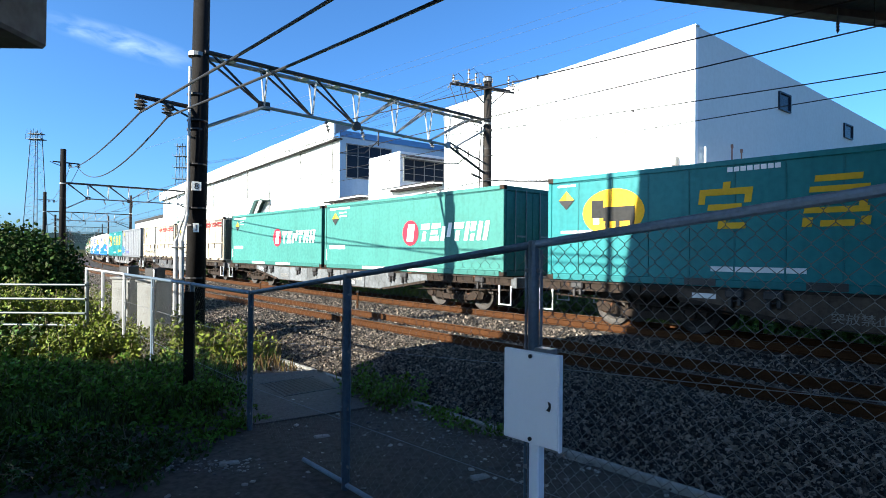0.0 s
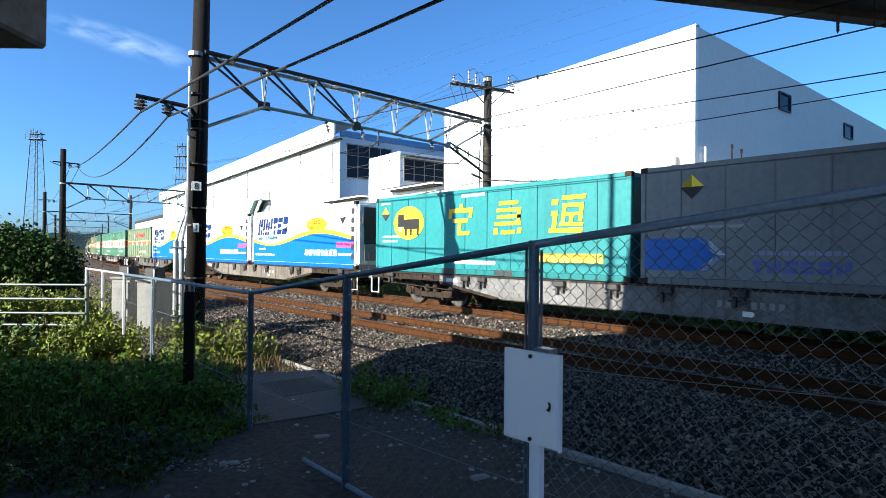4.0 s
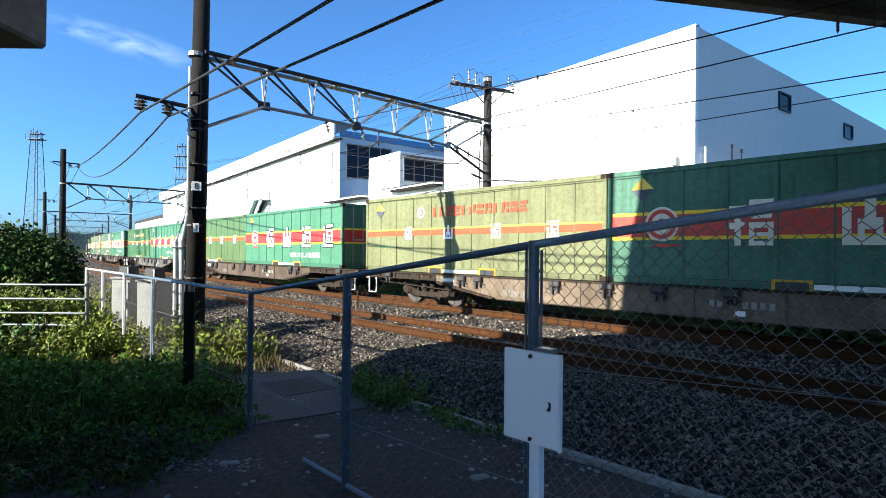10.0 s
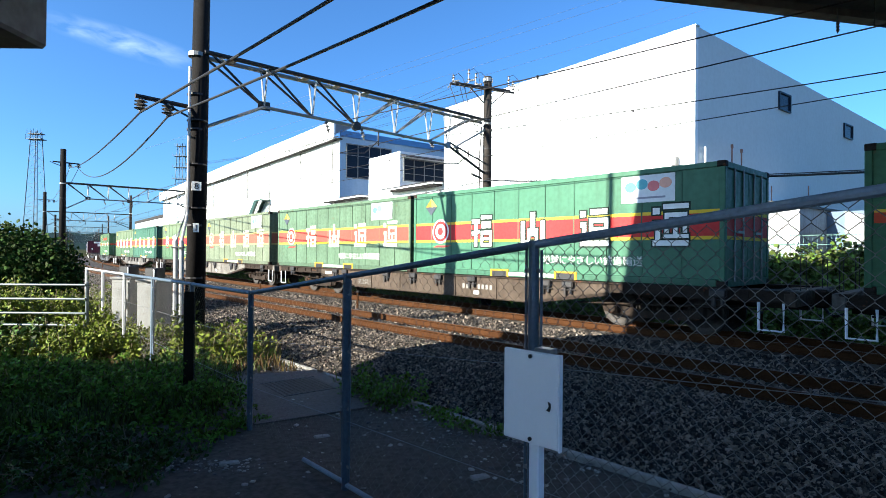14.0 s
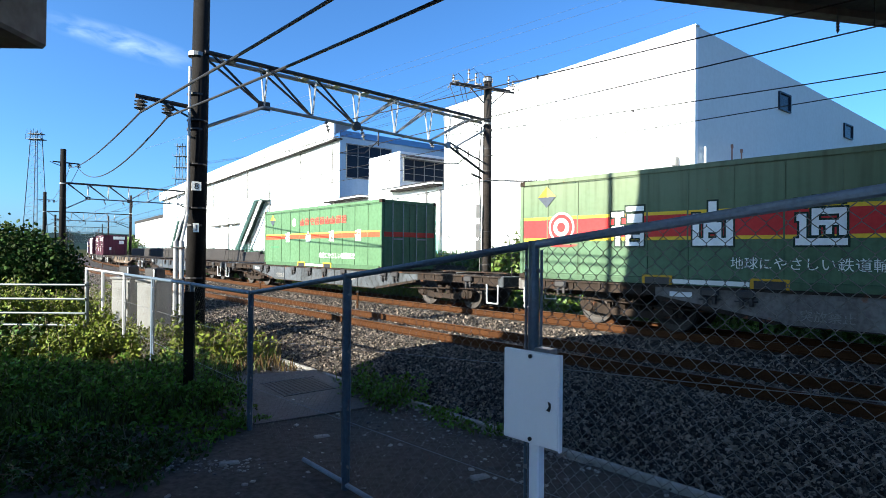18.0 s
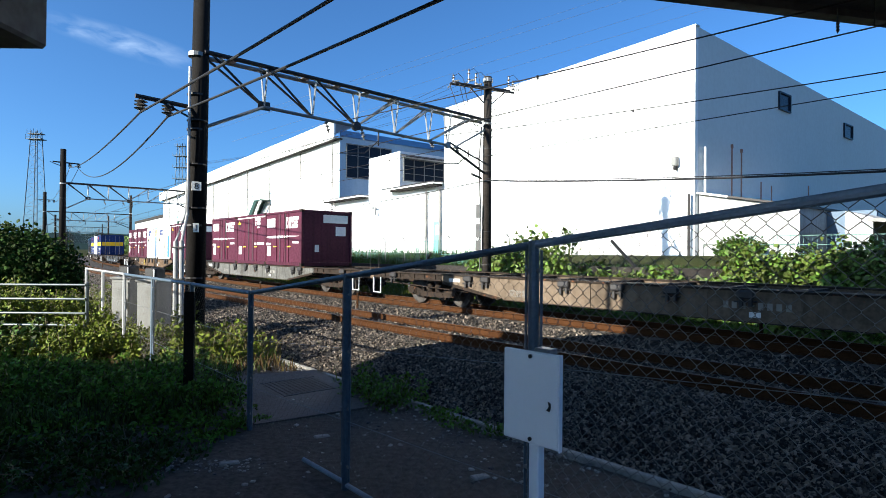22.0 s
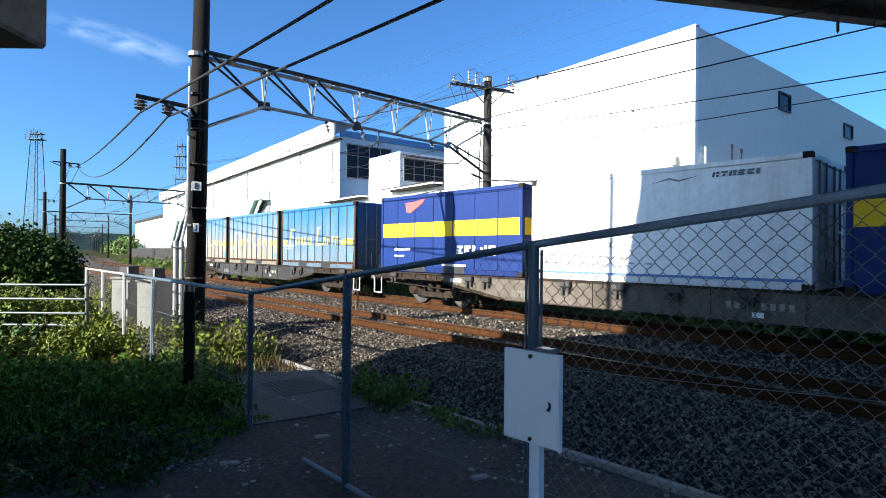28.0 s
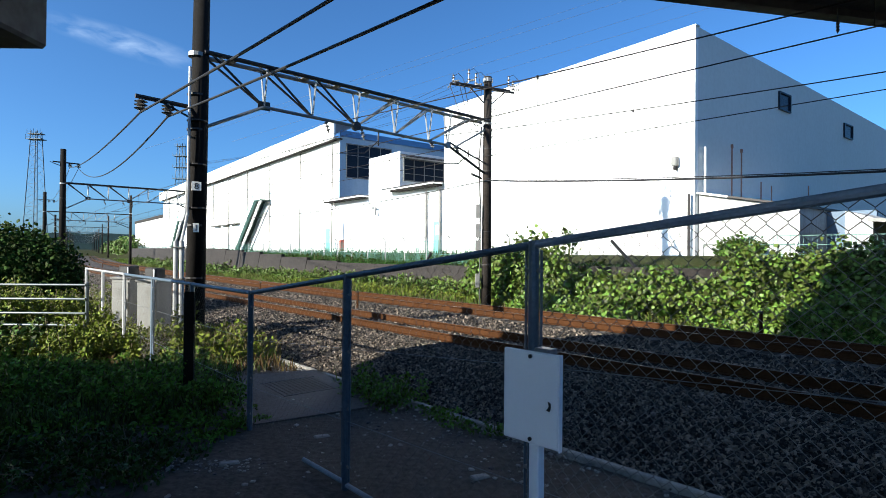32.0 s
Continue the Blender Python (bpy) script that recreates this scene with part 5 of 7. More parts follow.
def green_box(col, style, broad, panel, seed, worn=False, slogan=True, label="green steel container with a red stripe and white brand marks", words=None, faded=False, ink=WHITE, red=(0.5, 0.035, 0.035), gold=(0.75, 0.5, 0.04)):
    c = container(9.35, 2.43, style, col, label, worn=worn, faded=faded)
    if broad:
        z0, z1 = 0.99, 1.44
        for a, b, q in ((z0, z1, red), (z0 - 0.07, z0, gold), (z1, z1 + 0.07, gold)):
            strip(c, -4.55, 4.57, a, b, q, name="stripe")
            strip(c, -1.15, 1.15, a, b, q, name="stripe", end=4.665)
        glyphs(c, -2.1, 3.98, 0.8, 1.66, 4, ink, "kanji", seed, gap=1.35, outline=ink == WHITE, order=(0, 1, 2, 3), y=-W2 + 0.011)
        disc(c, -3.42, 1.25, 0.36, ink)
        disc(c, -3.42, 1.25, 0.31, red, y=-W2 + 0.01)
        disc(c, -3.42, 1.25, 0.22, ink, y=-W2 + 0.006)
        disc(c, -3.42, 1.25, 0.12, red, y=-W2 + 0.002)
        strip(c, -3.75, -3.15, 0.78, 0.83, (0.55, 0.04, 0.04), slant=0.2, y=-W2 + 0.012)
    else:
        z0, z1 = 1.15, 1.32
        strip(c, -4.55, 4.57, z0, z1, (0.55, 0.07, 0.03), name="stripe")
        strip(c, -4.55, 4.57, z1, z1 + 0.05, (0.8, 0.5, 0.06), name="stripe")
        strip(c, -1.15, 1.15, z0, z1, (0.5, 0.05, 0.03), name="stripe", end=4.665)
        glyphs(c, -2.55, 3.4, 1.02, 1.43, 4, WHITE, "kanji", seed, gap=3.9, order=(0, 1, 2, 3), y=-W2 + 0.011)
        disc(c, -1.75, 1.85, 0.17, WHITE)
        disc(c, -1.75, 1.85, 0.12, (0.5, 0.1, 0.08), y=-W2 + 0.01)
        disc(c, -1.75, 1.85, 0.06, WHITE, y=-W2 + 0.006)
        if words:
            glyphs(c, -1.2, 2.4, 1.7, 1.98, words[0], words[1], words[2], seed + 50, slant=0.08)
    diamond(c, -3.85, 2.0, 0.26, ((0.72, 0.52, 0.08), (0.06, 0.07, 0.09)))
    if slogan:
        cu = bpy.data.curves.new("lettering", "FONT")
        cu.body, cu.size, cu.align_x, cu.extrude = "地球にやさしい鉄道輸送", 0.24, "CENTER", 0.002
        cu.materials.append(M_MARK)
        t = new("lettering", cu)
        t.parent, t.matrix_basis, t.color = c, pose(1.7, -W2 + 0.008, 0.38, 90, 0, 0), (0.75, 0.78, 0.72, 1)
    strip(c, -4.0, -3.2, 0.78, 0.83, (0.06, 0.2, 0.1))
    strip(c, -0.72, 0.72, 0.03, 0.12, (0.7, 0.69, 0.63), y=-W2 - 0.002)
    for x in (-1.05, 1.05):
        fp = part("fork_pocket", M().box(x - 0.26, x + 0.26, -W2 - 0.005, -W2 + 0.02, 0.005, 0.15), M_CABLE, c)
        part("pocket_frame", M().box(x - 0.32, x + 0.32, -W2 - 0.006, -W2 + 0.02, 0.15, 0.19).box(x - 0.32, x - 0.26, -W2 - 0.006, -W2 + 0.02, 0.0, 0.15).box(x + 0.26, x + 0.32, -W2 - 0.006, -W2 + 0.02, 0.0, 0.15), M_MARK, fp, "worn yellow pocket frame", color=(0.5, 0.28, 0.02))
    if panel:
        strip(c, 2.5, 3.7, 1.72, 2.3, (0.75, 0.75, 0.75), y=-W2 + 0.01, label="white poster panel", name="poster_panel")
        for i, q in enumerate(((0.1, 0.3, 0.6), (0.15, 0.45, 0.5), (0.7, 0.2, 0.2), (0.75, 0.4, 0.3))):
            disc(c, 2.72 + i * 0.26, 2.06 + 0.05 * (i % 2), 0.11, q, y=-W2 + 0.006, sx=1.2, name="poster_mark")
        strip(c, 2.7, 3.5, 1.8, 1.84, (0.3, 0.3, 0.35), y=-W2 + 0.006)
    return c


def small_box(kind, seed):
    maroon = (0.082, 0.016, 0.035)
    if kind in ("wide", "mono"):
        c = container(3.68, 2.38, "none", maroon, "maroon small goods container with white marks", end_doors=False, worn=True)
        for x in ((-0.6, 0.15, 0.6) if kind == "wide" else (-0.75, 0.75)):
            part("door_edge", M().box(x - 0.025, x + 0.025, -W2 - 0.002, -W2 + 0.03, 0.14, 2.29), M_BOX_WORN, c, color=(0.12, 0.02, 0.05))
        for x in (-0.2, 0.35):
            part("lock_bar", M().tube([(x, -W2 - 0.01, 0.15), (x, -W2 - 0.01, 2.24)], 0.016, 6), M_STEEL_DARK, c)
        if kind == "wide":
            strip(c, -1.6, -0.75, 1.7, 2.1, WHITE)
            part("line_mark", M().prism([(-1.75, 1.27), (-1.2, 1.21), (-0.3, 1.2), (1.72, 1.27), (-0.3, 1.31), (-1.2, 1.31)], -W2 + 0.013, -W2 + 0.016), M_MARK, c, color=WHITE)
            glyphs(c, 0.25, 1.45, 1.62, 2.1, 3, WHITE, "latin", seed, slant=0.3, gap=0.06, order=(1, 0, 4))
            strip(c, 1.0, 1.55, 0.96, 1.05, WHITE)
            strip(c, -1.7, -1.2, 0.9, 1.0, WHITE)
            strip(c, -1.55, -1.2, 0.4, 0.85, WHITE)
        else:
            strip(c, -1.7, 1.7, 2.22, 2.27, WHITE, name="line_mark")
            glyphs(c, 0.55, 1.15, 1.85, 2.2, 2, WHITE, "latin", seed, gap=0.05)
            strip(c, 0.75, 1.05, 1.72, 1.78, WHITE)
            diamond(c, -1.45, 1.95, 0.2)
            strip(c, 0.5, 1.6, 0.92, 1.02, WHITE)
            strip(c, -1.5, -1.15, 0.45, 0.85, WHITE)
        for x in (-0.9, 0.5):
            strip(c, x, x + 0.35, 0.8, 0.85, (0.7, 0.45, 0.05), y=-W2 - 0.004)
        strip(c, -0.2, 1.0, 1.85, 2.2, WHITE, end=1.83)
        strip(c, 0.4, 0.9, 1.3, 1.7, WHITE, end=1.83)
        strip(c, -0.6, -0.4, 0.6, 0.9, WHITE, end=1.83)
    else:
        c = container(3.68, 2.38, "none", (0.8, 0.79, 0.75), "white small goods container with blue bars", end_doors=False)
        for x in (-0.35, 0.2, 0.75):
            part("door_edge", M().box(x - 0.02, x + 0.02, -W2 - 0.002, -W2 + 0.03, 0.14, 2.29), M_BOX, c, color=(0.4, 0.38, 0.33))
        for x in (0.0, 0.45):
            part("lock_bar", M().tube([(x, -W2 - 0.01, 0.15), (x, -W2 - 0.01, 2.24)], 0.016, 6), M_STEEL, c)
        diamond(c, -1.4, 1.4, 0.22, ((0.25, 0.2, 0.1), (0.03, 0.03, 0.03)))
        bx = 1.0 if kind == "white" else 0.95
        strip(c, bx, bx + 0.5, 0.15, 1.65, (0.3, 0.55, 0.75) if kind == "sky" else (0.05, 0.18, 0.5), name="blue_bar")
        strip(c, bx, bx + 0.5, 2.2, 2.31, (0.3, 0.55, 0.75) if kind == "sky" else (0.05, 0.18, 0.5), name="blue_bar")
        strip(c, bx, bx + 0.5, 1.7, 2.16, (0.75, 0.55, 0.15) if kind == "sky" else (0.3, 0.4, 0.6), name="picture_field")
        for dx, dz, q in ((0.12, 2.02, (0.3, 0.22, 0.2)), (0.2, 1.82, (0.35, 0.4, 0.5)), (0.38, 1.85, (0.5, 0.42, 0.35)), (0.36, 2.05, (0.8, 0.65, 0.3))):
            disc(c, bx + dx, dz, 0.09, q, y=-W2 + 0.011)
        glyphs(c, -1.35, -0.45, 1.72, 2.1, 3, (0.02, 0.05, 0.2), "latin", seed, order=(1, 5, 3))
    return c


def mid_box(kind, seed):
    """Containers of 6.06 m."""
    if kind == "band":
        col = (0.008, 0.026, 0.135)
        c = container(6.06, 2.43, "seams", col, "deep blue container with a broad yellow band")
        strip(c, -2.95, 2.95, 1.1, 1.55, (0.72, 0.46, 0.02), name="yellow_band")
        strip(c, -1.15, 1.15, 1.1, 1.55, (0.72, 0.46, 0.02), name="yellow_band", end=3.02)
        glyphs(c, 0.6, 2.1, 0.55, 0.82, 5, WHITE, "latin", seed, order=(4, 4, 6, 2, 5))
        part("bird_mark", M().prism([(-1.7, 1.9), (-1.5, 1.86), (-0.9, 2.15), (-0.8, 2.28), (-1.4, 2.2), (-1.75, 2.2)], -W2 + 0.006, -W2 + 0.012), M_MARK, c, "red slanted mark", color=(0.7, 0.1, 0.1))
        strip(c, -2.3, -1.5, 0.68, 0.76, WHITE)
        strip(c, -2.3, -1.8, 0.48, 0.53, WHITE)
        for x in (-1.2, 0.5):
            part("fork_pocket", M().box(x - 0.45, x + 0.45, -W2 - 0.006, -W2 + 0.02, 0.02, 0.22), M_CABLE, c, "black fork pocket in a cream frame")
            part("pocket_frame", M().box(x - 0.5, x + 0.5, -W2 - 0.004, -W2 + 0.02, 0.22, 0.28), M_MARK, c, color=(0.7, 0.6, 0.45))
    elif kind == "reefer":
        c = container(6.06, 2.43, "flat", (0.82, 0.83, 0.84), "plain white refrigerated container")
        glyphs(c, 1.35, 2.25, 2.13, 2.23, 6, (0.15, 0.16, 0.19), "latin", seed, slant=0.2)
        part("swoosh_mark", M().prism([(0.1, 2.1), (0.5, 2.16), (0.7, 2.1), (1.15, 2.2), (0.7, 2.14), (0.5, 2.2)], -W2 + 0.013, -W2 + 0.016), M_MARK, c, color=(0.25, 0.27, 0.3))
        for i in range(8):
            strip(c, -2.8 + i * 0.4, -2.65 + i * 0.4, 0.4, 0.44, (0.35, 0.35, 0.35))
        strip(c, -2.9, 2.9, 0.15, 0.2, (0.1, 0.2, 0.45), name="sill_line")
    else:
        col, paint = ((0.13, 0.185, 0.25), M_BOX_BLUE) if kind == "blue" else ((0.25, 0.222, 0.185), M_BOX_FADED_BLUE)
        c = container(6.06, 2.43, "panels", col, "worn blue container with yellow marks and rusty edges" if kind == "blue" else "sun-faded blue container, beige and rusty below, with yellow marks", blue=True, faded=paint)
        strip(c, -2.85, -2.4, 0.87, 1.1, (0.62, 0.46, 0.1), name="yellow_bar")
        strip(c, 2.0, 2.85, 0.87, 1.1, (0.62, 0.46, 0.1), name="yellow_bar")
        ink = (0.5, 0.41, 0.16)
        glyphs(c, -1.72, -0.25, 0.88, 1.2, 6, ink, "latin", seed, slant=0.15, gap=0.45)
        glyphs(c, 0.68, 1.8, 0.88, 1.2, 4, ink, "latin", seed + 1, slant=0.15, gap=0.45)
        for x, bars in ((-2.3, ((1.48, 1.58, 0.42), (1.18, 1.27, 0.3), (0.86, 0.92, 0.22))), (0.08, ((0.86, 0.95, 0.48), (1.52, 1.58, 0.26)))):
            strip(c, x, x + 0.13, 0.86, 1.58, ink, slant=0.15, name="brand_mark")
            for za, zb, w in bars:
                strip(c, x + 0.131 + 0.15 * (za - 0.86), x + 0.131 + w, za, zb, ink, slant=0.02, name="brand_mark")
        part("rust_band", M().box(-2.9, 2.9, -W2 + 0.012, -W2 + 0.02, 0.16, 0.24), M_RAIL, c, "rusted lower edge")
        strip(c, -2.6, -1.8, 0.82, 0.87, WHITE)
        strip(c, -2.6, -2.0, 0.72, 0.76, WHITE)
        part("repair_patch", M().box(2.62, 2.9, -W2 + 0.004, -W2 + 0.02, 0.3, 0.55), M_MARK, c, "blue repair patch", color=(0.1, 0.2, 0.33))
        for x in (-1.0, 0.9):
            part("fork_pocket", M().box(x - 0.35, x + 0.35, -W2 - 0.006, -W2 + 0.02, 0.02, 0.2), M_CABLE, c)
    return c


GREEN, PALEGREEN, DULL, LEAFGREEN = (0.06, 0.158, 0.098), (0.15, 0.178, 0.118), (0.06, 0.142, 0.098), (0.085, 0.152, 0.085)
PROTO = {
    "teal": teal_box(), "cat": cat_box(), "cream": cream_box(), "silver": silver_box(), "wave": wave_box(),
    "green": green_box(GREEN, "seams", True, False, 31),
    "green_panel": green_box(GREEN, "seams", True, True, 32, label="green steel container with a red stripe and a white poster panel"),
    "green_worn": green_box((0.098, 0.158, 0.1), "seams", True, True, 32, worn=True, label="weathered green container with a red stripe and a cream poster panel", ink=CREAM, red=(0.42, 0.07, 0.05)),
    "pale": green_box(PALEGREEN, "seams", True, True, 33, worn=True, ink=(0.5, 0.45, 0.34), red=(0.3, 0.09, 0.06), gold=(0.42, 0.3, 0.12), label="faded green container with a broad red stripe"),
    "dull": green_box(DULL, "seams", True, False, 33, worn=True, ink=CREAM, red=(0.42, 0.06, 0.045), label="dull weathered green container with a broad red stripe"),
    "lime_broad": green_box(LEAFGREEN, "seams", True, False, 34, faded=M_BOX_FADED, label="green container, paler towards the roof, with a broad red stripe"),
    "removal": green_box((0.13, 0.168, 0.1), "seams", False, False, 35, label="light green container with a thin red stripe and red brand marks", words=(9, (0.6, 0.05, 0.04), "kanji")),
    "removal_green": green_box((0.085, 0.162, 0.082), "seams", False, False, 35, label="fresh green container with a thin red stripe and red brand marks", words=(9, (0.6, 0.05, 0.04), "kanji")),
    "parcel": green_box((0.15, 0.16, 0.08), "seams", False, False, 36, worn=True, slogan=False, label="yellow-green container with a thin red stripe", words=(12, (0.42, 0.06, 0.03), "latin")),
    "ribbed": green_box((0.082, 0.128, 0.052), "seams", False, False, 37, faded=M_BOX_FADED_DEEP, slogan=False, label="olive green container with a faded red stripe"),
    "ribbed_green": green_box((0.068, 0.16, 0.082), "ribs", False, False, 38, worn=True, slogan=False, label="green ribbed container with a faded red stripe", words=(8, (0.6, 0.4, 0.2), "kanji")),
    "jr_wide": small_box("wide", 41), "jr_mono": small_box("mono", 42), "white12": small_box("white", 43), "sky12": small_box("sky", 44),
    "band": mid_box("band", 45), "reefer": mid_box("reefer", 46), "faded": mid_box("faded", 47), "faded_lead": mid_box("blue", 48),
}
# wagon number, container, place of its middle along the train
LOAD = [(0, "cat", 13.30), (1, "teal", 2.55), (1, "teal", -7.05), (2, "cream", -17.70), (2, "cream", -27.55), (3, "silver", -38.28), (3, "cat", -47.85),
        (4, "wave", -58.45), (4, "wave", -68.32), (5, "wave", -78.7), (5, "removal", -88.55), (6, "green", -99.34), (6, "green", -108.82),
        (7, "dull", -120.10), (7, "parcel", -129.47), (8, "green", -140.39), (8, "ribbed", -149.70), (9, "green", -160.10), (9, "ribbed_green", -169.50),
        (10, "green_panel", -180.92), (10, "green_worn", -190.44), (11, "pale", -200.64), (11, "lime_broad", -210.00), (12, "dull", -221.20), (12, "lime_broad", -230.65),
        (13, "removal_green", -245.95), (16, "jr_wide", -302.78), (16, "jr_mono", -306.33), (16, "jr_wide", -310.03),
        (17, "jr_mono", -318.55), (17, "white12", -322.43), (17, "sky12", -326.12), (17, "jr_wide", -329.88), (17, "jr_wide", -333.73),
        (19, "band", -360.38), (19, "reefer", -366.90), (19, "band", -373.25), (20, "faded_lead", -380.75), (20, "faded", -387.15), (20, "faded", -393.55)]


def car_pose(s, dx=0.0, dz=0.0):
    a, b = track(s - 7.1), track(s + 7.1)
    c = (a + b) / 2
    return pose(c.x, c.y, 0, 0, 0, math.degrees(math.atan2(b.y - a.y, b.x - a.x))) @ Matrix.Translation((dx, 0, dz))


WAGONS, BOXES = [], []
LAG = [(0, 0.05), (3, -0.23), (6, -0.35), (9, -0.35), (12.5, -0.38), (16.5, -0.31), (20, -0.1), (24, 0.14), (27.8, 0.1), (29.3, 0.31), (30.4, 0.47), (40, 0.69)]


def lag(t):
    """How far the train is behind an even pace at t."""
    return lerp_profile(LAG, t)


M_YELLOW = mat("yellow_paint", (0.45, 0.33, 0.05), 0.6, var=0.4)
BRAKE_X = -1.9
first = build_wagon()
for k in range(21):
    w = first if k == 0 else copy_thing(first, Matrix())
    if k:
        w["label"] = first["label"]
    for ob in w.children_recursive:
        if ob.data.materials and ob.data.materials[0] == M_WAGON:
            ob.color = (*WAGON_COLORS[k], 1)
    if k == 17:
        hub = part("brake_wheel", M().tube([(BRAKE_X + 0.18 * math.cos(i * math.pi / 9), -1.34, 0.7 + 0.18 * math.sin(i * math.pi / 9)) for i in range(19)], 0.02, 6), M_YELLOW, w, "yellow spoked hand brake wheel")
        for i in range(3):
            a = i * math.pi / 3
            o, e = Vector((BRAKE_X, -1.34, 0.7)), Vector((0.16 * math.cos(a), 0, 0.16 * math.sin(a)))
            part("spoke", M().tube([o - e, o + e], 0.015, 5), M_YELLOW, hub)
        part("brake_shaft", M().tube([(BRAKE_X, -1.36, 0.7), (BRAKE_X, -1.15, 0.7)], 0.03, 6), M_BOGIE, w)
    WAGONS.append((w, S0 - PITCH * (k - 1)))
USED = {}
for k, kind, mid in LOAD:
    ob = PROTO[kind] if kind not in USED else copy_thing(PROTO[kind], Matrix())
    USED[kind] = True
    c = S0 - PITCH * (k - 1)
    BOXES.append((ob, c, mid - c - lag(-c / SPEED)))


# ---- chain-link fence in front of the camera ----
def fence_xy(k):
    return Vector((0.526 - 1.337 * k, 3.17 + 1.49 * k, 0))


def fence_top(k):
    return 1.18 if k >= 2 else 1.70 - (0.26 if k > 0 else 0.238) * k


GZ = -0.36


def build_fence():
    fe = thing("chain_link_fence", "blue-grey pipe fence with rusty chain-link mesh", "fence")
    for k in range(-2, 8):
        p, zt = fence_xy(k), fence_top(k)
        white = k >= 5
        ma = M_PALEPIPE if white else M_FENCE
        po = part("post", M().tube([p + UP * (GZ - 0.2), p + UP * zt], 0.032, 12), ma, fe)
        if k == 3:
            # strip added to make this post look wide and dark
            part("backing_plank", M().box(p.x - 0.075, p.x + 0.06, p.y - 0.08, p.y - 0.035, GZ, zt - 0.1), M_POLE, po, "dark strip standing in for a wide dark post")
        part("post_cap", M().lathe([(0.034, zt), (0.034, zt + 0.018), (0.028, zt + 0.024)], Matrix.Translation(p), 12), ma, po)
        along = (fence_xy(k + 1) - p).normalized()
        for d in (-0.055, 0.055):
            part("stretcher_bar", M().tube([p + along * d + UP * (GZ + 0.08), p + along * d + UP * (zt - 0.03)], 0.009, 6), ma, po)
        for i in range(4):
            z = GZ + 0.2 + (zt - GZ - 0.35) * i / 3
            part("clip", M().tube([p - along * 0.06 + UP * z, p + along * 0.06 + UP * z], 0.014, 6), M_STEEL, po)
    for k in range(-2, 7):
        p, q = fence_xy(k), fence_xy(k + 1)
        za, zb = fence_top(k), fence_top(k + 1)
        ma = M_PALEPIPE if k >= 5 else M_FENCE
        part("top_rail", M().tube([p + UP * za, q + UP * zb], 0.024, 10), M_FENCE_PALE if k < 0 else ma, fe)
        if k < 2:
            part("bottom_rail", M().tube([p + UP * (GZ + 0.05), (q if k < 1 else p.lerp(q, 0.37)) + UP * (GZ + 0.04)], 0.02, 8), M_FENCE_PALE, fe)
        for f in (0.32, 0.66):
            part("tension_wire", M().tube([p + UP * (GZ + (za - GZ) * f), q + UP * (GZ + (zb - GZ) * f)], 0.0022, 4), M_STEEL, fe)
        m = M()
        w, hs = 0.04, 0.0425
        cols = int((q - p).length / w) - 1
        d = (q - p).normalized()
        side = Vector((-d.y, d.x, 0)) * 0.0035
        for j in range(cols):
            f = (j + 1) * w / (q - p).length
            top = za + (zb - za) * f + 0.005
            n = int((top - GZ - 0.06) / hs)
            pts = [p + d * ((j + (i + j) % 2) * w + 0.03) + side * (1 if (i + j) % 2 else -1) + UP * (GZ + 0.06 + (i + f) * hs) for i in range(n + 1) for f in (-0.08, 0.08)]
            m.tube(pts, 0.0019 if k < 0 else 0.0009 if k < 1 else 0.0007, 4, cap=False)
        tagged(part("chain_link_mesh", m, M_WIREMESH, fe), kind="stuff")
    return fe


build_fence()


def build_plate():
    """A white board on its own post, seen from behind beside the fence."""
    sg = thing("notice_board", "blank white painted notice board on a square white post", "sign board", at=pose(0.475, 2.9, 0, 0, 0, -45))
    part("post", M().bbox(-0.03, 0.035, 0.014, 0.075, GZ - 0.1, 1.1, 0.008), M_SIGN, sg)
    bd = part("board", M().bbox(-0.18, 0.172, -0.012, 0.012, 0.649, 1.134, 0.006), M_SIGN, sg)
    part("board_edge", M().box(0.173, 0.18, -0.014, 0.014, 0.645, 1.136), M_SIGN, bd)
    for z in (1.108, 0.675):
        part("bolt", M().tube([(0.0, -0.02, z), (0.0, -0.01, z)], 0.011, 8), M_CABLE, bd)
    part("keyhole", M().prism([(0.1, 0.845), (0.12, 0.84), (0.128, 0.86), (0.125, 0.885), (0.11, 0.891), (0.117, 0.87), (0.111, 0.855)], -0.016, -0.0115), M_CABLE, bd)
    part("clamp", M().bbox(0.0, 0.1, 0.014, 0.09, 1.1, 1.15, 0.006), M_STEEL, sg)


build_plate()


def build_guard_rail():
    g = thing("guard_rail", "pale blue pipe guard rail with four bars in weeds", "guard rail")
    for z in (0.9, 0.6, 0.3, 0.05):
        part("bar", M().tube([(-13.5, 11.75, z - 0.02), (-7.55, 11.6, z)], 0.024, 8), M_PIPEBLUE, g)
    for x in (-7.55, -9.6, -11.6, -13.4):
        part("post", M().tube([(x, 11.66, GZ - 0.1), (x, 11.66, 0.95)], 0.035, 10), M_PIPEBLUE, g)


build_guard_rail()


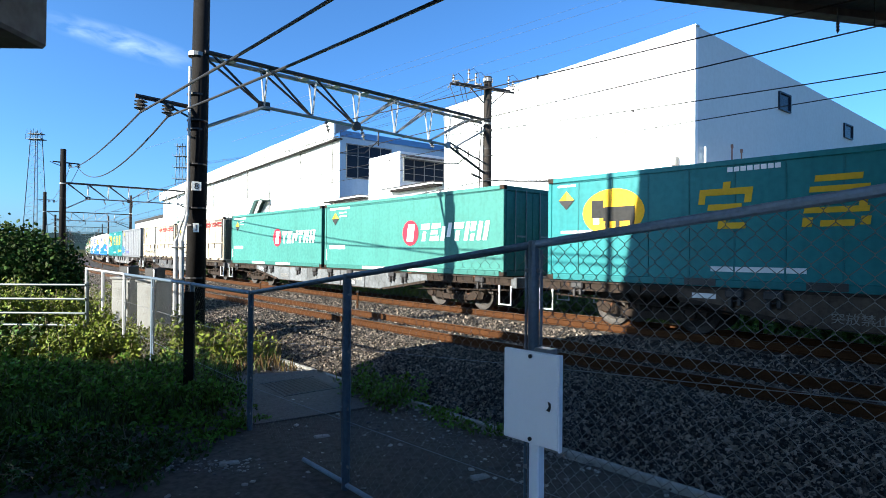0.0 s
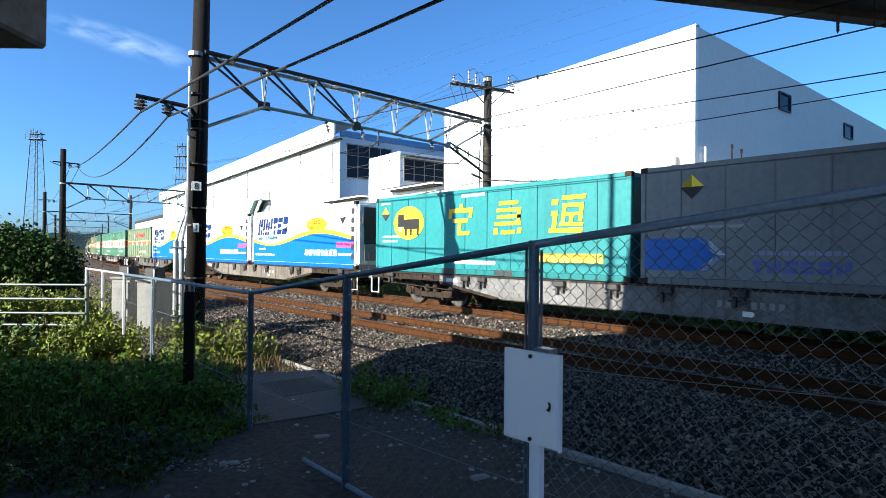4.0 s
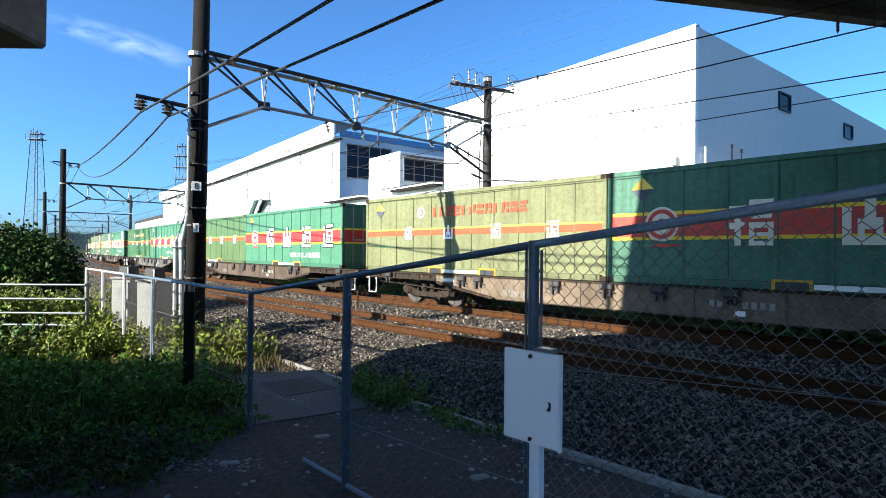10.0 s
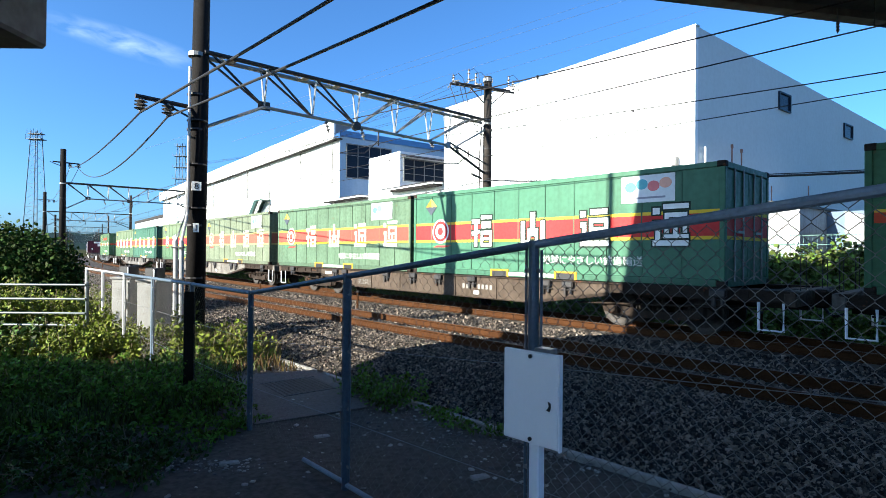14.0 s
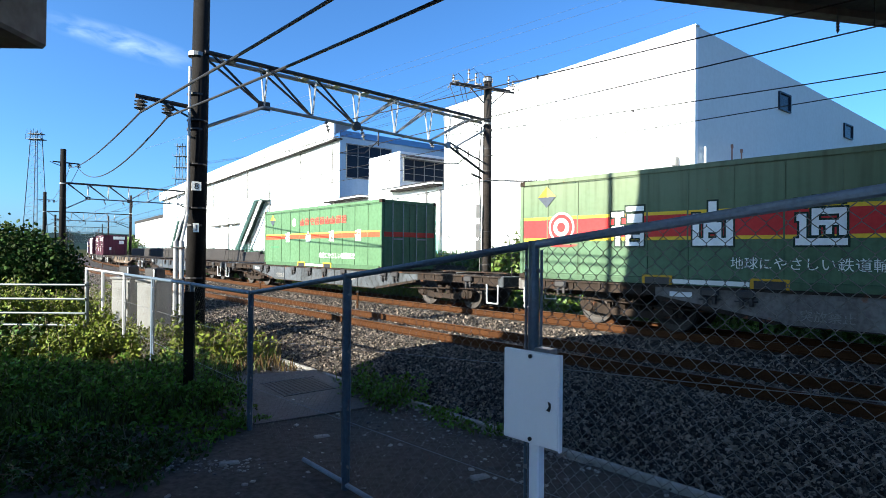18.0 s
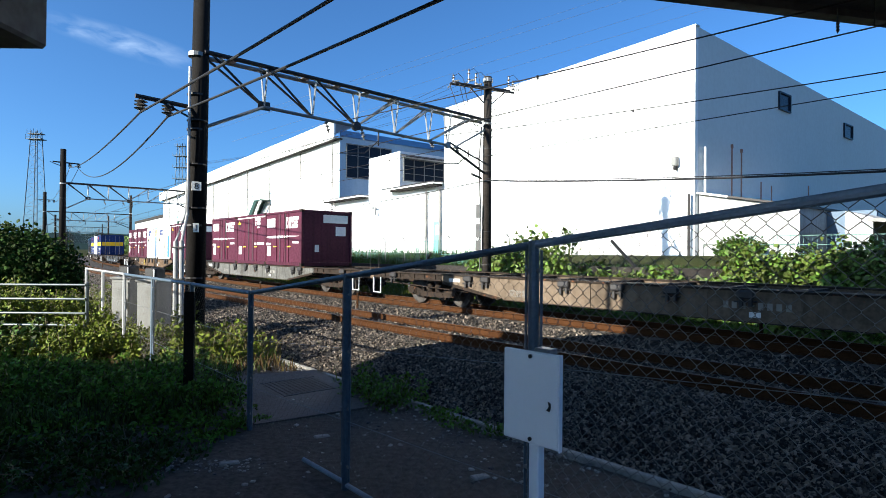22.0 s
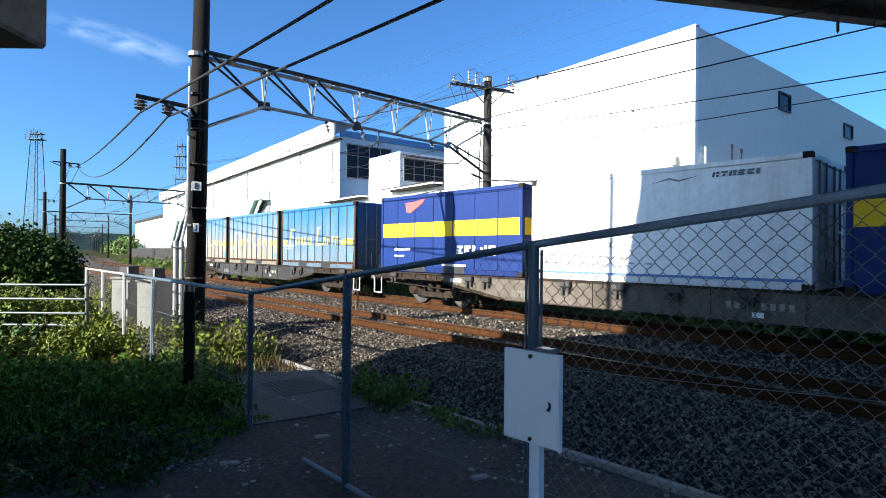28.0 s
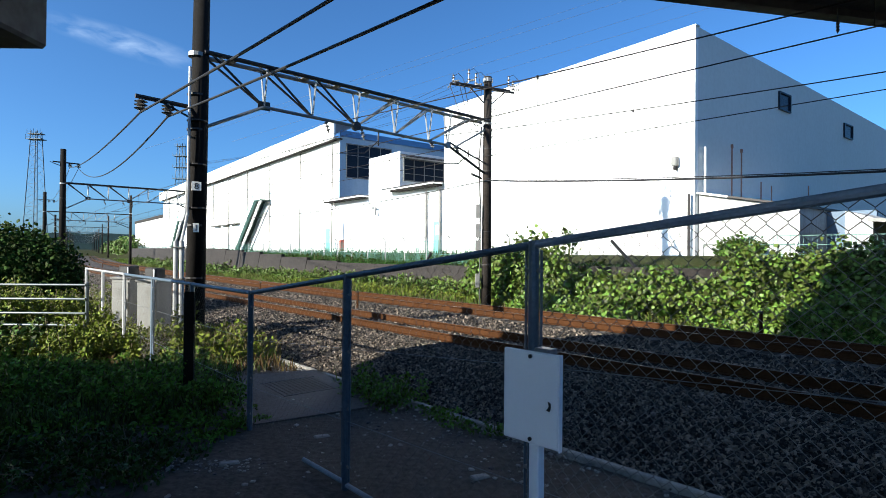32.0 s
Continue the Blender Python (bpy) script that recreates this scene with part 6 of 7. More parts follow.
def build_cabinet(x, y, rz, w, d, h, label):
    c = thing("signal_cabinet", label, "cabinet", "signal cabinets", at=pose(x, y, GZ, 0, 0, rz))
    part("plinth", M().box(-w / 2 - 0.04, w / 2 + 0.04, -d / 2 - 0.04, d / 2 + 0.04, -0.1, 0.12), M_CONCRETE, c)
    bd = part("body", M().bbox(-w / 2, w / 2, -d / 2, d / 2, 0.12, h, 0.015), M_GREYBOX, c)
    part("lid", M().bbox(-w / 2 - 0.03, w / 2 + 0.03, -d / 2 - 0.03, d / 2 + 0.03, h, h + 0.05, 0.012), M_GREYBOX, c)
    dr = part("door", M().bbox(-w / 2 + 0.03, w / 2 - 0.03, -d / 2 - 0.02, -d / 2, 0.18, h - 0.06, 0.008), M_GREYBOX, c)
    part("handle", M().bbox(w / 2 - 0.1, w / 2 - 0.06, -d / 2 - 0.05, -d / 2 - 0.02, h * 0.55, h * 0.7, 0.006), M_STEEL_DARK, dr)
    for i in range(4):
        part("louvre", M().box(-w / 4, w / 4, -d / 2 - 0.03, -d / 2 - 0.018, h - 0.3 + i * 0.04, h - 0.28 + i * 0.04), M_GREYBOX, dr)
    tb = part("top_box", M().bbox(-w * 0.3, w * 0.3, -d * 0.3, d * 0.3, h + 0.05, h + 0.28, 0.015), M_STEEL_DARK, c, "dark grey box with a pale rim on the lid")
    part("rim", M().box(-w * 0.2, w * 0.26, -d * 0.3 - 0.012, -d * 0.3 - 0.002, h + 0.08, h + 0.26), M_STEEL_DARK, tb)
    part("pale_strip", M().box(w * 0.19, w * 0.24, -d * 0.3 - 0.02, -d * 0.3 - 0.012, h + 0.09, h + 0.25), M_WHITEPAINT, tb)
    part("opening", M().box(-w * 0.12, w * 0.18, -d * 0.3 - 0.02, -d * 0.3 - 0.012, h + 0.1, h + 0.24), M_CABLE, tb)


build_cabinet(-5.98, 11.4, -8, 0.44, 0.5, 1.36, "grey painted steel signal cabinet beside the fence")
build_cabinet(-6.86, 12.0, -8, 0.44, 0.5, 1.38, "grey painted steel signal cabinet in the weeds")


def build_conduit():
    c = thing("cable_conduit", "pale steel cable conduits bent up the foot of the mast", "conduit")
    b = track(4.05, 8.25) + Vector((-0.12, 0, 0))
    for i, dx in enumerate((-0.06, 0.06)):
        o = Vector((dx, 0.02 * i, 0))
        part("pipe", M().tube([b + o + Vector((-0.1, -0.3, GZ - 0.1)), b + o + Vector((-0.05, -0.15, GZ + 0.1)), b + o + UP * 0.05, b + o + UP * 1.85], 0.052, 10), M_PALEPIPE, c)
        part("riser", M().tube([b + o + UP * 1.85, track(3.85, 8.14, 2.5) + o * 0.3, track(3.85, 8.12, 5.8 if i else 3.2) + o * 0.3], 0.032, 8), M_PALEPIPE, c)
    for z in (0.2, 1.0, 1.7):
        part("strap", M().box(-0.125, 0.125, -0.07, 0.07, z, z + 0.03, Matrix.Translation(b)), M_STEEL_DARK, c)
    for z in (2.6, 3.6, 4.6):
        part("strap", M().tube([track(3.75, 7.9, z), track(3.75, 7.9, z + 0.03)], 0.222, 12), M_STEEL_DARK, c)
    for z, w, text in ((3.1, 0.1, "8"), (2.16, 0.06, "1")):
        o = track(3.75, 7.9, z)
        face = math.degrees(math.atan2(o.y, o.x)) - 90
        at = pose(o.x, o.y, z, 0, 0, face)
        pl = part("number_plate", M().bbox(-w, w, -0.262, -0.25, -0.1, 0.1, 0.004, at), M_WHITEPAINT, c, "small white plate with a dark figure")
        cu = bpy.data.curves.new("figure", "FONT")
        cu.body, cu.size, cu.align_x, cu.extrude = text, 0.2, "CENTER", 0.001
        cu.materials.append(M_CABLE)
        fig = new("figure", cu)
        fig.parent, fig.matrix_basis = pl, at @ pose(0, -0.265, -0.07, 90, 0, 0)


build_conduit()


M_SLAB = mat("slab_concrete", (0.125, 0.1, 0.086), 0.9, var=0.5, scale=1.5, fine=25, bump=0.006)


M_GRATE = mat("worn_grating_steel", (0.085, 0.07, 0.06), 0.8, var=0.3, scale=5, fine=40)


def build_slab():
    s = tagged(part("concrete_slab", M().add([(-2.13, 6.3, -0.6), (-0.95, 7.05, -0.6), (-2.05, 9.25, -0.6), (-4.6, 8.15, -0.6), (-2.13, 6.3, -0.335), (-0.95, 7.05, -0.335), (-2.05, 9.25, -0.335), (-4.6, 8.15, -0.335)],
                                            [(3, 2, 1, 0), (4, 5, 6, 7), (0, 1, 5, 4), (1, 2, 6, 5), (2, 3, 7, 6), (3, 0, 4, 7)]), M_SLAB), "worn concrete slab set in the ground", "slab", kind="structure")
    g = thing("drain_grate", "dark steel drain grating let into the slab", "grate", at=pose(-2.1, 8.12, -0.333, 0, 0, -52))
    part("sump", M().box(-0.42, 0.42, -0.42, 0.4, -0.014, -0.002), M_GROUND, g, "dark opening below the bars")
    for i in range(12):
        part("bar", M().box(-0.42, 0.42, -0.41 + i * 0.068, -0.37 + i * 0.068, -0.01, 0.004), M_GRATE, g)
    for x in (-0.46, 0.42):
        part("frame_bar", M().box(x, x + 0.04, -0.42, 0.42, -0.01, 0.006), M_STEEL_DARK, g)


build_slab()


def build_stakes():
    for s, off, h in ((-15.0, 2.0, 0.5), (-6.2, 2.0, 0.5), (1.5, 2.0, 0.55), (12.3, -2.3, 0.5), (-26.0, 2.0, 0.5), (-38.0, 2.0, 0.5), (-50.0, 2.0, 0.5)):
        p = track(s, off, -0.25)
        st = thing("marker_stake", "rusty steel marker stake in the ballast", "stake", "marker stakes")
        part("stake", M().bbox(-0.03, 0.03, -0.03, 0.03, 0, h, 0.006, Matrix.Translation(p)), M_RAIL, st)
        part("cap", M().bbox(-0.04, 0.04, -0.04, 0.04, h, h + 0.06, 0.006, Matrix.Translation(p)), M_STEEL_DARK, st)


build_stakes()


# ---- right-hand mast: cross-arms, insulators, power lines ----
def build_crossarms():
    base = track(3.2, -2.4)
    dv = Vector((-0.91, -0.41, 0))
    al = Vector((-dv.y, dv.x, 0))
    x = thing("pole_crossarms", "wooden cross-arms with white insulators on the mast top", "cross-arm")
    ends = []
    for z, a, b, o in ((7.66, -1.2, 1.45, -0.14), (7.6, -0.85, 1.4, 0.16)):
        part("arm", M().bbox(-0.035, 0.035, -0.04, 0.04, 0, 1, 0.01, Matrix.Translation(base + dv * a + al * o + UP * z) @ dv.to_track_quat("Z", "Y").to_matrix().to_4x4() @ Matrix.Diagonal((1, 1, b - a, 1))), M_STEEL_DARK, x)
    for f, o, hgt in ((1.32, -0.14, 0.24), (0.86, 0.16, 0.4), (0.42, -0.14, 0.42), (-0.78, 0.16, 0.4), (-1.15, -0.14, 0.36)):
        p = base + dv * f + al * o + UP * 7.7
        pin = part("insulator", insulator(M(), p, p + UP * hgt, 0.07, 2), M_CERAMIC, x)
        part("cap", M().tube([p + UP * hgt, p + UP * (hgt + 0.05)], 0.035, 8), M_STEEL_DARK, pin)
        part("tie_wire", M().tube([p + UP * hgt, p + UP * (hgt + 0.12) - dv * 0.2, p + UP * (hgt - 0.02) - dv * 0.38, p - dv * 0.46], 0.01, 4), M_CABLE, x)
        ends.append(p + UP * 0.05)
    for f in (-0.25, 0.25):
        part("arm_brace", M().tube([base + dv * f * 3 + UP * 7.6, base + dv * f * 0.7 + UP * 7.1], 0.022, 5), M_STEEL_DARK, x)
    part("pole_band", M().tube([base + UP * 7.85, base + UP * 7.98], 0.185, 12), M_STEEL, x)
    for z in (5.2, 5.9, 6.4, 6.9, 7.3):
        part("climbing_step", M().tube([base - dv * 0.16 + UP * z, base - dv * 0.36 + UP * z], 0.012, 5), M_STEEL_DARK, x)
    for i, p in enumerate(ends):
        for f in ((-1, 1) if i < 3 else (1,)):
            q = p + al * f * 0.55 - UP * 0.12
            part("strain_insulator", insulator(M(), p, q, 0.04), M_CERAMIC, x)
    rnd = random.Random(4)
    for i in range(6):
        p = ends[i % len(ends)] + al * rnd.uniform(-0.5, 0.5) - UP * 0.1
        q = base + dv * rnd.uniform(0.1, 0.3) + UP * rnd.uniform(5.6, 6.4)
        part("jumper_wire", M().tube([p, p.lerp(q, 0.3) - UP * 0.5, p.lerp(q, 0.7) - UP * 0.45, q], 0.012, 4), M_CABLE, x)
    part("cable_riser", M().tube([base + dv * 0.26 + al * 0.05 + UP * 6.2, base + dv * 0.34 + UP * 5.0, base + dv * 0.27 + UP * 3.4, base + dv * 0.27 + UP * -0.2], 0.03, 6), M_CABLE, x)
    for z in (0.4, 1.6, 2.2, 2.9):
        part("cable_box", M().bbox(-0.08, 0.08, -0.06, 0.06, 0, 0.5, 0.01, Matrix.Translation(base + dv * 0.36 + UP * z)), M_GREYBOX, x)
    for i, p in enumerate(ends[:5]):
        pw = thing("power_line", "thin overhead power line", "wire", "power lines")
        off = -2.4 + (-1.5, -0.7, 0.9, 1.4, 1.9)[i]
        part("span", span(M(), p, track(-29, off, 8.4), 0.5, 0.006, 12, 4), M_CABLE, pw)
    tc = thing("telephone_cable", "thick twisted telephone cable along the line", "cable")
    part("span", span(M(), track(3.3, -2.2, 4.25), track(36, -2.3, 3.9), 0.75, 0.03, 20, 6), M_CABLE, tc)
    part("messenger", span(M(), track(3.3, -2.2, 4.32), track(36, -2.3, 3.98), 0.78, 0.012, 20, 4), M_CABLE, tc)
    part("span", span(M(), track(3.3, -2.2, 4.25), track(-29, -2.4, 4.3), 0.5, 0.02, 16, 5), M_CABLE, tc)
    part("bracket", M().tube([track(3.3, -2.0, 4.3), track(3.5, -1.7, 4.3), track(3.6, -1.2, 4.35)], 0.04, 6), M_STEEL_DARK, tc)
    for nm, p, q in (("guy_wire", track(3.2, -2.5, 7.0), track(7.3, -5.6, 1.2)), ("guy_wire", track(3.2, -2.5, 5.5), track(-4.0, -5.4, 0.9))):
        g = thing(nm, "steel guy wire with a dark guard tube", "guy wire", "guy wires")
        part("wire", M().tube([p, q], 0.008, 4), M_STEEL, g)
        part("guard_tube", M().tube([q, q.lerp(p, 0.16)], 0.06, 8), M_CABLE, g)


build_crossarms()


# ---- retaining wall, works fence and bank beyond the line ----
def build_wall():
    w = thing("retaining_wall", "dark weathered concrete retaining wall below the works fence", "retaining wall", kind="structure")
    for i in range(-24, 9):
        s = i * 4.0
        zt = lerp_profile([(-60, 1.9), (-35, 1.85), (-25, 1.55), (-12, 1.0), (-5, 1.0), (6, 1.2)], s + 2)
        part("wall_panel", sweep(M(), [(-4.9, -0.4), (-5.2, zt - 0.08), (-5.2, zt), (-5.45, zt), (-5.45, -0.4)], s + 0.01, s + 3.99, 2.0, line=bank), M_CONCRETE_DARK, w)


build_wall()


def build_works_fence():
    f = thing("works_fence", "pale green mesh fence on grey posts along the factory yard", "fence", at=FAC)
    b, z0, z1 = -7.0, 0.85, 2.35
    for i in range(50):
        a = 16.5 - i * 2.0
        part("post", M().tube([(a, b, z0), (a, b, z1 - 0.1), (a - 0.02, b - 0.05, z1), (a - 0.02, b - 0.16, z1 + 0.1)], 0.03, 6), M_STEEL, f)
    m = M()
    n = int(98 / 0.1)
    for i in range(n):
        a = 16.5 - i * 0.1
        m.box(a - 0.01, a + 0.01, b - 0.004, b + 0.004, z0, z1 - 0.1)
    tagged(part("wire_mesh", m, M_GREENMESH, f), kind="stuff")
    for z in (z0 + 0.1, z0 + 0.4, z0 + 0.7, z0 + 1.0, z1 - 0.15):
        part("line_wire", M().box(-81.5, 16.5, b - 0.006, b + 0.006, z, z + 0.012), M_GREENMESH, f)
    for z in (z1 - 0.02, z1 + 0.08):
        part("barbed_wire", M().box(-81.5, 16.5, b - 0.1, b - 0.094, z, z + 0.006), M_STEEL, f)
    g = thing("yard_fence", "pale green steel bar fence in front of the annex", "fence", at=FAC)
    for i in range(54):
        a = 22.2 + i * 0.13
        part("bar", M().box(a, a + 0.009, -3.0, -2.99, ZB - 0.1, ZB + 0.72), M_GREENMESH, g)
    for z in (ZB + 0.08, ZB + 0.4, ZB + 0.7):
        part("rail", M().box(22.2, 29.2, -3.008, -2.972, z, z + 0.02), M_GREENMESH, g)


build_works_fence()


# ---- plants ----
def leaf_mesh(name, pts, size, rng, up_bias=0.4, long=1.3):
    """Folded, drooping leaves at pts (n, 3)."""
    n = len(pts)
    nor = rng.normal(size=(n, 3)) + np.array([-0.3, -0.3, up_bias])
    nor /= np.linalg.norm(nor, axis=1)[:, None]
    d = rng.normal(size=(n, 3))
    d -= (d * nor).sum(1)[:, None] * nor
    d /= np.linalg.norm(d, axis=1)[:, None]
    e = np.cross(nor, d)
    sz = size * rng.uniform(0.6, 1.3, n)[:, None]
    droop = nor * sz * rng.uniform(0.05, 0.3, n)[:, None]
    base, tip = pts - d * sz * 0.45 * long, pts + d * sz * 0.55 * long - droop
    la, lb = pts + e * sz * 0.5 - d * sz * 0.2 * long - droop * 0.7, pts + e * sz * 0.36 + d * sz * 0.18 * long - droop * 0.6
    ra, rb = la - 2 * e * sz * 0.5, lb - 2 * e * sz * 0.36
    v = np.stack([base, la, lb, tip, rb, ra], 1).reshape(-1, 3)
    me = bpy.data.meshes.new(name)
    me.from_pydata(v.tolist(), [], [f for i in range(n) for f in ((6 * i, 6 * i + 1, 6 * i + 2, 6 * i + 3), (6 * i, 6 * i + 3, 6 * i + 4, 6 * i + 5))])
    me.update()
    return me


def blade_mesh(name, pts, height, rng, lean=0.35, width=0.012):
    """Grass blades: a bent narrow strip each."""
    n = len(pts)
    a = rng.uniform(0, 2 * math.pi, n)
    side = np.stack([np.cos(a), np.sin(a), np.zeros(n)], 1)
    bend = np.stack([-np.sin(a), np.cos(a), np.zeros(n)], 1) * (rng.normal(size=n) * lean)[:, None]
    h = (height * rng.uniform(0.45, 1.25, n))[:, None]
    w = width * rng.uniform(0.7, 1.4, n)[:, None]
    z = np.array([0, 0, 1.0])
    mid = pts + z * h * 0.6 + bend * h * 0.35
    tip = pts + z * h + bend * h
    v = np.stack([pts - side * w, pts + side * w, mid + side * w * 0.7, mid - side * w * 0.7, tip], 1).reshape(-1, 3)
    f = []
    for i in range(n):
        f += [(5 * i, 5 * i + 1, 5 * i + 2, 5 * i + 3), (5 * i + 3, 5 * i + 2, 5 * i + 4)]
    me = bpy.data.meshes.new(name)
    me.from_pydata(v.tolist(), [], f)
    me.update()
    return me


def stuff(name, me, material, label, category):
    me.materials.append(material)
    return tagged(new(name, me), label, category, kind="stuff")


def on_ground(xy):
    return np.array([(x, y, ground_z(x, y)) for x, y in xy])


def band(rng, n, s0, s1, o0, o1):
    s, o = rng.uniform(s0, s1, n), o0 + (o1 - o0) * rng.random(n)
    return np.array([tuple(bank(a, b))[:2] for a, b in zip(s, o)])


def build_grass():
    rng = np.random.default_rng(3)
    stuff("grass", blade_mesh("grass", on_ground(band(rng, 16000, -45, 12, -2.75, -4.95)), 0.22, rng, 0.5, 0.012), M_GRASS, "sunlit green grass along the far track", "grass")
    stuff("grass", blade_mesh("grass", on_ground(band(rng, 7000, -150, -45, -2.8, -4.9)), 0.3, rng, 0.5, 0.03), M_GRASS, "sunlit grass along the track in the distance", "grass")
    stuff("dry_grass", blade_mesh("dry_grass", on_ground(band(rng, 6000, -60, 14, -2.6, -4.0)), 0.2, rng, 0.6, 0.01), M_GRASS_DRY, "pale dry grass beside the far rail", "grass")
    stuff("grass", blade_mesh("grass", on_ground(band(rng, 5000, 3, 12, -5.5, -7.0)), 0.1, rng, 0.5, 0.012), M_BANKGRASS, "short grass along the top of the wall", "grass")
    stuff("grass", blade_mesh("grass", on_ground(np.concatenate([band(rng, 16000, -100, 3, -5.45, -9.0), band(rng, 22000, -45, 3, -5.45, -7.2)])), 0.34, rng, 0.5, 0.014), M_BANKGRASS, "green grass on the bank above the wall", "grass")
    # shaded foreground grass
    xy = np.stack([rng.uniform(-8.5, -2.0, 9500), rng.uniform(4.4, 8.6, 9500)], 1)
    dens = np.array([noise.noise((x * 0.8, y * 0.8, 7)) for x, y in xy])
    edge = -2.35 - 0.28 * (xy[:, 1] - 5.5)
    keep = (xy[:, 0] < edge + 0.5 * dens) & (dens > -0.35)
    xy = xy[keep]
    stuff("grass", blade_mesh("grass", on_ground(xy[(xy[:, 1] < 6.0) & (xy[:, 1] > 5.2)]), 0.06, rng, 1.6, 0.005), M_GRASS_SHADE, "short flattened grass at the edge of the bare earth", "grass")
    xy = xy[xy[:, 1] >= 6.0]
    stuff("grass", blade_mesh("grass", on_ground(xy), 0.24, rng, 0.6, 0.009), M_GRASS_SHADE, "rough green grass in the shade of the bridge", "grass")
    xy = np.stack([rng.uniform(-4.8, 0.6, 2500), rng.uniform(5.5, 10.5, 2500)], 1)
    dens = np.array([noise.noise((x * 1.1, y * 1.1, 9)) for x, y in xy])
    off = np.array([offset_of(x, y) for x, y in xy])
    xy = xy[(dens > 0.3) & (off > 7.65) & (off < 8.4)]
    stuff("weeds", blade_mesh("weeds", on_ground(xy), 0.18, rng, 0.7, 0.01), M_GRASS_SHADE, "weedy tufts on the bare ground by the kerb", "weeds")
    # sunlit tufts between the mast, the fence and the slab
    xy = np.stack([rng.uniform(-6.4, -2.3, 9000), rng.uniform(8.6, 11.8, 9000)], 1)
    dens = np.array([noise.noise((x * 0.9, y * 0.9, 12)) for x, y in xy])
    off = np.array([offset_of(x, y) for x, y in xy])
    ok = (off > 7.66) & (xy[:, 1] > 8.75 + 0.22 * (xy[:, 0] + 4.6))
    stuff("grass", blade_mesh("grass", on_ground(xy[ok & (dens > -0.1)]), 0.2, rng, 0.7, 0.01), M_GRASS, "sunlit tufts of grass beside the slab", "grass")
    stuff("dry_weeds", blade_mesh("dry_weeds", on_ground(xy[ok & (dens < -0.02)][:800]), 0.16, rng, 0.8, 0.012), M_GRASS_RUST, "rust-brown dead weeds beside the slab", "weeds")
    # weeds at the foot of the mast and along the kerb
    xy = np.concatenate([np.stack([rng.normal(-4.7, 0.5, 900), rng.normal(11.3, 0.4, 900)], 1), np.stack([rng.normal(-3.9, 0.35, 300), rng.normal(10.6, 0.3, 300)], 1), band(rng, 500, -30, 2, 7.5, 8.2)])
    stuff("dry_weeds", blade_mesh("dry_weeds", on_ground(xy), 0.42, rng, 0.6, 0.012), M_GRASS_DRY, "sunlit yellowing weeds at the foot of the mast", "weeds")


build_grass()


def weed_bed(name, n, x0, x1, y0, y1, h, per, size, material, label, seed, cond=None):
    """Upright leafy weeds: stems with leaves all the way up."""
    rng = np.random.default_rng(seed)
    pts, stems = [], M()
    for _ in range(n):
        x, y = rng.uniform(x0, x1), rng.uniform(y0, y1)
        if cond and not cond(x, y):
            continue
        hh = h * rng.uniform(0.4, 1.2) * (1 + 0.7 * noise.noise((x * 0.7, y * 0.7, seed)))
        gz = ground_z(x, y)
        lx, ly = rng.normal(0, 0.12, 2)
        stems.tube([(x, y, gz), (x + lx, y + ly, gz + hh)], 0.006, 3, cap=False)
        u = rng.uniform(0.1, 1.0, per)
        r = rng.uniform(0.03, 0.16, per) * (1.15 - u * 0.6)
        a = rng.uniform(0, 6.3, per)
        pts.append(np.stack([x + lx * u + r * np.cos(a), y + ly * u + r * np.sin(a), gz + hh * u], 1))
    t = tagged(new(name), label, "weeds", kind="stuff")
    ob = new("leaves", leaf_mesh(name, np.concatenate(pts), size, rng, 0.5, 1.8))
    ob.data.materials.append(material)
    ob.parent = t
    part("undergrowth", stems, M_STEM, t)
    ob["kind"] = "stuff"


weed_bed("leafy_weeds", 280, -12.5, -7.4, 9.4, 12.6, 0.45, 30, 0.06, M_LEAF_DARK, "dark leafy weeds round the guard rail", 16)
weed_bed("tall_weeds", 300, -8.7, -5.3, 9.4, 12.0, 0.6, 60, 0.042, M_LEAF_YELLOW, "sunlit yellow-green tall weeds by the guard rail", 11, lambda x, y: y > 9.4 + 0.25 * (x + 5) and x > -7.7 + 0.5 * noise.noise((y, 3.0, 1.0)) and noise.noise((x * 0.9, y * 0.9, 5)) > -0.15)
weed_bed("tall_weeds", 380, -14.0, -7.4, 11.9, 14.2, 1.0, 50, 0.055, M_LEAF_YELLOW, "tall sunlit weeds behind the guard rail", 12, lambda x, y: noise.noise((x * 0.6, y * 0.6, 2)) > -0.2)
weed_bed("tall_weeds", 300, -11.4, -7.7, 12.0, 13.6, 0.95, 46, 0.055, M_LEAF_YELLOW, "yellow-green weeds close behind the guard rail", 18)
weed_bed("leafy_weeds", 260, -6.0, -1.9, 4.4, 5.7, 0.12, 22, 0.03, M_LEAF_DARK, "low dark weeds over the shaded earth", 19, lambda x, y: x < -2.25 - 0.1 * (y - 4) + 0.5 * noise.noise((x, y, 8)))
weed_bed("leafy_weeds", 420, -7.2, -1.9, 6.5, 8.9, 0.36, 60, 0.036, M_WEED_LEAF, "leafy weeds in the shade by the slab", 13, lambda x, y: x < -2.1 - 0.4 * (y - 6) - 0.35 * max(0, y - 7.0))
weed_bed("leafy_weeds", 210, -6.5, -1.9, 5.3, 6.6, 0.17, 34, 0.032, M_WEED_LEAF, "low leafy weeds at the edge of the bare earth", 17, lambda x, y: x < -2.2 - 0.3 * (y - 6) and noise.noise((x, y, 4)) > -0.1 - 0.5 * (y - 5.8))
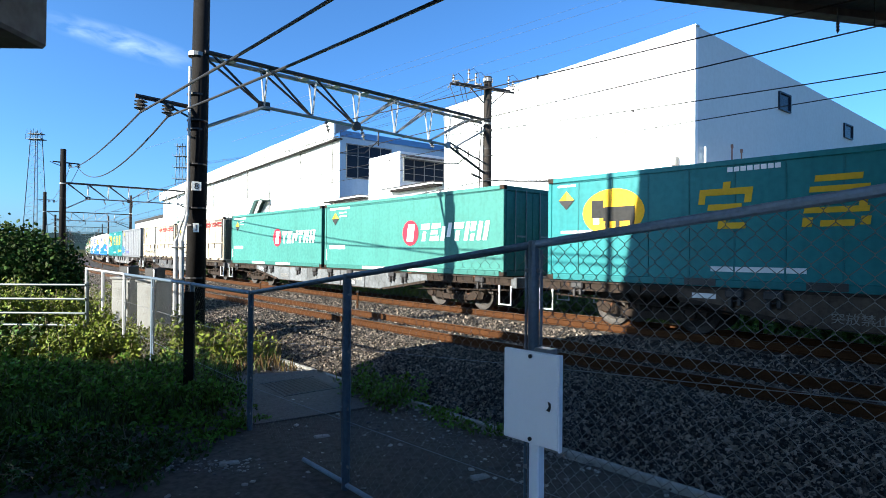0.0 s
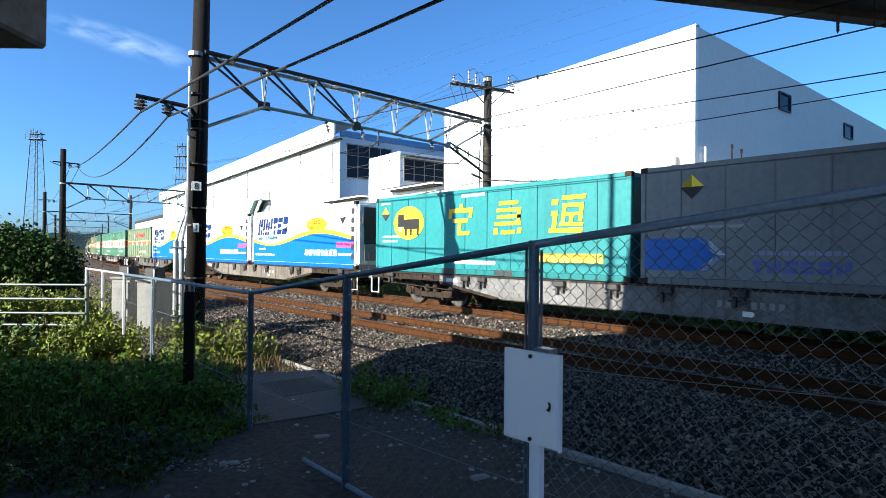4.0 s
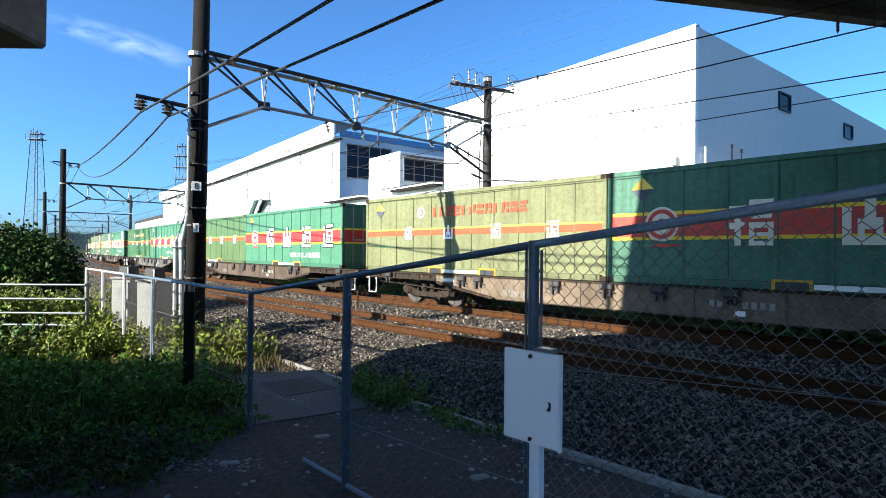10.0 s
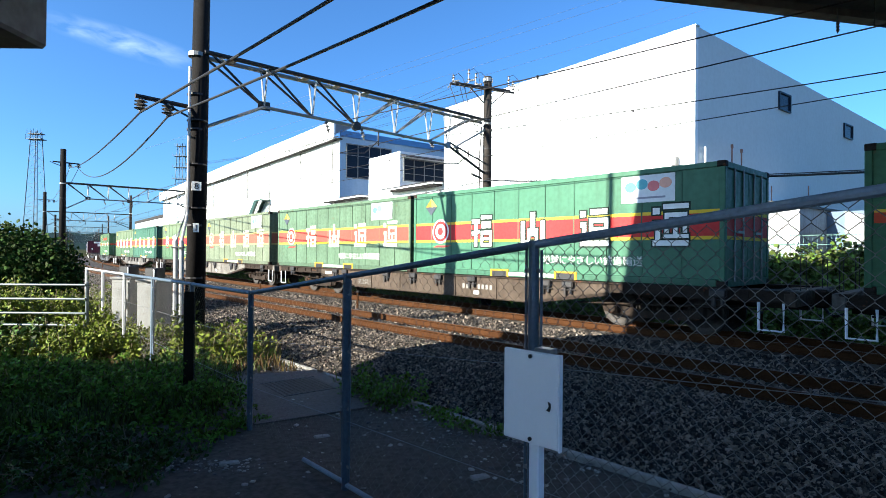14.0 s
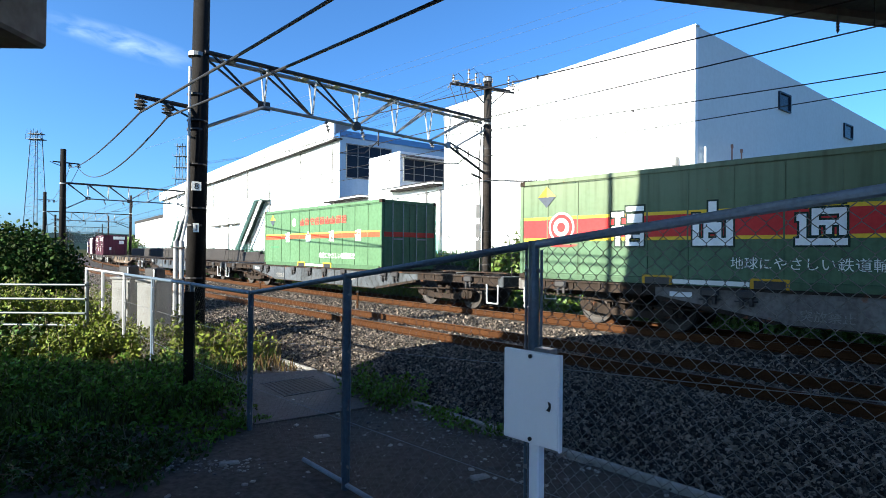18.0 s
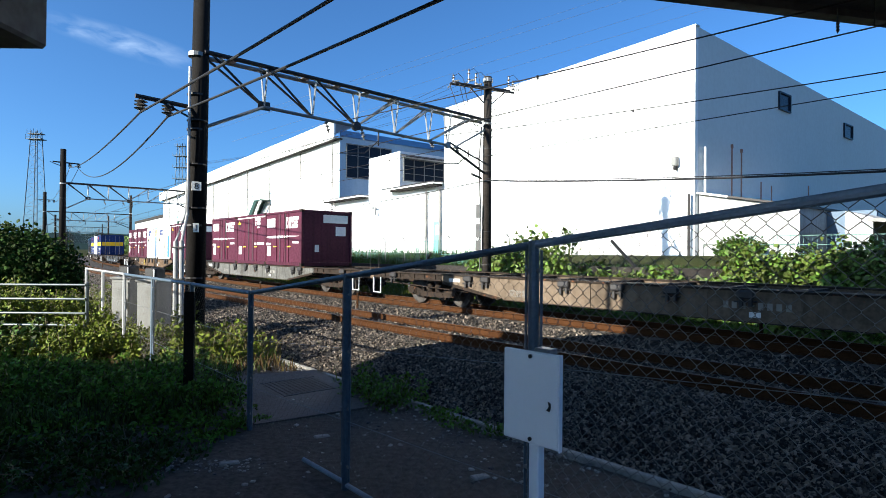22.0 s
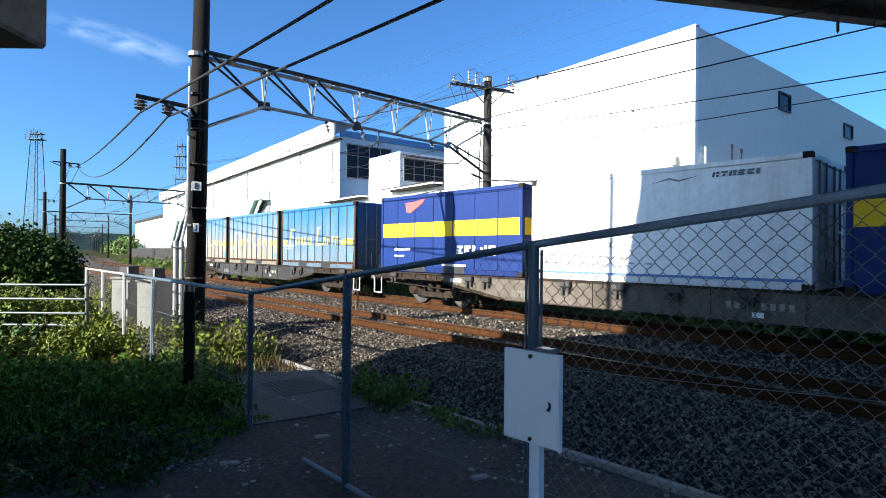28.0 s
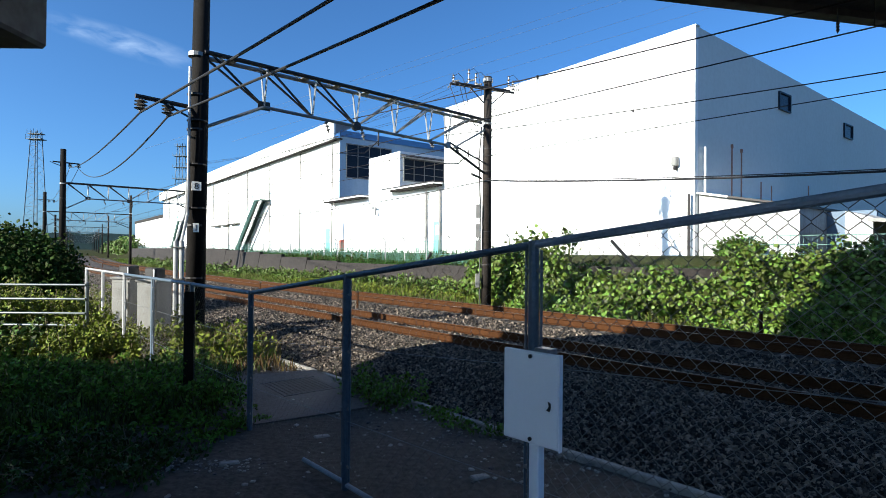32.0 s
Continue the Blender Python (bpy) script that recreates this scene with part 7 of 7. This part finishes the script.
weed_bed("leafy_weeds", 110, -1.6, -0.3, 6.9, 8.2, 0.3, 30, 0.036, M_WEED_LEAF, "small green weeds beside the kerb", 14, lambda x, y: 7.1 < offset_of(x, y) < 8.1 and noise.noise((x * 1.6, y * 1.6, 3)) > -0.1)
weed_bed("leafy_weeds", 60, -0.2, 1.2, 6.0, 7.6, 0.14, 20, 0.03, M_WEED_LEAF, "low green weeds along the kerb", 21, lambda x, y: 7.3 < offset_of(x, y) < 7.95)
weed_bed("leafy_weeds", 120, -5.4, -3.2, 9.6, 12.2, 0.5, 28, 0.05, M_LEAF_YELLOW, "sunlit leafy weeds at the foot of the mast", 15, lambda x, y: offset_of(x, y) > 7.6)


def mound(name, centres, n, size, material, label, category, seed, inner=True):
    """A leafy mass: leaves over the skin of overlapping lumps, with stems and a dark core painted as inner shade."""
    rng = np.random.default_rng(seed)
    th = tagged(new(name), label, category)
    cs = np.array([c[:3] for c in centres])
    rs = np.array([c[3:] for c in centres])
    wts = (rs.prod(1)) ** 0.66
    idx = rng.choice(len(cs), n, p=wts / wts.sum())
    d = rng.normal(size=(n, 3))
    d[:, 2] = np.abs(d[:, 2]) * 1.0 - 0.25
    d /= np.linalg.norm(d, axis=1)[:, None]
    rad = rng.uniform(0.72, 1.12, n)[:, None]
    pts = cs[idx] + d * rs[idx] * rad
    pts += 0.12 * rng.normal(size=(n, 3))
    pts = pts[pts[:, 2] > -0.9]
    ob = new("foliage", leaf_mesh(name, pts, size, rng, 0.5, 1.15))
    ob.data.materials.append(material)
    ob.parent = th
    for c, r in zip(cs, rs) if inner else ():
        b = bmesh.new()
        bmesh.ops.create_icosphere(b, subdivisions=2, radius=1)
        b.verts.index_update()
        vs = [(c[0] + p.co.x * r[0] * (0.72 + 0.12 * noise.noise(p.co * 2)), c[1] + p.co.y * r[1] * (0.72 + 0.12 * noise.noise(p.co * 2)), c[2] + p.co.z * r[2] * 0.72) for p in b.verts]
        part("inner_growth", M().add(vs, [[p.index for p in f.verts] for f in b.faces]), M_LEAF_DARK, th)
        b.free()
    st = M()
    for i in range(40):
        c, r = cs[i % len(cs)], rs[i % len(cs)]
        a = rng.uniform(0, 6.3)
        st.tube([(c[0], c[1], -0.3), (c[0] + 0.7 * r[0] * math.cos(a), c[1] + 0.7 * r[1] * math.sin(a), c[2] + r[2] * rng.uniform(0.3, 1.0))], [0.02, 0.006], 4, cap=False)
    part("undergrowth", st, M_STEM, th)
    return th


def along_track(specs):
    """Lumps by (s, offset, z, r along, r across, r up)."""
    out = []
    for s, off, z, ra, rc, rz in specs:
        p = bank(s, off, z)
        out.append((p.x, p.y, p.z, (ra + rc) / 2, (ra + rc) / 2, rz))
    return out


rk = random.Random(8)
KUDZU = []
for i in range(27):
    s_k = 1.5 + i * 0.72
    tall = 0.7 if s_k < 5.8 else (-0.1 if s_k < 10.4 else 0.58)
    KUDZU.append((s_k, -4.0 - 0.1 * max(0, s_k - 6) + rk.uniform(-0.3, 0.25), 0.2 + rk.uniform(-0.1, 0.12), 0.75, 0.7, 0.75 + 0.045 * max(0, s_k - 8) + tall + rk.uniform(-0.2, 0.2)))
mound("creeper_bank", along_track(KUDZU), 52000, 0.13, M_LEAF, "sunlit bank of broad-leaved creeper beside the line", "creeper", 21)
APRON = []
for i in range(30):
    s_k = 4.6 + i * 0.4
    near, far, deep = (-2.85, -3.7, 0.0) if s_k < 8.5 else (-5.0, -4.9 - spread(s_k), 0.45)
    for j in range(1 if s_k < 8.5 else 3):
        u = max(0.0, (j + rk.uniform(-0.2, 0.2)) / 3)
        p = track(s_k, near + (far - near) * u, -0.2 - deep)
        APRON.append((p.x, p.y, p.z, 0.42, 0.42, 0.36 + deep + (0.8 if s_k > 10.5 else 0.4) * u + rk.uniform(-0.12, 0.18)))
mound("creeper_apron", APRON, 38000, 0.112, M_LEAF, "sunlit creeper and weeds spilling down to the rail", "creeper", 27)
SHOOT = [(2.6 + i * 0.33, -4.7 + rk.uniform(-0.3, 0.3), 1.6 + rk.uniform(-0.2, 0.55), 0.3, 0.3, 0.4) for i in range(9)]
mound("sapling_clump", along_track(SHOOT), 520, 0.14, M_LEAF, "loose leafy shoots on top of the creeper", "shrub", 22, False)
mound("shrub", [(-11.9, 15.6, 0.9, 1.3, 1.3, 1.15), (-13.4, 16.0, 1.1, 1.6, 1.6, 1.25), (-15.6, 16.7, 1.0, 1.9, 1.9, 1.4), (-13.0, 14.9, 0.6, 1.2, 1.0, 0.9), (-11.0, 15.2, 0.6, 0.8, 0.8, 0.85), (-17.7, 17.2, 0.9, 2.0, 2.0, 1.4)],
      46000, 0.085, M_LEAF_MID, "large dark green shrub growing beside the line", "shrub", 23)


def line_weeds(n, s0, s1, o0, o1, h, per, size, material, label, seed):
    """Leafy weeds in uneven drifts along the far side of the line."""
    rng = np.random.default_rng(seed)
    pts, stems = [], M()
    for _ in range(n):
        s, o = rng.uniform(s0, s1), o0 + (o1 - o0) * rng.random()
        drift = noise.noise((s * 0.35, o * 0.8, seed))
        if drift < -0.25:
            continue
        p = bank(s, o)
        gz = ground_z(p.x, p.y)
        hh = h * rng.uniform(0.4, 1.2) * (1 + 0.9 * drift)
        lx, ly = rng.normal(0, 0.1, 2)
        stems.tube([(p.x, p.y, gz), (p.x + lx, p.y + ly, gz + hh)], 0.006, 3, cap=False)
        u, a = rng.uniform(0.1, 1.0, per), rng.uniform(0, 6.3, per)
        r = rng.uniform(0.03, 0.2, per) * (1.15 - u * 0.6)
        pts.append(np.stack([p.x + lx * u + r * np.cos(a), p.y + ly * u + r * np.sin(a), gz + hh * u], 1))
    t = tagged(new("bank_weeds"), label, "weeds", kind="stuff")
    ob = new("leaves", leaf_mesh("bank_weeds", np.concatenate(pts), size, rng, 0.5, 1.5))
    ob.data.materials.append(material)
    ob.parent = t
    part("undergrowth", stems, M_STEM, t)


line_weeds(900, -24, 4.5, -3.9, -5.0, 0.55, 22, 0.085, M_LEAF, "leafy sunlit weeds against the retaining wall", 24)
line_weeds(420, -14, 5.0, -2.9, -3.9, 0.3, 16, 0.06, M_LEAF_YELLOW, "low yellow-green weeds beside the far rail", 28)
line_weeds(700, -75, -24, -3.4, -5.0, 0.6, 14, 0.14, M_LEAF, "leafy weeds along the wall in the distance", 29)
line_weeds(160, -30, 6.0, -5.5, -6.1, 0.6, 16, 0.08, M_LEAF_MID, "dark weeds on the bank above the wall", 30)
SHRUB = [tuple(FAC @ Vector((a, -1.2, 1.75)))[:3] + (0.34, 0.34, r) for a, r in ((20.7, 0.4), (21.2, 0.55), (21.7, 0.42))]
mound("shrub", SHRUB, 1700, 0.1, M_LEAF_DARK, "dark round shrub in front of the annex", "shrub", 31)
FARBUSH = [(-122 - i * 8, -6.2 + rk.uniform(-1.2, 0.4), 1.4, 3.0, 2.5, 2.4 + rk.uniform(-0.4, 1.2)) for i in range(14)]
mound("far_thicket", along_track(FARBUSH), 9000, 0.4, M_LEAF, "thicket of trees beside the line in the distance", "trees", 25)
LEFTBUSH = [(-38 - i * 9, 11.5 + rk.uniform(-0.5, 3), 0.6, 3.0, 2.5, 1.6 + rk.uniform(-0.3, 0.6)) for i in range(14)]
mound("far_thicket", along_track(LEFTBUSH), 8000, 0.35, M_LEAF_DARK, "dark thicket on the near side of the line", "trees", 26)


# ---- ballast stones ----
def stones(name, n, s0, s1, o0, o1, size, seed, label):
    rng = np.random.default_rng(seed)
    prof = [(-2.95, -0.42), (-2.1, -0.2), (-1.0, -0.19), (1.0, -0.19), (2.0, -0.24), (3.0, -0.19), (5.0, -0.19), (5.9, -0.2), (7.45, -0.5)]
    s, o = rng.uniform(s0, s1, n), rng.uniform(o0, o1, n)
    # chipped blocks: a wide three-cornered foot and a smaller, tilted top face
    foot = [(math.cos(a), math.sin(a), -0.6) for a in (0.0, 2.1, 4.2)]
    top = [(0.62 * math.cos(a), 0.62 * math.sin(a), 0.55) for a in (0.45, 2.5, 4.7)]
    base = np.array(foot + top)
    tri = [(3, 4, 5), (0, 1, 4, 3), (1, 2, 5, 4), (2, 0, 3, 5)]
    vs, fs = [], []
    q = rng.normal(size=(n, 3, 3)) * 0.27
    turn = rng.uniform(0, 6.28, n)
    for i in range(n):
        p = track(float(s[i]), float(o[i]))
        z = lerp_profile(prof, float(o[i])) + size * rng.uniform(-0.1, 0.85)
        sz = size * rng.uniform(0.5, 1.2)
        ca, sa = math.cos(turn[i]), math.sin(turn[i])
        v = base @ (np.eye(3) + q[i]) @ np.array([[ca, sa, 0], [-sa, ca, 0], [0, 0, 1]]) * sz + np.array([p.x, p.y, z])
        vs += v.tolist()
        fs += [tuple(6 * i + a for a in f) for f in tri]
    me = bpy.data.meshes.new(name)
    me.from_pydata(vs, [], fs)
    me.update()
    return stuff(name, me, M_STONE, label, "ballast")


stones("ballast_stones", 60000, 6.0, 20, 4.7, 7.5, 0.031, 37, "brown-grey crushed stone on the near shoulder of the track")
stones("ballast_stones", 34000, -9, 6.0, 4.7, 7.5, 0.04, 31, "grey crushed stone on the shoulder of the track")
stones("ballast_stones", 20000, -14, 18, 1.0, 3.05, 0.038, 32, "grey crushed stone between the tracks")
stones("ballast_stones", 28000, -34, -9, 4.95, 7.45, 0.042, 33, "grey crushed stone beside the track further off")
stones("ballast_stones", 13000, -40, -14, 1.0, 3.05, 0.045, 34, "grey crushed stone between the tracks further off")
stones("ballast_stones", 12000, -22, 15, 3.55, 4.45, 0.036, 35, "rust-tinged crushed stone between the near rails")
stones("ballast_stones", 8000, -22, 14, -0.48, 0.48, 0.038, 36, "rust-tinged crushed stone between the far rails")


def litter():
    rng = np.random.default_rng(40)
    m = M()
    for i in range(1300):
        x, y = rng.uniform(-3.2, 3.4), rng.uniform(2.6, 8.0)
        if offset_of(x, y) < 7.65:
            continue
        z = ground_z(x, y)
        s = 0.005 + 0.025 * rng.random() ** 3
        m.bbox(-s, s, -s * 0.7, s * 0.8, -s * 0.3, s * 0.4, s * 0.25, pose(x, y, z, rng.uniform(-20, 20), rng.uniform(-20, 20), rng.uniform(0, 180)))
    for i in range(260):
        x, y = -2.35 + 0.4 * rng.normal(), 5.15 + 0.1 * rng.normal()
        s = 0.006 + 0.016 * rng.random() ** 2
        m.bbox(-s, s, -s * 0.7, s * 0.8, -s * 0.3, s * 0.5, s * 0.25, pose(x, y, ground_z(x, y), rng.uniform(-20, 20), rng.uniform(-20, 20), rng.uniform(0, 180)))
    for i in range(1700):
        p = track(rng.uniform(-1, 14), 7.66 + 0.9 * rng.random() ** 1.8)
        s = 0.006 + 0.02 * rng.random() ** 2
        m.bbox(-s, s, -s * 0.7, s * 0.8, -s * 0.3, s * 0.5, s * 0.25, pose(p.x, p.y, ground_z(p.x, p.y), rng.uniform(-20, 20), rng.uniform(-20, 20), rng.uniform(0, 180)))
    tagged(part("pebbles", m, M_PEBBLE), "pale pebbles scattered on the dark earth", "pebbles", kind="stuff")
    for x, y in ((-2.0, 5.2), (-1.3, 6.0), (0.35, 4.9)):
        z = ground_z(x, y)
        tagged(part("flat_stone", M().bbox(-0.09, 0.09, -0.04, 0.05, -0.02, 0.018, 0.012, pose(x, y, z, 0, 4, 30)), M_CONCRETE), "flat pale stone lying on the earth", "stone", "flat stones")


litter()


# ---- far things ----
# steel paled and tinted blue to stand for distant haze
M_FARSTEEL = mat("haze_tinted_tower_steel", (0.12, 0.16, 0.2), 0.7, 0.0, var=0.2)


def lattice_tower(x, y, h, w0, w1, arms, label):
    t = thing("lattice_tower", label, "tower", "lattice towers")
    for sx in (-1, 1):
        for sy in (-1, 1):
            part("leg", M().tube([(x + sx * w0, y + sy * w0, 0), (x + sx * w1, y + sy * w1, h)], w0 * 0.05 + 0.05, 4), M_FARSTEEL, t)
    n = 16
    for i in range(n):
        a, b = i / n, (i + 1) / n
        wa, wb = w0 + (w1 - w0) * a, w0 + (w1 - w0) * b
        for sy in (-1, 1):
            part("brace", M().tube([(x - wa, y + sy * wa, h * a), (x + wb, y + sy * wb, h * b)], 0.07, 4), M_FARSTEEL, t)
            part("brace", M().tube([(x + wa, y + sy * wa, h * a), (x - wb, y + sy * wb, h * b)], 0.07, 4), M_FARSTEEL, t)
        part("ring", M().tube([(x - wa, y - wa, h * a), (x + wa, y - wa, h * a)], 0.07, 4), M_FARSTEEL, t)
    for z, r in arms:
        part("platform", M().box(x - r, x + r, y - r * 0.6, y + r * 0.6, z, z + 0.25), M_FARSTEEL, t)
        part("platform_rail", M().tube([(x - r, y - r * 0.6, z + 1.1), (x + r, y - r * 0.6, z + 1.1)], 0.05, 4), M_FARSTEEL, t)
        for u in (-1, -0.5, 0, 0.5, 1):
            part("antenna", M().tube([(x + r * u, y - r * 0.6, z), (x + r * u, y - r * 0.6, z + 2.2)], 0.09, 4), M_FARSTEEL, t)


lattice_tower(-186.0, 250.0, 55.5, 3.6, 1.4, ((51.5, 3.4), (54.0, 3.0)), "slender lattice telecom tower in the distance")
lattice_tower(-186.0, 388.0, 77.0, 4.2, 1.8, ((52.0, 4.6), (60.0, 4.6), (68.0, 4.6), (75.0, 3.5)), "lattice power pylon behind the factory")
lattice_tower(-138.0, 500.0, 32.0, 2.5, 1.0, ((26.0, 3.0), (30.0, 3.0)), "small lattice pylon far down the line")


def build_far_lines():
    lattice_tower(118.0, 130.0, 90.0, 4.0, 1.4, ((83.8, 14.0), (88.0, 8.0)), "tall lattice power pylon past the factory")
    for (xa, za), (xb, zb) in (((-11.6, 45.7), (36.6, 62.0)), ((-3.6, 46.9), (43.3, 62.1)), ((9.8, 46.7), (54.0, 60.8)), ((19.2, 46.8), (60.8, 59.6))):
        t = thing("transmission_line", "thin pale high-voltage line crossing the sky", "wire", "high-voltage lines")
        f = (zb - za) / (xb - xa)
        part("conductor", M().tube([(xa - 60, 130, za - 60 * f), (xa, 130, za), (xb, 130, zb), (xb + 70, 130, 84.0)], 0.022, 4), M_STEEL, t)


build_far_lines()


def build_hills():
    m = M()
    n = 140
    for i in range(n + 1):
        x = -3800 + i * 60
        h = 74 + 22 * noise.noise((x * 0.0016, 0, 2)) + 7 * noise.noise((x * 0.012, 0, 4)) + 3 * noise.noise((x * 0.05, 0, 4))
        m.v += [(x, 2500, -5), (x, 2500, h), (x, 2900, h * 0.7), (x, 2900, -5)]
    for i in range(n):
        for j in range(3):
            a = i * 4 + j
            m.f.append((a + 4, a, a + 1, a + 5))
    tagged(part("far_hills", m, M_HILL), "low blue wooded hills on the horizon", "hills", kind="structure")
    rng = random.Random(6)
    for i in range(14):
        x = -330 + i * 11 + rng.uniform(-4, 4)
        y = 560 + rng.uniform(0, 80)
        t = thing("town_house", "small pale house far down the line", "house", "far houses")
        w, h = rng.uniform(4, 9), rng.uniform(6, 12)
        part("wall", M().box(x - w, x + w, y, y + 10, 0, h), M_FARTOWN, t)
        part("roof", M().prism([(x - w - 0.4, h), (x + w + 0.4, h), (x, h + 2.5)], y - 0.4, y + 10.4), M_CONCRETE_DARK, t)


build_hills()


def build_cloud():
    """A thin wisp of high cloud, with a glow in place of sunlight."""
    ma = bpy.data.materials.new("thin_cloud")
    ma.use_nodes = True
    nd, lk = ma.node_tree.nodes, ma.node_tree.links
    nd.remove(nd["Principled BSDF"])
    tc, mp, nz, gr = nd.new("ShaderNodeTexCoord"), nd.new("ShaderNodeMapping"), nd.new("ShaderNodeTexNoise"), nd.new("ShaderNodeTexGradient")
    mp.inputs["Scale"].default_value = (5.0, 1.0, 2.2)
    nz.inputs["Scale"].default_value, nz.inputs["Detail"].default_value, nz.inputs["Distortion"].default_value = 1.3, 6.0, 0.5
    lk.new(tc.outputs["Generated"], mp.inputs["Vector"])
    lk.new(mp.outputs["Vector"], nz.inputs["Vector"])
    gr.gradient_type = "SPHERICAL"
    m2 = nd.new("ShaderNodeMapping")
    m2.inputs["Location"].default_value, m2.inputs["Scale"].default_value = (-1.0, 0.0, -1.0), (2.0, 0.0, 2.0)
    lk.new(tc.outputs["Generated"], m2.inputs["Vector"])
    lk.new(m2.outputs["Vector"], gr.inputs["Vector"])
    mr = nd.new("ShaderNodeMapRange")
    for i, v in enumerate((0.36, 1.0, 0.0, 0.34)):
        mr.inputs[i + 1].default_value = v
    lk.new(nz.outputs["Fac"], mr.inputs[0])
    mu = nd.new("ShaderNodeMath")
    mu.operation = "MULTIPLY"
    lk.new(mr.outputs[0], mu.inputs[0])
    lk.new(gr.outputs["Fac"], mu.inputs[1])
    em, tr, mx = nd.new("ShaderNodeEmission"), nd.new("ShaderNodeBsdfTransparent"), nd.new("ShaderNodeMixShader")
    em.inputs["Color"].default_value, em.inputs["Strength"].default_value = (0.85, 0.93, 1.0, 1), 0.85
    lk.new(mu.outputs[0], mx.inputs[0])
    lk.new(tr.outputs[0], mx.inputs[1])
    lk.new(em.outputs[0], mx.inputs[2])
    lk.new(mx.outputs[0], nd["Material Output"].inputs["Surface"])
    hx, hz = 640, 95
    m = M().add([(-hx, 0, -hz), (hx, 0, -hz), (hx, 0, hz), (-hx, 0, hz)], [(3, 2, 1, 0)])
    ob = part("thin_cloud", m, ma)
    ob.matrix_basis = pose(-2010, 3400, 1300, 0, 16.5, 0)
    tagged(ob, "thin white wisp of high cloud", "cloud", kind="structure")
    ob.visible_shadow = False


build_cloud()


def motions():
    """The train runs by at an almost even speed."""
    times = [i * 0.5 for i in range(65)]
    for ob, s in WAGONS:
        walk(ob, [(t, car_pose(s + SPEED * t + lag(t))) for t in times])
    for ob, s, dx in BOXES:
        walk(ob, [(t, car_pose(s + SPEED * t + lag(t), dx, DECK)) for t in times])


motions()
